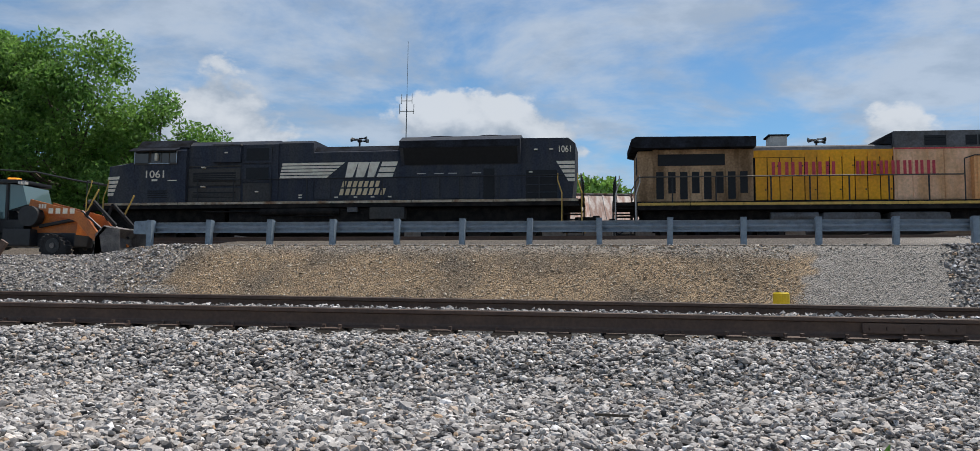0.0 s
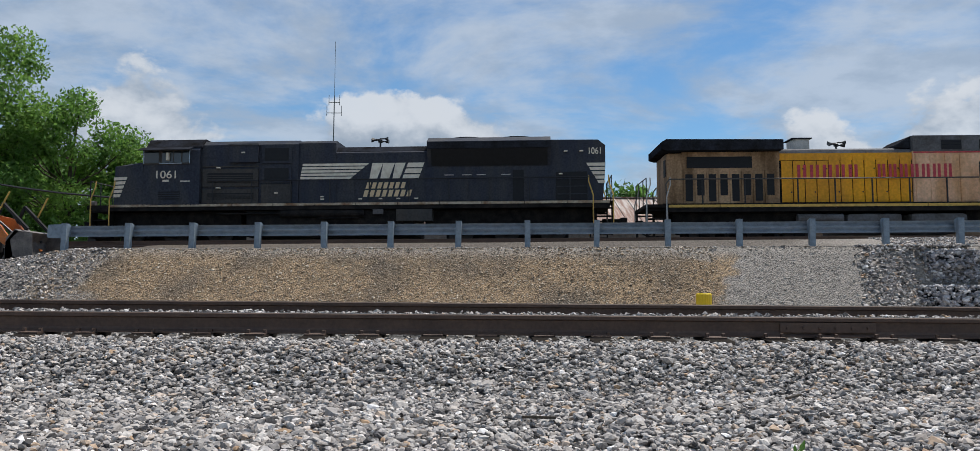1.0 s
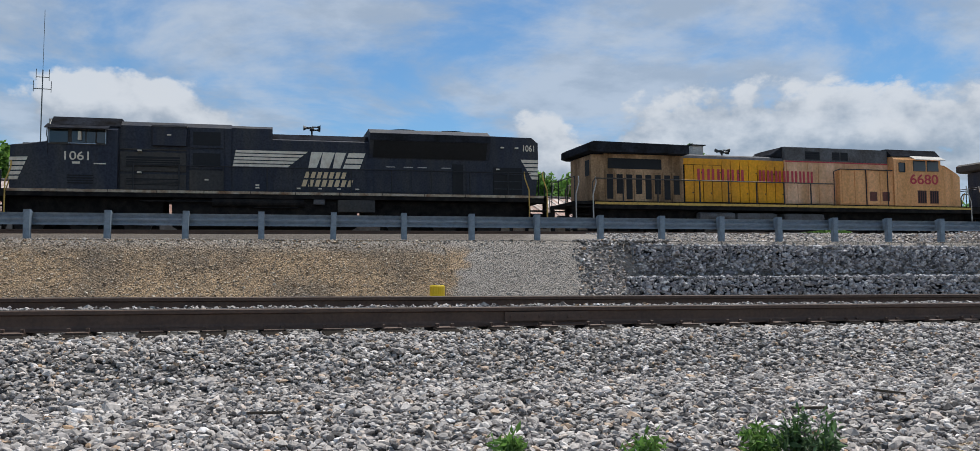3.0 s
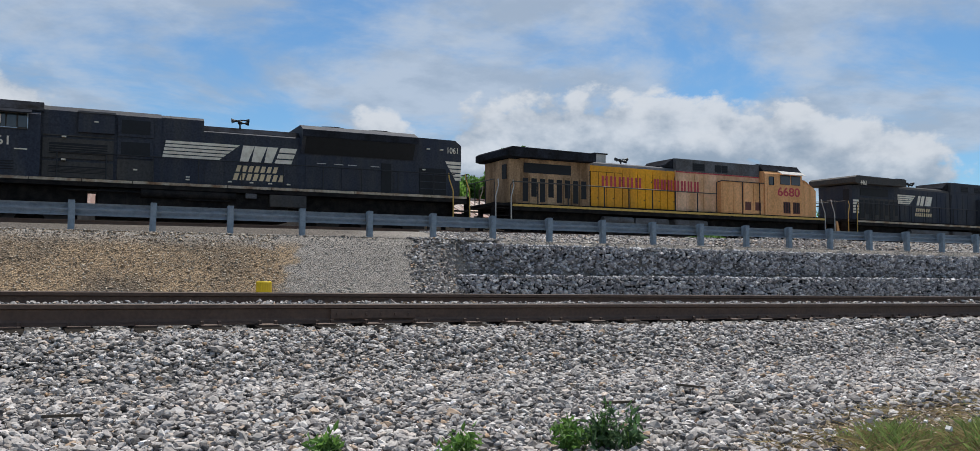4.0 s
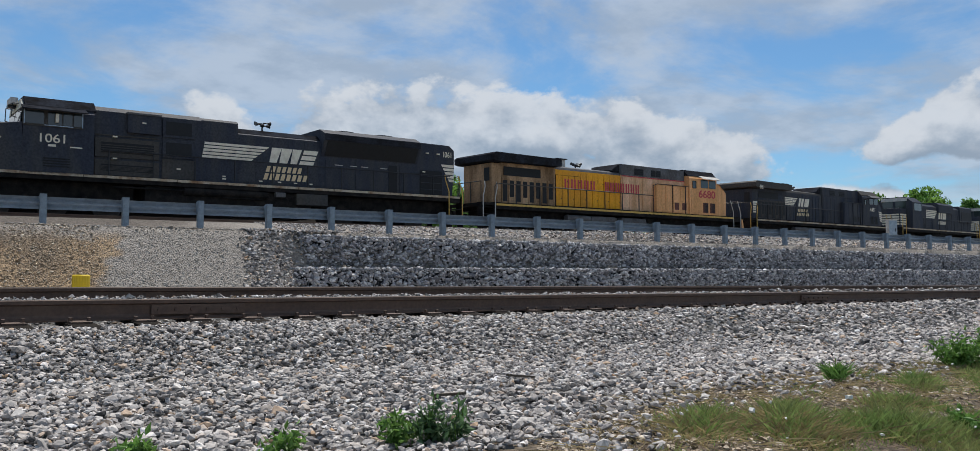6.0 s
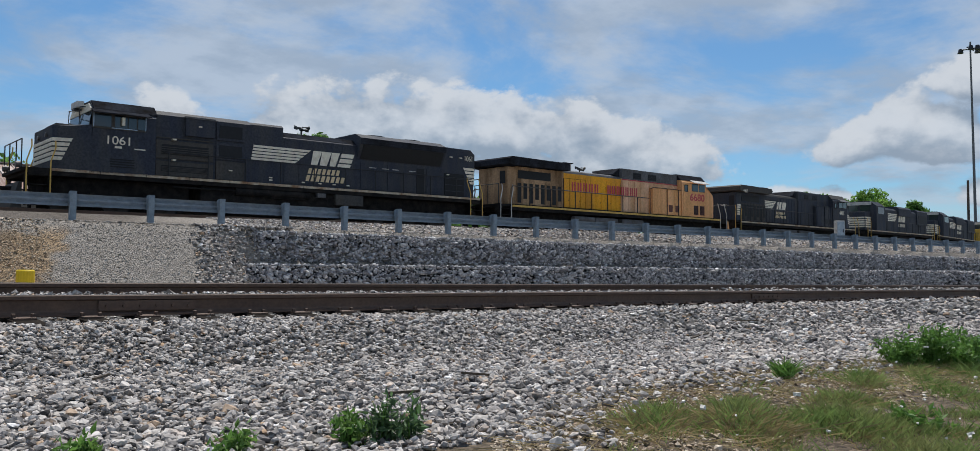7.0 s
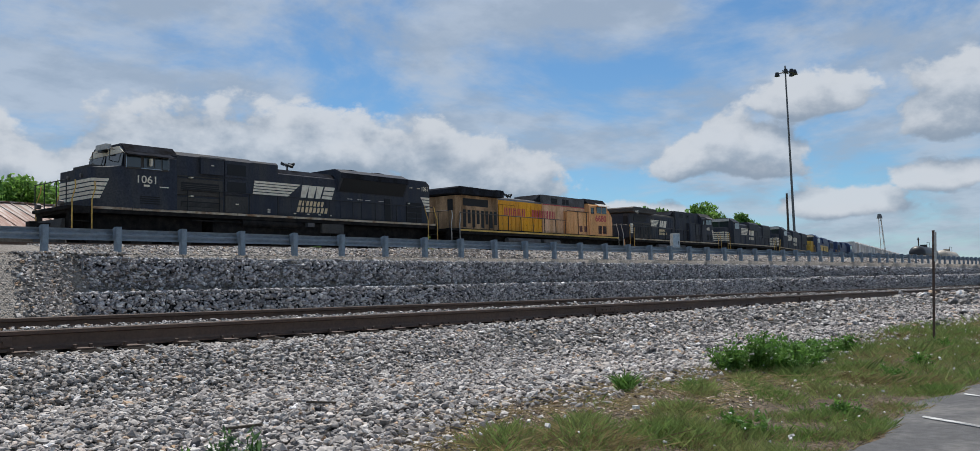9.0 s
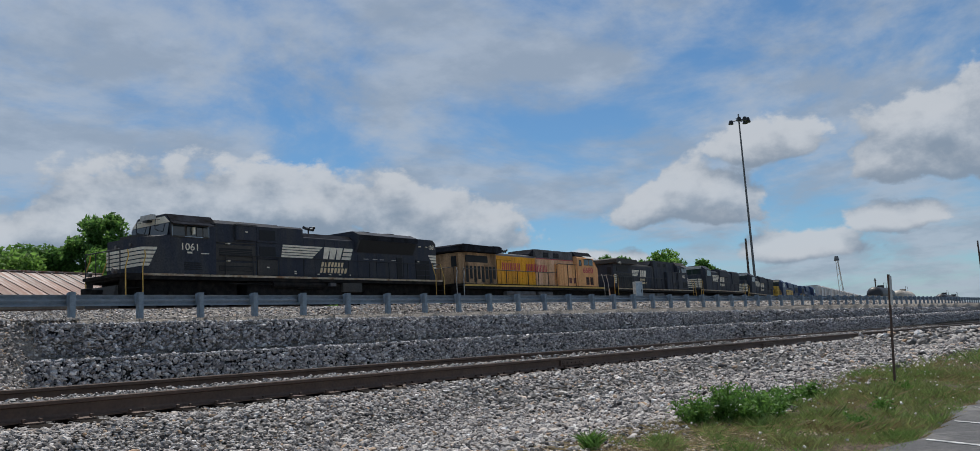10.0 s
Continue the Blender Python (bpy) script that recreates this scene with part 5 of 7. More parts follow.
    part("sun_visor", prism(bmesh.new(), [(-1.47, D + 2.33), (-1.80, D + 2.14), (-1.80, D + 2.11), (-1.47, D + 2.28)], "x", X(17.0), X(18.75)), M_HANDW if K["two_tone"] else M_GREYR, cab)
    for a, b in ((17.15, 17.85), (17.95, 18.6)):
        part("side_window", B((X(a), X(b), -1.53, -1.495, D + 1.62, D + 2.12), bev=0.02), M_GLASS, cab, "cab side window")
    part("cab_door", B((X(16.2), X(16.75), -1.52, -1.49, D + 0.1, D + 2.1), bev=0.02), K["cab"], cab)
    part("door_window", B((X(16.3), X(16.65), -1.53, -1.51, D + 1.55, D + 2.0), bev=0.05), M_GLASS, cab)
    bm = prism(bmesh.new(), [(X(18.7), D), (X(20.28), D), (X(20.3), D + 1.45), (X(20.15), D + 1.6), (X(19.0), D + 1.92), (X(18.7), D + 1.95)], "y", -1.48, 1.48)
    for v in bm.verts:
        if v.co.x > X(20):
            v.co.y *= 0.72
    part("nose", bm, K["cab"], e)
    for a in (17.35, 18.05):
        o = part("battery_vent", B((X(a), X(a) + 0.5, -1.515, -1.49, D + 0.12, D + 0.72)), K["vent"], e)
        for k in range(4):
            part("slat", B((X(a) + 0.03 + k * 0.12, X(a) + 0.09 + k * 0.12, -1.525, -1.51, D + 0.15, D + 0.69)), M_GRILLE, o)
    text_part(number, 0.64 if K["two_tone"] else 0.44, K["mark"], e, pose(X(17.75), -1.508, D + 1.22, 90, 0, 0), "road number", 1.3 if K["two_tone"] else 1.1, 0.009)
    if K["two_tone"]:
        blocks(e, M_RED, "lettering", "red lettering blocks", X(5.97), X(8.42), D + 0.95, D + 1.50, -1.094, 5, 0.0, 0.12)
        blocks(e, M_RED, "lettering", "red lettering blocks", X(9.01), X(11.94), D + 0.95, D + 1.50, -1.17, 7, 0.0, 0.11)
    else:
        stripes(e, M_WHITE, X(5.2), X(6.95), X(6.3), D + 1.05, D + 1.62, -1.09, 5)
        for a, b in ((7.0, 7.25), (7.35, 7.65), (7.8, 8.4)):
            part("emblem", prism(bmesh.new(), [(X(a), D + 1.05), (X(b), D + 1.05), (X(b) + 0.2, D + 1.62), (X(a) + 0.2, D + 1.62)], "y", -1.09, -1.095), M_WHITE, e, "cream slanted emblem shape")
        blocks(e, M_GOLD, "lettering", "pale gold lettering blocks", X(6.9), X(8.3), D + 0.68, D + 0.88, -1.09, 7, 0.3)
        blocks(e, M_GOLD, "lettering", "pale gold lettering blocks", X(6.8), X(8.5), D + 0.40, D + 0.60, -1.09, 8, 0.3)
        o = stripes(e, M_WHITE, X(18.9), X(20.2), X(20.25), D + 0.35, D + 1.15, -1.2, 5, back=0.6)
        for i, v in enumerate(o.data.vertices):
            v.co.y = -1.495 + 0.26 * (v.co.x - X(18.7)) - (0.004 if i % 8 > 3 else 0)
        stripes(e, M_WHITE, X(1.1), X(1.62), X(1.62), D + 0.35, D + 1.15, -1.124, 5)
        text_part(number, 0.36, M_WHITE, e, pose(X(1.5), -1.566, D + 2.05, 90, 0, 0), "cream road number", 0.85, 0.004)
    # rails
    H = K["rail"]
    for side in (-1, 1):
        y = side * 1.47
        handrail(e, [(X(0.98), y, D - 0.9), (X(0.92), y, D + 0.75), (X(1.05), y, D + 0.93), (X(12.7), y, D + 0.93)], [(X(5.9 + i * 1.4), y, D + 0.93) for i in range(5)] + [(X(2.3), y, D + 0.93), (X(3.9), y, D + 0.93)], D - 0.2, K["top_rail"], M_HANDK, r=0.026)
        handrail(e, [(X(12.75), y, D), (X(12.75), y, D + 1.5), (X(13.1), y, D + 1.62), (X(16.0), y, D + 1.62)], [(X(14.5), y, D + 1.62), (X(15.7), y, D + 1.62)], D, M_HANDK)
        steps_end(e, X(0.55), -1, H, side)
        steps_end(e, X(20.85), 1, H, side)
    for xx in (0.2, 21.55):
        for y in (-1.3, -0.5, 0.5, 1.3):
            part("end_rail", tube(bmesh.new(), [(X(xx), y, D), (X(xx), y, D + 1.0)], 0.022), M_HANDK, e)
        part("end_rail", tube(bmesh.new(), [(X(xx), -1.3, D + 1.0), (X(xx), 1.3, D + 1.0)], 0.022), M_HANDK, e)
    part("rear_platform", B((X(0.15), X(1.2), -1.45, 1.45, D - 0.14, D - 0.02)), M_UNDER, e)
    part("front_platform", B((X(20.2), X(21.7), -1.45, 1.45, D - 0.14, D - 0.02)), M_UNDER, e)
    part("pilot", prism(bmesh.new(), [(X(21.45), D - 0.14), (X(21.6), D - 0.14), (X(21.85), 0.2), (X(21.6), 0.2)], "y", -1.4, 1.4), K["cab"], e)
    coupler(e, X(0.05), -1)
    coupler(e, X(22.25), 1)
    return e


def hood_unit(mid, L, body, stripe_m, label, cab_low=True, cab_m=None, nose_m=None):
    """Older hood unit seen from afar; its cab stands at the low-x end if cab_low."""
    e = empty("diesel_locomotive", label, "locomotive", "locomotives of the train")
    D, d = DECK, (1 if cab_low else -1)

    def X(s):
        return d * (s - L / 2)
    part("frame", B((X(0.8), X(L - 0.8), -1.48, 1.48, D - 0.3, D)), M_UNDER, e)
    part("side_sill", B((X(0.9), X(L - 0.9), -1.50, -1.485, D - 0.1, D)), M_SILL if stripe_m is M_WHITE else stripe_m, e)
    part("fuel_tank", B((X(L * 0.38), X(L * 0.62), -1.3, 1.3, 0.4, D - 0.3), bev=0.15), M_UNDER, e)
    truck(e, X(3.6), False)
    truck(e, X(L - 3.6), False)
    part("nose", B((X(1.5), X(3.0), -1.0, 1.0, D, D + 1.65), bev=0.1), nose_m or body, e)
    cab = part("cab", prism(bmesh.new(), [(-1.5, D), (1.5, D), (1.5, D + 2.2), (0.9, D + 2.65), (-0.9, D + 2.65), (-1.5, D + 2.2)], "x", X(3.0), X(5.2)), cab_m or body, e)
    part("side_window", B((X(3.3), X(4.9), -1.53, -1.49, D + 1.5, D + 2.1)), M_GLASS, cab)
    for y0, y1 in ((-0.95, -0.1), (0.1, 0.95)):
        part("windshield", B((X(2.97), X(3.02), y0, y1, D + 1.75, D + 2.3)), M_GLASS, cab)
    part("number_board", B((X(2.90), X(3.05), -1.05, 1.05, D + 2.30, D + 2.58)), M_HANDW, cab, "pale number board")
    part("long_hood", hood(X(5.2), X(L - 1.6), 1.0, D, D + 2.25, 0.2), body, e)
    part("dynamic_brake_blister", hood(X(L * 0.48), X(L * 0.66), 1.2, D + 1.6, D + 2.5, 0.2), body, e)
    part("radiator_section", hood(X(L * 0.76), X(L - 1.7), 1.12, D + 0.9, D + 2.42, 0.15), body, e)
    part("radiator_grille", B((X(L * 0.78), X(L - 1.9), -1.135, -1.11, D + 1.1, D + 1.9)), M_GRILLE, e)
    for i in range(8):
        a = 5.6 + i * (L - 7.6) / 8
        part("hood_door", B((X(a), X(a + (L - 7.6) / 8 - 0.06), -1.02, -0.99, D + 0.08, D + 1.5)), body, e)
    if stripe_m is M_WHITE:
        a0, a1 = sorted((X(7.4), X(10.2)))
        stripes(e, M_WHITE, a0, a1, a1 - 0.8, D + 1.0, D + 1.75, -1.03, 5)
        for a, b in ((10.4, 10.8), (10.95, 11.35), (11.5, 12.3)):
            part("emblem", prism(bmesh.new(), [(X(a), D + 1.0), (X(b), D + 1.0), (X(b) + 0.2, D + 1.75), (X(a) + 0.2, D + 1.75)], "y", -1.03, -1.04), M_WHITE, e)
        blocks(e, M_WHITE, "lettering", "", min(X(10.4), X(12.3)), max(X(10.4), X(12.3)), D + 0.55, D + 0.85, -1.03, 8, 0.3)
        for i in range(5):
            z = D + 0.25 + i * 0.2
            part("speed_stripe", B((X(1.49) - 0.012, X(1.49) + 0.012, -0.95, 0.95, z, z + 0.13), (X(1.6), X(2.9), -1.012, -0.99, z, z + 0.13)), M_WHITE, e)
    else:
        part("side_panel", B((X(6.0), X(L * 0.7), -1.035, -1.0, D + 0.5, D + 1.3)), stripe_m, e)
    for side in (-1, 1):
        y = side * 1.46
        handrail(e, [(X(5.3), y, D + 0.95), (X(L - 1.4), y, D + 0.95)], [(X(5.6 + i * 1.9), y, D + 0.95) for i in range(int((L - 7) / 1.9) + 1)], D, M_HANDK)
        steps_end(e, X(1.1), -d, M_HANDY, side)
        steps_end(e, X(L - 1.1), d, M_HANDY, side)
    coupler(e, X(0.1), -d)
    coupler(e, X(L - 0.1), d)
    return e


def box_car(L, label):
    e = empty("box_car", label, "freight car", "white cars of the train")
    bm = bmesh.new()
    prism(bm, [(-1.5, 1.1), (1.5, 1.1), (1.5, 4.4), (1.3, 4.65), (-1.3, 4.65), (-1.5, 4.4)], "x", -L / 2 + 0.6, L / 2 - 0.6)
    part("car_body", bm, M_BOXW, e)
    for i in range(12):
        x = -L / 2 + 0.8 + i * (L - 1.6) / 11
        part("side_rib", B((x - 0.04, x + 0.04, -1.56, -1.5, 1.15, 4.35)), M_BOXW, e)
    part("door", B((-1.5, 1.5, -1.58, -1.5, 1.2, 4.3), bev=0.02), M_BOXW, e)
    part("underframe", B((-L / 2 + 0.3, L / 2 - 0.3, -1.2, 1.2, 0.8, 1.1)), M_UNDER, e)
    truck(e, -L / 2 + 2.4, False, (-0.85, 0.85))
    truck(e, L / 2 - 2.4, False, (-0.85, 0.85))
    coupler(e, -L / 2 + 0.1, -1)
    coupler(e, L / 2 - 0.1, 1)
    return e


UP_LOOK = dict(label="faded yellow and grey road locomotive with red lettering", two_tone=True, sill=M_HANDY, rear=M_TAN, roof=M_GREYB, door=M_TAN, hood=M_YEL, mid=M_YELF, cab=M_YELC, vent=M_VENT, mark=M_RED, rail=M_HANDW, top_rail=M_HANDG, stack=M_HANDW)
NS_LOOK = dict(label="black road locomotive with radiator wings and cream markings", two_tone=False, sill=M_SILL, rear=M_BLACK, roof=M_BLACKG, door=M_BLACKG, hood=M_BLACK, mid=M_BLACK, cab=M_BLACK, vent=M_GRILLE, mark=M_WHITE, rail=M_HANDY, top_rail=M_HANDK, stack=M_GREYB)
TRAIN.append((sd70(-11.3), -11.3 - 0.33, 0.03))
TRAIN.append((ge_loco(11.15, UP_LOOK, "6680"), 11.15 + 0.08, -0.09))
TRAIN.append((ge_loco(11.15, NS_LOOK, "4461"), 22.2 + 11.15, -0.09))
TRAIN.append((hood_unit(0, 21.0, M_BLACK, M_WHITE, "black older locomotive with a low striped nose"), 44.7 + 10.5, -0.05))
TRAIN.append((hood_unit(0, 20.0, M_BLACK, M_WHITE, "black older locomotive with a low striped nose"), 65.7 + 10.0, -0.05))
TRAIN.append((hood_unit(0, 19.0, M_CSXB, M_CSXY, "blue older locomotive with a gold nose and panel", True, M_CSXB, M_CSXY), 85.7 + 9.5, -0.05))
TRAIN.append((hood_unit(0, 16.0, M_CSXB, M_CSXB, "dark blue older locomotive", False, M_CSXB), 104.7 + 8.0, -0.05))
for _i in range(4):
    TRAIN.append((box_car(17.0, "dirty white ribbed box car"), 120.7 + 8.5 + 17.0 * _i, 0.0))


def at_track(s, lift):
    x, y, z, h = track(s)
    z1, z2 = track(s - 6)[2], track(s + 6)[2]
    return pose(x, y, z + lift, 0, -math.degrees(math.atan2(z2 - z1, 12)), math.degrees(h))


def motions():
    for thing, s, lift in TRAIN:
        walk(thing, [(t, at_track(s + run, lift)) for t, run in zip(RUN_T, RUN_S)])
    n = 80
    for w, x in WHEELSETS:
        rows = []
        for i in range(n + 1):
            turned = (float(np.interp(10 * i / n, RUN_T, RUN_S)) - RUN_S[0]) / 0.508
            rows.append((10 * i / n, pose(x, 0, 0.508, 0, math.degrees(turned), 0)))
        walk(w, rows)
# ---------- trees ----------


def leaf_cloud(name, centres, radii, n, size, material, seed, parent=None, squash=0.8):
    """Leaves as small bent diamonds, thickest towards the skin of each clump."""
    rng = np.random.default_rng(seed)
    centres, radii = np.asarray(centres, float), np.asarray(radii, float)
    w = radii ** 2 / (radii ** 2).sum()
    k = rng.choice(len(radii), n, p=w)
    d = rng.normal(size=(n, 3))
    d /= np.linalg.norm(d, axis=1)[:, None]
    r = radii[k] * (0.25 + 0.85 * rng.random(n) ** 0.7)
    P = centres[k] + d * r[:, None] * np.array([1, 1, squash])
    s = size * rng.uniform(0.6, 1.4, n)
    base = np.array([(-1, 0, 0), (0, -0.45, 0.12), (1, 0, 0), (0, 0.45, 0.12)]) * 0.5
    V = np.einsum("nij,kj->nki", rand_rot(rng, n), base) * s[:, None, None] + P[:, None, :]
    F = np.arange(4)[None] + (np.arange(n) * 4)[:, None]
    ob = raw_mesh(name, V.reshape(-1, 3), F, material)
    ob.parent = parent
    return ob


def tree(x, y, top, spread, seed, material, label, n=5200, leaf=0.42, low=0.3):
    rng = random.Random(seed)
    z0 = float(ground_z(x, y)) - 0.1
    H = top - z0
    e = empty("tree", label, "tree", "", pose(x, y, z0))
    bm = bmesh.new()
    pts = [(0, 0, 0)]
    for i in range(1, 6):
        pts.append((pts[-1][0] + rng.uniform(-0.15, 0.15) * H / 8, pts[-1][1] + rng.uniform(-0.1, 0.1) * H / 8, H * 0.15 * i))
    tube(bm, pts, 0.022 * H, 8, 0.006 * H)
    cs, rs = [], []
    for i in range(38):
        a, h = rng.uniform(0, 6.283), rng.uniform(low, 1.0)
        f = spread * (0.35 + 0.65 * math.sin(math.pi * min(1, (h - low) / (1.04 - low) * 0.85 + 0.15))) * rng.uniform(0.35, 1.0)
        c = (f * math.cos(a), f * math.sin(a), H * (h * 0.93))
        cs.append(c)
        rs.append(spread * rng.uniform(0.16, 0.34))
        j = min(5, max(1, int(h * 5)))
        p0 = Vector(pts[j])
        mid = (p0 + Vector(c)) / 2 + Vector((0, 0, -0.04 * H))
        tube(bm, [p0, mid, c], 0.006 * H, 5, 0.002 * H)
    part("trunk", bm, M_BARK, e)
    o = leaf_cloud("crown", cs, rs, n, leaf, material, seed, e)
    tagged(o, "uneven leafy crown")
    return e


GREEN, DARK = "broadleaf tree in full green leaf", "dark green broadleaf tree in full leaf"
for _i, (tx, ty, top, sp, m, n, lf) in enumerate([
        (-47, 62, 20.5, 6.5, M_LEAFD, 14000, 0.32), (-41, 58, 18.8, 5.6, M_LEAF, 16000, 0.30), (-38.5, 60, 16.5, 4.6, M_LEAFD, 11000, 0.30), (-33.8, 57, 17.2, 6.2, M_LEAF, 12000, 0.27), (-28.6, 58, 13.2, 5.4, M_LEAF, 10000, 0.27), (-34, 62, 11.0, 5.0, M_LEAFD, 6000, 0.42),
        (-36, 66, 9.5, 5.0, M_LEAFD, 4500, 0.45), (-23.5, 62, 9.6, 4.2, M_LEAF, 5200, 0.38), (-17.8, 61, 9.7, 4.6, M_LEAF, 6600, 0.38), (-12.5, 64, 9.3, 4.0, M_LEAF, 3600, 0.4), (-5, 66, 8.4, 4.0, M_LEAF, 2600, 0.42), (3, 63, 8.0, 3.6, M_LEAF, 3600, 0.36),
        (12, 66, 8.0, 4.2, M_LEAFD, 2600, 0.42), (20, 66, 8.3, 4.2, M_LEAF, 2600, 0.42), (23.5, 66, 9.2, 4.2, M_LEAFD, 4200, 0.4), (28, 64, 8.4, 4.2, M_LEAF, 4800, 0.38), (31, 70, 8.9, 4.4, M_LEAFD, 5200, 0.4), (40.0, 70, 12.7, 3.4, M_LEAFD, 6200, 0.38), (34.5, 70, 9.6, 3.6, M_LEAFD, 5200, 0.38), (37.5, 62, 9.6, 3.4, M_LEAF, 4600, 0.34), (44, 62, 9.6, 3.8, M_LEAF, 3600, 0.38), (52, 66, 8.0, 4.0, M_LEAFD, 2600, 0.42),
        (61, 68, 8.0, 4.2, M_LEAF, 2400, 0.45), (72, 70, 8.0, 4.6, M_LEAFD, 2400, 0.45), (138, 72, 14.6, 4.2, M_LEAFD, 2600, 0.6), (154, 70, 16.3, 6.4, M_LEAF, 5200, 0.6), (180, 72, 16.2, 4.4, M_LEAFD, 2600, 0.6)]):
    tree(tx, ty, top, sp, 100 + _i, m, GREEN if m is M_LEAF else DARK, int(n * 1.9), lf * 1.15, 0.12 if top < 12 else 0.22)


def thicket(name, x0, x1, y, h, n, seed):
    """Undergrowth behind the yard."""
    rng = np.random.default_rng(seed)
    k = int((x1 - x0) / 1.6)
    cx = np.linspace(x0, x1, k) + rng.uniform(-0.5, 0.5, k)
    cy = y + rng.uniform(-1.5, 1.5, k)
    cz = ground_z(cx, cy) + h * rng.uniform(0.25, 0.7, k)
    o = leaf_cloud(name, np.stack([cx, cy, cz], 1), h * rng.uniform(0.35, 0.55, k), n, 0.45, M_LEAFD, seed)
    tagged(o, "dense dark green undergrowth behind the yard", "undergrowth", kind="stuff")


thicket("undergrowth", -60, -20, 56, 5.0, 9000, 61)
thicket("undergrowth", -20, 90, 58, 4.6, 16000, 62)
thicket("undergrowth", 90, 300, 80, 5.0, 9000, 63)

# ---------- shed with rusted roof ----------


def shed():
    e = empty("shed", "long low shed with a rust-streaked tin roof", "shed", "", pose(0, 0, 1.3))
    x0, x1 = -18.4, 28.8
    part("wall", B((x0 + 0.3, x1 - 0.3, 44.6, 44.75, 0, 2.0)), M_SHEDW, e)
    part("wall", B((x0 + 0.3, x1 - 0.3, 55.3, 55.45, 0, 2.0)), M_SHEDW, e)
    for x in (x0 + 0.3, x1 - 0.45):
        part("gable", prism(bmesh.new(), [(44.75, 0), (55.3, 0), (55.3, 2.0), (50, 3.95), (44.75, 2.0)], "x", x, x + 0.15), M_SHEDW, e)
    n = 59
    w = (x1 - x0) / n
    me = None
    for i in range(n):
        if me is None:
            bm = bmesh.new()
            for s in (1, -1):
                prism(bm, [(-s * 6.0, 2.0), (0, 4.08), (0, 4.12), (-s * 6.0, 2.04)], "x", 0.005, w - 0.005)
                prism(bm, [(-s * 6.0, 2.04), (0, 4.12), (0, 4.17), (-s * 6.0, 2.09)], "x", 0.0, 0.07)
            o = part("roof_sheet", bm, M_ROOF, e, "rust-streaked tin sheet")
            me = o.data
        else:
            o = new("roof_sheet", me)
            o.parent = e
            tagged(o, "rust-streaked tin sheet")
        o.matrix_basis = pose(x0 + i * w, 50, 0)
    part("ridge_cap", B((x0, x1, 49.8, 50.2, 4.12, 4.19)), M_ROOF, e)


shed()

# ---------- backhoe loader ----------


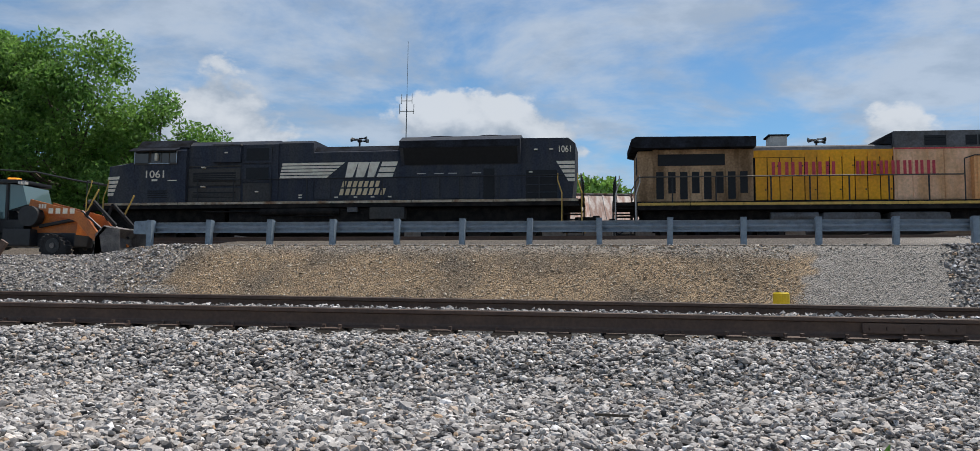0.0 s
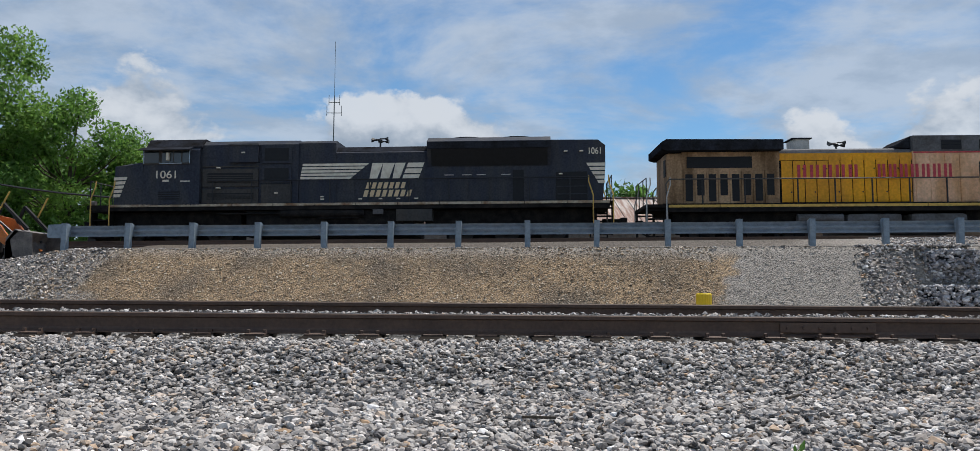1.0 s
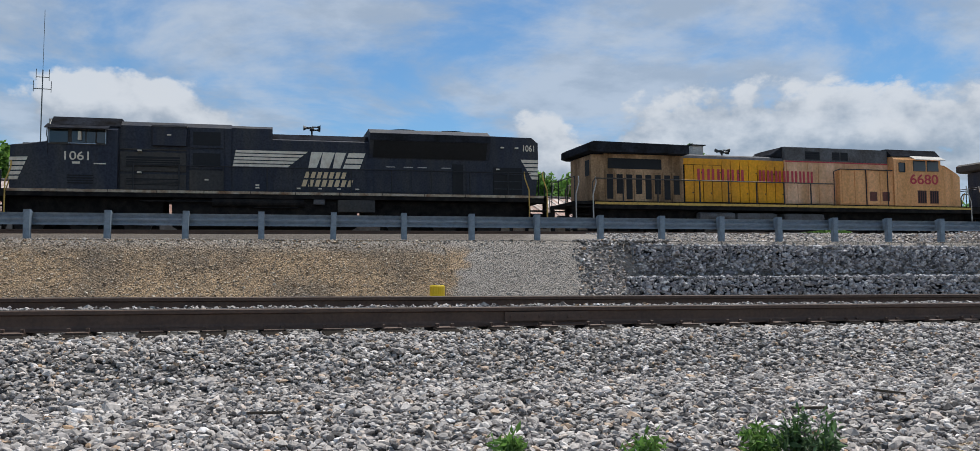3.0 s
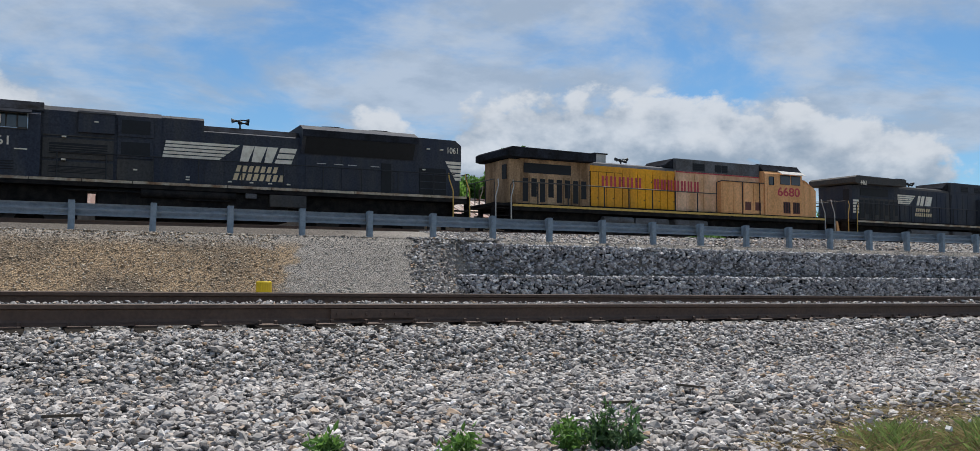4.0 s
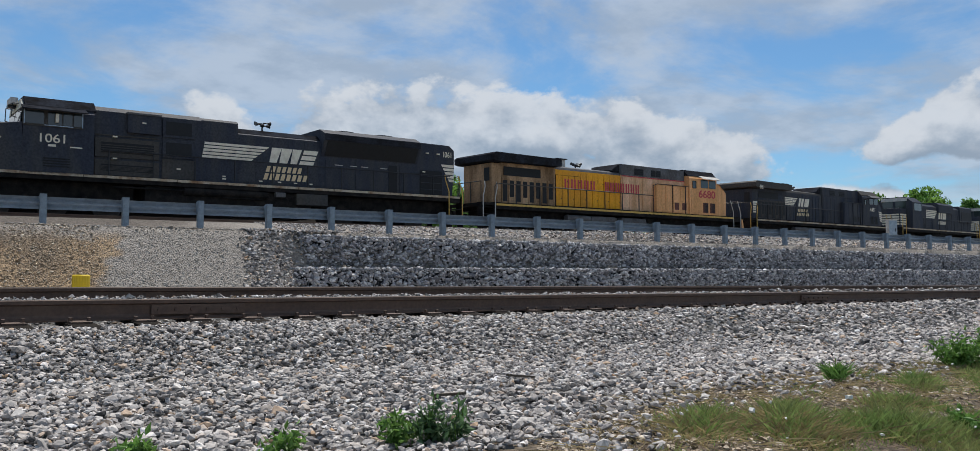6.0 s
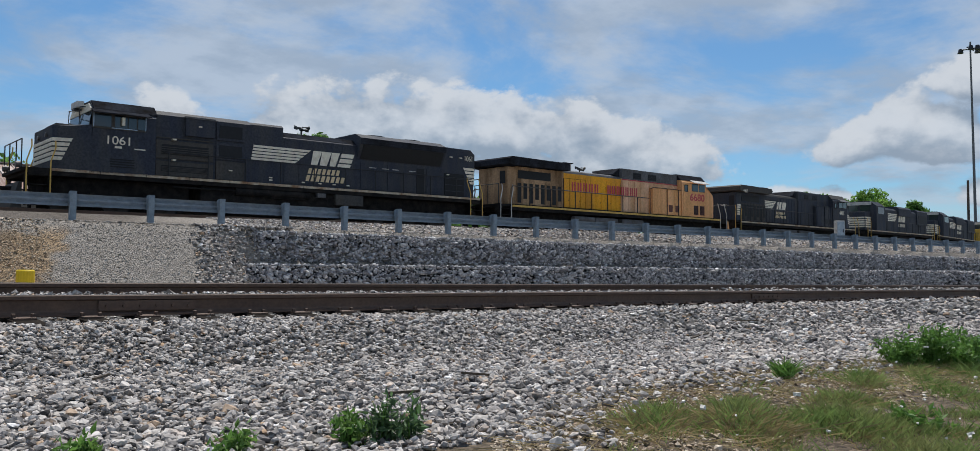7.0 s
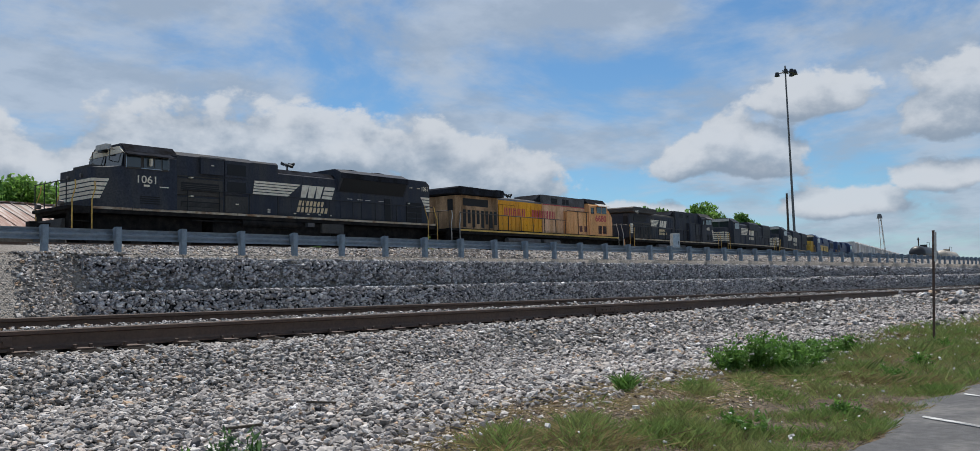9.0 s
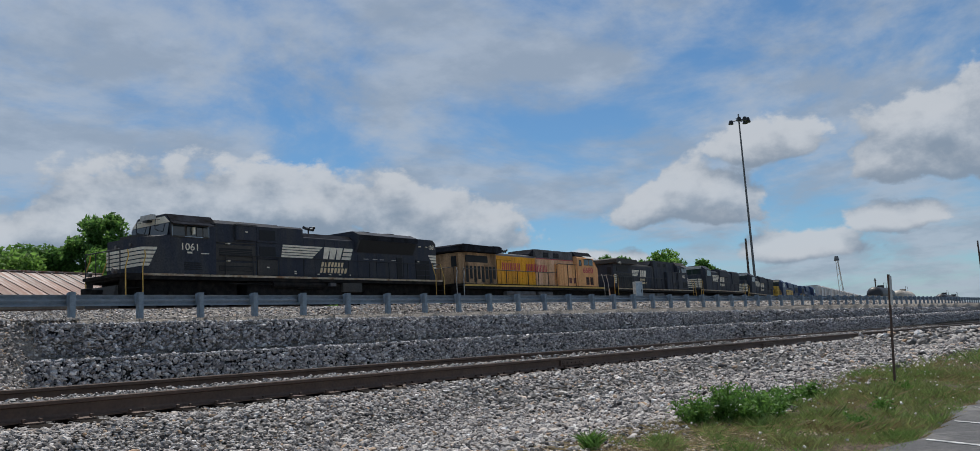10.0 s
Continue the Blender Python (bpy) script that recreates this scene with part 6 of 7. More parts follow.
def backhoe():
    e = empty("backhoe_loader", "orange and black backhoe loader parked beside the track", "backhoe loader", "", pose(-16.25, 27.2, float(ground_z(-16.25, 27.2)) + 0.0))

    def wheel(x, y, r, w):
        bm = bmesh.new()
        tube(bm, [(x, y - w / 2, r), (x, y + w / 2, r)], r, 24)
        k = 18
        for i in range(k):
            a = i * 6.2832 / k
            c, s = math.cos(a), math.sin(a)
            box(bm, x + r * 0.97 * c - 0.05, x + r * 0.97 * c + 0.05, y - w / 2 - 0.01, y + w / 2 + 0.01, r + r * 0.97 * s - 0.05, r + r * 0.97 * s + 0.05)
        o = part("wheel", bm, M_TYRE, e, "treaded rubber tyre")
        part("rim", tube(bmesh.new(), [(x, y - w / 2 - 0.02, r), (x, y - w / 2 + 0.05, r)], r * 0.55, 16), M_MBLACK, o)
        part("hub", tube(bmesh.new(), [(x, y - w / 2 - 0.05, r), (x, y - w / 2, r)], r * 0.2, 10), M_BUCKET, o)
    wheel(0.38, -0.95, 0.42, 0.36)
    wheel(0.38, 0.95, 0.42, 0.36)
    wheel(-2.45, -0.95, 0.68, 0.48)
    wheel(-2.45, 0.95, 0.68, 0.48)
    part("chassis", B((-2.6, 0.75, -0.55, 0.55, 0.42, 0.85), bev=0.04), M_MBLACK, e)
    part("side_tank", B((-1.45, -0.5, -0.95, -0.55, 0.40, 0.95), bev=0.05), M_MBLACK, e)
    part("bonnet", prism(bmesh.new(), [(-0.75, 0.8), (0.75, 0.8), (0.80, 1.25), (0.55, 1.48), (-0.75, 1.75)], "y", -0.48, 0.48), M_ORANGE, e)
    part("bonnet_top", prism(bmesh.new(), [(-0.75, 1.75), (0.55, 1.48), (0.56, 1.53), (-0.75, 1.81)], "y", -0.46, 0.46), M_MBLACK, e)
    part("drum", tube(bmesh.new(), [(-0.62, -0.92, 1.36), (-0.62, -0.55, 1.36)], 0.33, 24), M_MBLACK, e, "round black canister")
    cab = part("cab", B((-3.15, -0.85, -0.75, 0.75, 0.85, 1.25), bev=0.04), M_MBLACK, e)
    for x, y in ((-1.45, -0.72), (-1.45, 0.72), (-2.3, -0.74), (-3.1, -0.72), (-3.1, 0.72)):
        part("cab_post", tube(bmesh.new(), [(x, y, 1.2), (x - 0.02, y, 2.45)], 0.055, 6), M_MBLACK, cab)
    part("cab_roof", B((-3.3, -0.95, -0.85, 0.85, 2.42, 2.54), bev=0.04), M_MBLACK, cab)
    part("beacon", B((-1.45, -1.15, -0.80, -0.5, 2.50, 2.60), bev=0.02), glow_mat("amber_lens", (1.0, 0.35, 0.03), 0.8), cab, "amber beacon")
    for x in (-1.05, -0.75 - 0.15):
        part("work_light", B((x, x + 0.1, -0.86, -0.7, 2.38, 2.47)), M_HANDW, cab)
    gl = glass_mat("machine_glass", (0.10, 0.16, 0.16))
    part("side_glass", B((-2.25, -1.52, -0.73, -0.715, 1.28, 2.38)), gl, cab)
    part("side_glass", B((-3.05, -2.35, -0.73, -0.715, 1.28, 2.38)), gl, cab)
    part("front_glass", prism(bmesh.new(), [(-1.42, 1.55), (-0.80, 1.75), (-0.98, 2.36), (-1.42, 2.40)], "y", -0.70, 0.70), gl, cab)
    for s in (-1, 1):
        y = s * 0.62
        a = part("loader_arm", prism(bmesh.new(), [(-0.75, 1.70), (-0.70, 1.92), (1.05, 1.50), (1.50, 0.95), (1.95, 0.50), (1.80, 0.35), (1.30, 0.75), (0.85, 1.22)], "y", y - 0.07, y + 0.07), M_ORANGE, e, "orange loader arm")
        part("lift_cylinder", tube(bmesh.new(), [(-0.4, y, 1.05), (0.9, y, 1.3)], 0.06, 8), M_MBLACK, a)
        part("tilt_link", tube(bmesh.new(), [(1.10, y, 1.25), (1.35, y, 1.9), (2.15, y, 1.1)], 0.06, 6), M_TYRE, a)
        part("tilt_cylinder", tube(bmesh.new(), [(1.0, y, 1.55), (1.95, y, 0.75)], 0.04, 8), M_MBLACK, a)
    part("guide_rod", tube(bmesh.new(), [(1.2, -0.66, 1.55), (1.55, -0.66, 2.25)], 0.03, 6), M_HANDY, e)
    part("guide_rod", tube(bmesh.new(), [(1.75, 0.66, 1.55), (2.05, 0.66, 2.2)], 0.03, 6), M_HANDY, e)
    blocks(e, M_WHITE, "lettering", "white lettering blocks", -0.1, 0.85, 1.46, 1.63, -0.695, 4, 0.0)
    for o in e.children[-4:]:
        for v in o.data.vertices:
            v.co.z -= 0.2 * (v.co.x + 0.1)
    blocks(e, M_WHITE, "lettering", "small white figures", -0.42, -0.14, 1.62, 1.76, -0.695, 3, 0.0)
    b = part("bucket", prism(bmesh.new(), [(1.55, 0.05), (2.55, 0.02), (2.5, 0.10), (1.95, 0.25), (1.85, 0.75), (2.1, 1.02), (1.98, 1.08), (1.72, 0.8), (1.7, 0.3)], "y", -1.05, 1.05), M_BUCKET, e, "worn steel loader bucket")
    for y in (-1.05, 1.03):
        part("bucket_side", prism(bmesh.new(), [(1.7, 0.08), (2.55, 0.05), (2.5, 0.95), (1.98, 1.04), (1.72, 0.7)], "y", y, y + 0.02), M_BUCKET, b)


backhoe()

# ---------- masts, poles, signs ----------


def light_mast():
    e = empty("light_mast", "tall grey steel floodlight mast", "light mast", "", pose(131.6, 45, 2.0, 0, 0.0, 0))
    part("shaft", tube(bmesh.new(), [(0.9, 0, 0), (0.45, 0, 16), (0, 0, 31.0)], 0.22, 10, 0.11), M_POLE, e)
    part("ring", tube(bmesh.new(), [(-1.2, 0, 31.0), (1.2, 0, 31.0)], 0.1), M_POLE, e)
    part("ring", tube(bmesh.new(), [(0, -1.2, 31.0), (0, 1.2, 31.0)], 0.1), M_POLE, e)
    for x, y in ((-1.3, -0.5), (1.3, -0.5), (-0.8, -1.2), (0.8, -1.2), (0, -1.4), (0, 1.3)):
        part("floodlight", tube(bmesh.new(), [(x, y, 30.55), (x, y, 31.15)], 0.42, 10, 0.25), M_MBLACK, e, "dark floodlight")
    part("finial", tube(bmesh.new(), [(0, 0, 31), (0, 0, 32.0)], 0.12), M_POLE, e)


light_mast()


def plain_pole(x, y, z0, z1, r, m, label, cross=0):
    e = empty("utility_pole", label, "pole", "", pose(x, y, z0))
    part("shaft", tube(bmesh.new(), [(0, 0, 0), (0, 0, z1 - z0)], r, 8, r * 0.7), m, e)
    for i in range(cross):
        part("crossarm", B((-1.1, 1.1, -0.06, 0.06, z1 - z0 - 0.5 - i * 0.8, z1 - z0 - 0.36 - i * 0.8)), M_WOOD, e)
    return e


plain_pole(129.7, 45, 2.0, 14.0, 0.22, M_WOOD, "dark weathered timber pole")
plain_pole(278, 30, 2.5, 21.9, 0.3, M_WOOD, "dark weathered timber pole")
plain_pole(215, 45, 2.5, 10.5, 0.2, M_WOOD, "distant utility pole with a crossarm", 1)


def lattice_tower():
    e = empty("light_tower", "white lattice light tower", "light tower", "", pose(183.6, 45, 2.5))
    for a, b in ((-0.5, -0.5), (0.5, -0.5), (0.0, 0.5)):
        part("tower_leg", tube(bmesh.new(), [(a + 0.9, b, 0), (a * 0.4 - 1.2, b * 0.4, 10.8)], 0.06, 5), M_HANDW, e)
    for i in range(9):
        z = 0.6 + i * 1.15
        f = 1 - 0.6 * z / 10.8
        c = 0.9 - 2.1 * z / 10.8
        part("brace", tube(bmesh.new(), [(c - 0.5 * f, -0.5 * f, z), (c + 0.5 * f, -0.5 * f, z + 0.6), (c, 0.5 * f, z + 0.2)], 0.035, 4), M_HANDW, e)
    part("lamp_head", tube(bmesh.new(), [(-1.2, 0, 10.6), (-1.2, 0, 11.5)], 0.55, 10, 0.35), M_POLE, e)


lattice_tower()


def antenna():
    e = empty("radio_mast", "thin grey radio mast with dipole arms", "radio mast", "", pose(-16.05, 88.0, 1.8))
    part("shaft", tube(bmesh.new(), [(0, 0, 0), (0, 0, 18.2)], 0.055, 6), M_POLE, e)
    part("whip", tube(bmesh.new(), [(0, 0, 18.2), (0, 0, 23.9)], 0.022, 5), M_POLE, e)
    for z, w in ((16.4, 0.75), (17.5, 0.55)):
        part("arm", tube(bmesh.new(), [(-w, 0, z), (w, 0, z)], 0.04, 5), M_POLE, e)
        for s in (-1, 1):
            part("dipole", tube(bmesh.new(), [(s * w, 0, z - 0.3), (s * w, 0, z + 0.75)], 0.03, 5), M_POLE, e)


antenna()


def cable(pts, r, label):
    bm = bmesh.new()
    out = []
    for (a, b) in zip(pts[:-1], pts[1:]):
        a, b = Vector(a), Vector(b)
        for i in range(9):
            t = i / 8
            p = a.lerp(b, t)
            p.z -= 0.6 * 4 * t * (1 - t)
            out.append(p)
    tube(bm, out, r, 4)
    o = part("overhead_cable", bm, M_MBLACK)
    tagged(o, label, "cable")


cable([(-62, 45, 9.9), (-28.6, 45, 5.9), (-12, 45, 4.8)], 0.05, "sagging black overhead cable behind the yard")


def marker_sign():
    e = empty("marker_post", "rusty steel marker post with a white plate seen on edge", "marker post", "", pose(13.9, 2.91, float(ground_z(13.9, 2.91)) - 0.02, 2.5, 1.0, -3))
    part("post", B((-0.014, 0.014, -0.018, -0.012, 0, 1.59), (-0.014, -0.008, -0.014, 0.012, 0, 1.59), (0.008, 0.014, -0.014, 0.012, 0, 1.59)), M_RAIL, e, "rusty channel post")
    part("plate", B((-0.05, 0.05, -0.032, -0.022, 1.14, 1.57), bev=0.003), M_HANDW, e, "white painted plate")


marker_sign()


def cabinet():
    z = float(ground_z(48.8, 24.0))
    e = empty("equipment_cabinet", "pale grey steel trackside cabinet", "cabinet", "", pose(48.8, 24.0, z - 0.05, 0, 0, -40))
    part("cabinet_body", B((-0.24, 0.24, -0.2, 0.2, 0, 1.25), bev=0.02), M_HANDW, e)
    part("cabinet_door", B((-0.21, 0.21, -0.225, -0.20, 0.08, 1.18), bev=0.01), M_GALV, e)
    part("door_handle", B((0.12, 0.15, -0.25, -0.22, 0.55, 0.75)), M_MBLACK, e.children[-1])


cabinet()


def sign_back():
    e = empty("sign_board", "blank grey-blue metal sign board on a post", "sign", "", pose(-13.4, 40.0, 1.6))
    part("board", B((-0.38, 0.38, -0.02, 0.02, 2.55, 3.45), bev=0.01), M_GALV, e)
    part("post", tube(bmesh.new(), [(0, 0.05, 0), (0, 0.05, 3.3)], 0.04), M_POLE, e)


sign_back()


def yellow_marker():
    z = float(ground_z(4.84, 19.6))
    e = empty("plastic_marker", "bright yellow plastic marker with a rounded cap", "marker", "", pose(4.84, 19.6, z - 0.02))
    h = 0.0 - z
    part("tube", tube(bmesh.new(), [(0, 0, 0), (0, 0, h - 0.10)], 0.155, 20), M_YPLAS, e, smooth=False)
    bm = bmesh.new()
    tube(bm, [(0, 0, h - 0.30), (0, 0, h - 0.03)], 0.175, 20)
    tube(bm, [(0, 0, h - 0.03), (0, 0, h + 0.0)], 0.175, 20, 0.15)
    part("cap", bm, M_YPLAS, e)


yellow_marker()


def rusty_beam():
    e = tagged(part("steel_beam", B((-0.09, 0.09, -0.05, 0.05, -0.3, 1.5), bev=0.01), M_RAIL), "rust-brown steel beam leaning out of the stone heap", "steel beam")
    e.matrix_basis = pose(-14.95, 21.2, -0.3, 0, 32, 0)


rusty_beam()


def tank_car(x, y, z, hd, m, label):
    e = empty("tank_car", label, "tank car", "tank cars in the yard", pose(x, y, z, 0, 0, hd))
    bm = bmesh.new()
    rs = [(-6.9, 0.5), (-6.7, 1.0), (-6.3, 1.35), (-5.8, 1.47), (5.8, 1.47), (6.3, 1.35), (6.7, 1.0), (6.9, 0.5)]
    prev = None
    for xx, r in rs:
        ring = [bm.verts.new((xx, r * math.cos(a * math.pi / 12), 2.65 + r * math.sin(a * math.pi / 12))) for a in range(24)]
        if prev:
            for i in range(24):
                bm.faces.new((prev[i], ring[i], ring[(i + 1) % 24], prev[(i + 1) % 24]))
        else:
            bm.faces.new(ring)
        prev = ring
    bm.faces.new(prev[::-1])
    part("tank", bm, m, e, smooth=True)
    part("dome", tube(bmesh.new(), [(0, 0, 4.0), (0, 0, 4.5)], 0.6, 14), m, e)
    part("platform_rail", tube(bmesh.new(), [(-1.2, -0.8, 4.0), (-1.2, -0.8, 4.9), (1.2, -0.8, 4.9), (1.2, -0.8, 4.0)], 0.035), M_MBLACK, e)
    part("underframe", B((-7.4, 7.4, -0.6, 0.6, 0.95, 1.3)), M_UNDER, e)
    truck(e, -5.4, False, (-0.85, 0.85))
    truck(e, 5.4, False, (-0.85, 0.85))


for _x, _y, _m, _l in ((176, 36.0, M_TANKB, "black tank car standing in the yard"), (200, 36.6, M_TANKW, "cream tank car standing in the yard"), (240, 34.6, M_TANKB, "black tank car standing in the yard"), (258, 35.0, M_TANKB, "black tank car standing in the yard")):
    tank_car(_x, _y, float(ground_z(_x, _y)), 1, _m, _l)

# ---------- car park, grass and weeds ----------


def car_park():
    rng = random.Random(5)
    xs = [-60 + i * 0.5 for i in range(300)]
    top = [(x, 1.80 + 0.08 * math.sin(x * 1.9) + 0.06 * math.sin(x * 5.1) + rng.uniform(-0.03, 0.03)) for x in xs]
    bm = bmesh.new()
    prev = None
    for x, y in top:
        z = -0.915
        v = (bm.verts.new((x, -14, z)), bm.verts.new((x, 0.4, z)), bm.verts.new((x, y - 0.05, z)), bm.verts.new((x, y, z - 0.05)))
        if prev:
            for i in range(3):
                bm.faces.new((prev[i], v[i], v[i + 1], prev[i + 1]))
        prev = v
    o = part("car_park", bm, M_ASPH)
    tagged(o, "worn grey asphalt car park with faded lines", "car park", kind="structure")
    for i in range(9):
        bm = bmesh.new()
        a, w = 6.90 + i * 1.53, 0.08
        prism(bm, [(a, 1.62), (a + w, 1.62), (a + w - 3.45, -3.4), (a - 3.45, -3.4)], "z", -0.912, -0.908)
        o = part("parking_line", bm, M_LINE)
        tagged(o, "worn white painted parking line on asphalt", "parking line", "parking lines")


car_park()


def blades(name, P, h, w, material, seed, bend=0.5):
    rng = np.random.default_rng(seed)
    n = len(P)
    a = rng.uniform(0, 2 * np.pi, n)
    h = np.asarray(h) * rng.uniform(0.5, 1.4, n)
    d = np.stack([np.cos(a), np.sin(a), np.zeros(n)], 1)
    lean = rng.normal(0, bend, (n, 2)) * h[:, None]
    up = np.stack([lean[:, 0], lean[:, 1], h], 1)
    ww = w * rng.uniform(0.6, 1.4, n)[:, None]
    V = np.stack([P - d * ww, P + d * ww, P + up * 0.55 + d * ww * 0.7 - [0, 0, 0], P + up * np.array([1.3, 1.3, 1.0])], 1)
    F = np.arange(4)[None] + (np.arange(n) * 4)[:, None]
    return raw_mesh(name, V.reshape(-1, 3), F, material)


def build_grass():
    rng = np.random.default_rng(41)
    G, D, GH, DH = [], [], [], []
    for n, x0, x1, h in ((190000, 2.4, 9.0, 0.048), (90000, 9.0, 18.0, 0.065), (26000, 18.0, 45.0, 0.11)):
        x = x0 + (x1 - x0) * rng.random(n)
        bare = 0.62 * (1 - smooth(6.6, 8.0, x))      # trodden soil before the grass begins
        far = grass_edge(x) - bare * (0.45 + 0.55 * np.sin(x * 2.3 + 0.6) ** 2)
        y = 1.70 + (far + 0.12 - 1.70) * rng.random(n)
        tuft = np.sin(x * 5.1 + 2.0 * np.sin(y * 3.0)) * np.sin(y * 6.3 + 1.3 * np.sin(x * 2.2)) + 0.5 * np.sin(x * 1.7 + y * 2.4) + 0.35 * rng.normal(size=n)
        front = (far - y) / 0.5
        ok = (tuft > 0.05 - 0.9 * smooth(5.5, 9.0, x)) & (rng.random(n) < 0.62) & (rng.random(n) < np.clip(0.2 + front, 0.08, 1))
        x, y, tuft = x[ok], y[ok], tuft[ok]
        P = np.stack([x, y, ground_z(x, y) - 0.01], 1)
        H = h * (0.7 + 0.9 * np.clip(tuft, 0, 1.6))
        dry = rng.random(len(x)) < 0.20 + 0.45 * (np.sin(x * 1.9 + 0.5) * np.sin(y * 3.7 + x) > 0.35)
        G.append(P[~dry])
        GH.append(H[~dry])
        D.append(P[dry])
        DH.append(H[dry] * 0.7)
    o = blades("grass", np.concatenate(G), np.concatenate(GH), 0.0021, M_GRASS, 42, 0.38)
    tagged(o, "rough green verge grass with clover", "grass", kind="stuff")
    o = blades("dry_grass", np.concatenate(D), np.concatenate(DH), 0.0020, M_STRAW, 44, 1.0)
    tagged(o, "dry straw-coloured grass among the green", "grass", kind="stuff")
    # crumbs of stone, bark and dead stalks on the bare soil
    n = 9000
    x = rng.uniform(2.3, 9.0, n)
    y = grass_edge(x) + 0.2 - 1.5 * rng.random(n) ** 1.5
    o = stones("soil_crumbs", np.stack([x, y, ground_z(x, y) + 0.004], 1), 0.024 * rng.uniform(0.5, 1.6, n), M_STONET, 45, fine=False)
    tagged(o, "brown crumbs of soil and stone beside the ballast", "gravel", kind="stuff")
    n = 2600
    x = rng.uniform(2.3, 8.5, n)
    y = grass_edge(x) + 0.1 - 1.3 * rng.random(n)
    o = blades("dead_stalks", np.stack([x, y, ground_z(x, y) + 0.008], 1), np.full(n, 0.03), 0.003, M_STRAW, 46, 3.0)
    tagged(o, "dead straw stalks lying on bare soil", "straw", kind="stuff")
    # flowers
    n = 170
    x = rng.uniform(3.4, 20, n)
    y = 1.7 + (grass_edge(x) - 1.8) * rng.random(n)
    z = ground_z(x, y) + rng.uniform(0.07, 0.14, n)
    o = stones("clover_heads", np.stack([x, y, z], 1), 0.024, M_FLOWER, 43, flat=0.8)
    tagged(o, "scattered white clover flower heads", "flowers", kind="stuff")


build_grass()


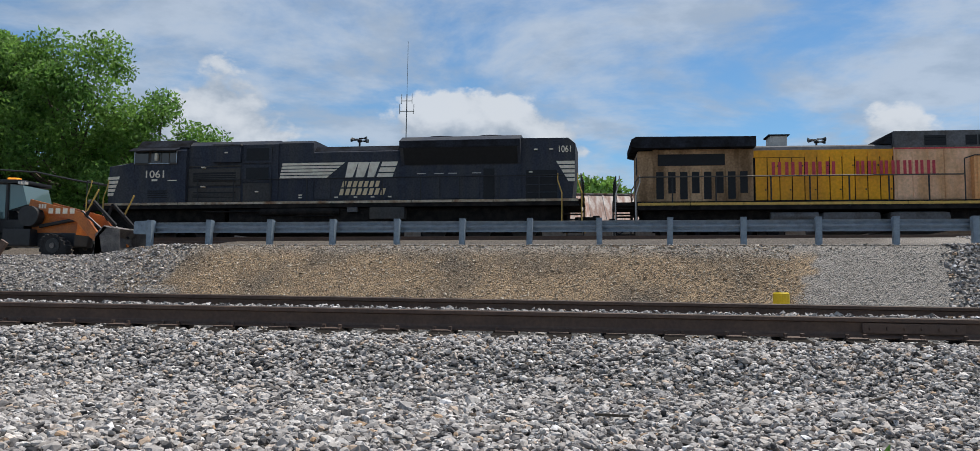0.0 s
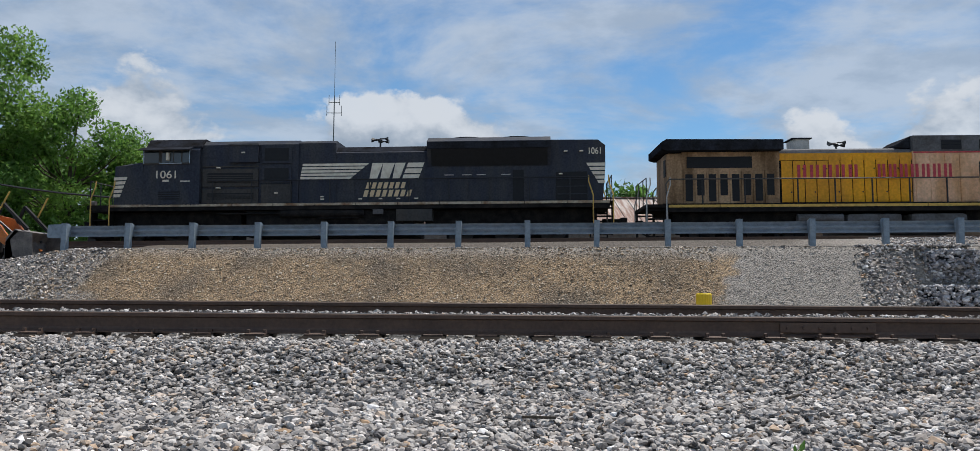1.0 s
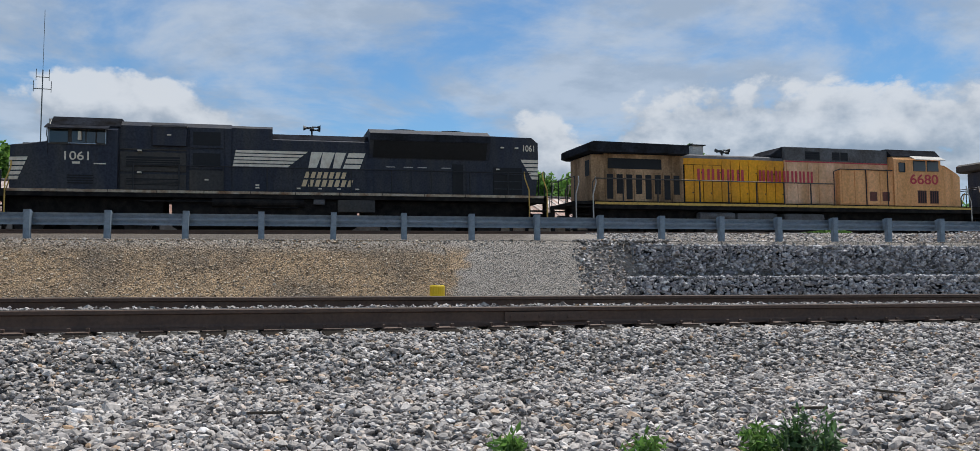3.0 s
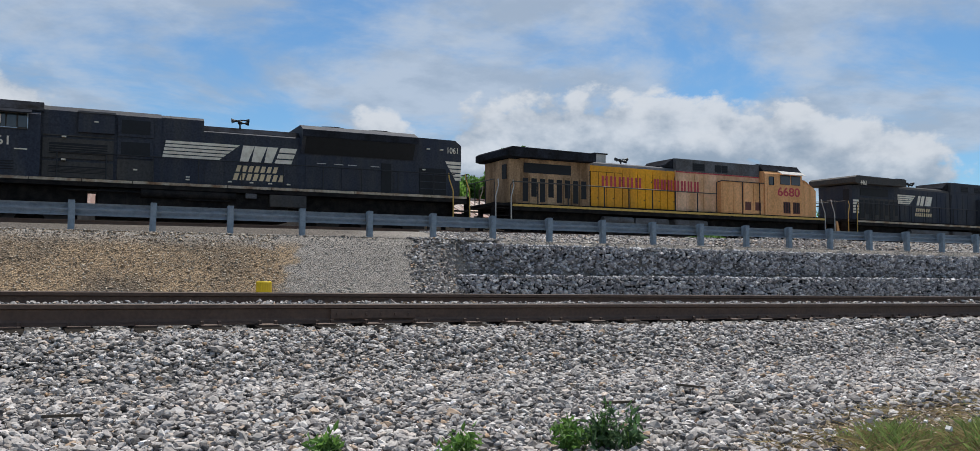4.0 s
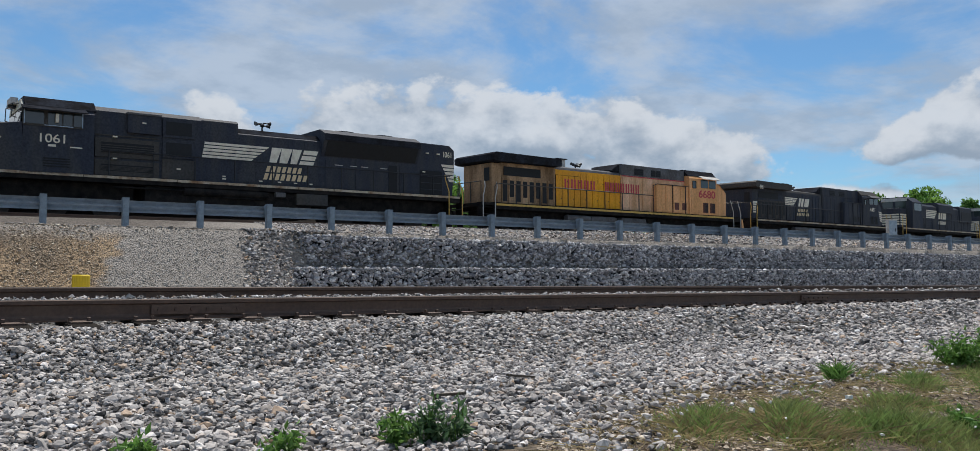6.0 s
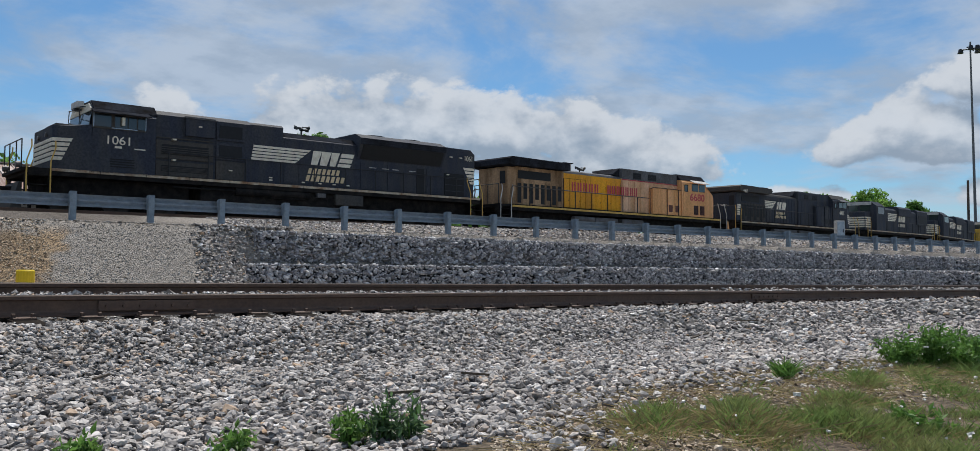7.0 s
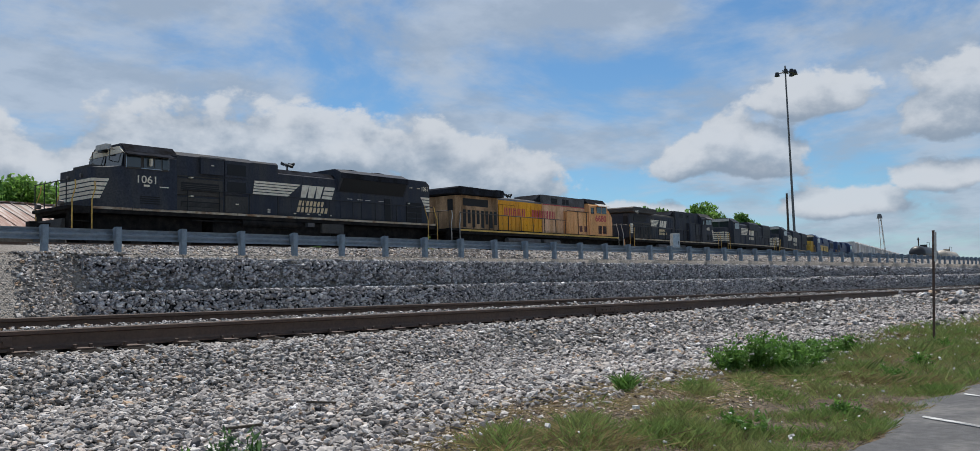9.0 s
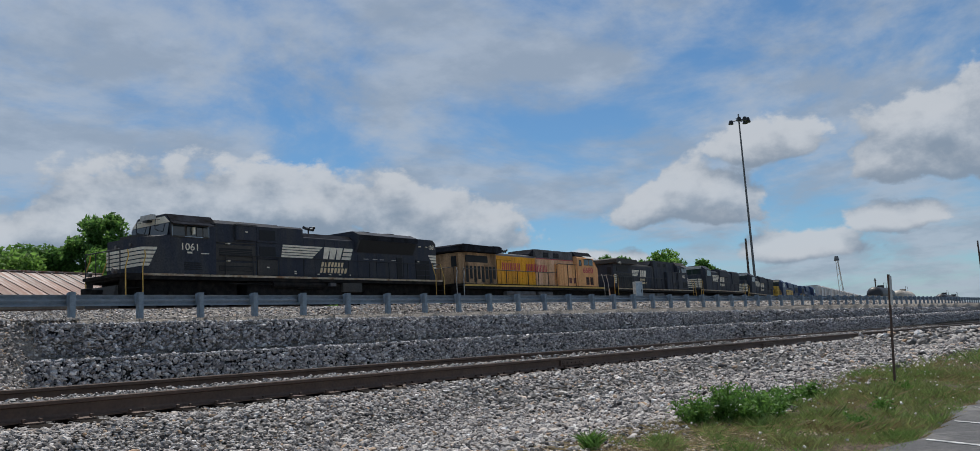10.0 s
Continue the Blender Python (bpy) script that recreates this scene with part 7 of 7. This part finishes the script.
def weed(x, y, h, r, n, seed, label, flowers=0, blade=False):
    rng = np.random.default_rng(seed)
    n = n if blade else int(n * 1.7)
    z = float(ground_z(x, y))
    e = empty("weed", label, "weed", "weeds on the ballast", pose(x, y, z))
    ns = max(5, n // 28)
    bm = bmesh.new()
    tips = []
    for i in range(ns):
        a, f = rng.uniform(0, 6.283), rng.uniform(0.2, 1.0)
        tip = (r * f * math.cos(a), r * f * math.sin(a), h * rng.uniform(0.55, 1.0) * (1.15 - 0.45 * f))
        tube(bm, [(0.25 * tip[0], 0.25 * tip[1], 0), (0.7 * tip[0], 0.7 * tip[1], tip[2] * 0.6), tip], 0.004, 4)
        tips.append(tip)
    tagged(part("stem_growth", bm, M_WEED, e), "thin green stems", kind="stuff")
    t = np.array(tips)[rng.integers(0, ns, n)]
    f = rng.uniform(0.25, 1.0, n)[:, None]
    P = t * f + rng.normal(0, 0.025, (n, 3))
    P[:, 2] = np.abs(P[:, 2])
    if blade:
        o = blades("leaves", P * np.array([0.75, 0.75, 0.45]), np.full(n, h * 0.45), 0.006, M_WEED, seed, 0.5)
    else:
        base = np.array([(-0.1, 0, 0), (0.35, -0.22, 0.05), (1, 0, -0.08), (0.35, 0.22, 0.05)])
        s = rng.uniform(0.025, 0.065, n)
        R = rand_rot(rng, n)
        V = np.einsum("nij,kj->nki", R, base) * s[:, None, None] + P[:, None, :]
        o = raw_mesh("leaves", V.reshape(-1, 3), np.arange(4)[None] + (np.arange(n) * 4)[:, None], M_WEEDD if seed in (72, 79) else M_WEED)
    o.parent = e
    tagged(o, "small green leaves", kind="stuff")
    if flowers:
        Q = np.array(tips)[rng.integers(0, ns, flowers)] + rng.normal(0, 0.03, (flowers, 3)) + [0, 0, 0.02]
        o = stones("flower_heads", Q, 0.021, M_FLOWER, seed)
        o.parent = e
        tagged(o, "small white flower heads", kind="stuff")
    return e


weed(2.46, 3.72, 0.17, 0.11, 150, 71, "leafy green weed growing through ballast")
weed(2.58, 3.66, 0.25, 0.12, 150, 72, "dark green flowering weed growing through ballast", 8)
weed(2.70, 3.58, 0.19, 0.12, 90, 79, "pale green wispy weed growing through ballast")
weed(1.36, 4.12, 0.10, 0.11, 110, 73, "small green weed growing through ballast")
weed(1.90, 3.86, 0.12, 0.12, 110, 74, "small green weed growing through ballast")
weed(5.95, 3.46, 0.17, 0.12, 170, 75, "bright green leafy weed at the verge", 0, True)
for _i, (wx, wy, wh) in enumerate([(7.75, 3.40, 0.32), (8.0, 3.22, 0.37), (8.35, 3.25, 0.35), (8.75, 3.2, 0.36), (9.15, 3.2, 0.28), (8.1, 2.95, 0.28), (8.6, 2.95, 0.26), (9.9, 3.3, 0.28), (11.4, 3.4, 0.24)]):
    weed(wx, wy, wh, 0.26, 420, 80 + _i, "bushy clover clump with white flower heads", 14 if _i < 7 else 4)
for _i, (wx, wy) in enumerate([(5.4, 2.3), (9.0, 2.3), (10.5, 2.4), (6.6, 2.05), (12.8, 2.6)]):
    weed(wx, wy, 0.11, 0.2, 130, 95 + _i, "low green weed in the verge grass", 2)


def litter():
    rng = random.Random(8)
    for i, (x, y, L, a) in enumerate([(4.3, 4.95, 0.30, 8), (0.3, 5.2, 0.2, 15), (2.1, 6.2, 0.18, 40), (9.2, 6.4, 0.5, 10), (11.0, 6.9, 0.45, -30), (3.4, 4.6, 0.22, -12)]):
        o = part("wood_scrap", B((-L / 2, L / 2, -0.012, 0.012, -0.008, 0.008), bev=0.004), M_BARK)
        tagged(o, "splinter of dark tie wood on the ballast", "wood scrap", "wood scraps")
        o.matrix_basis = pose(x, y, float(ground_z(x, y)) + 0.055, rng.uniform(-8, 8), rng.uniform(-8, 8), a)


litter()

motions()
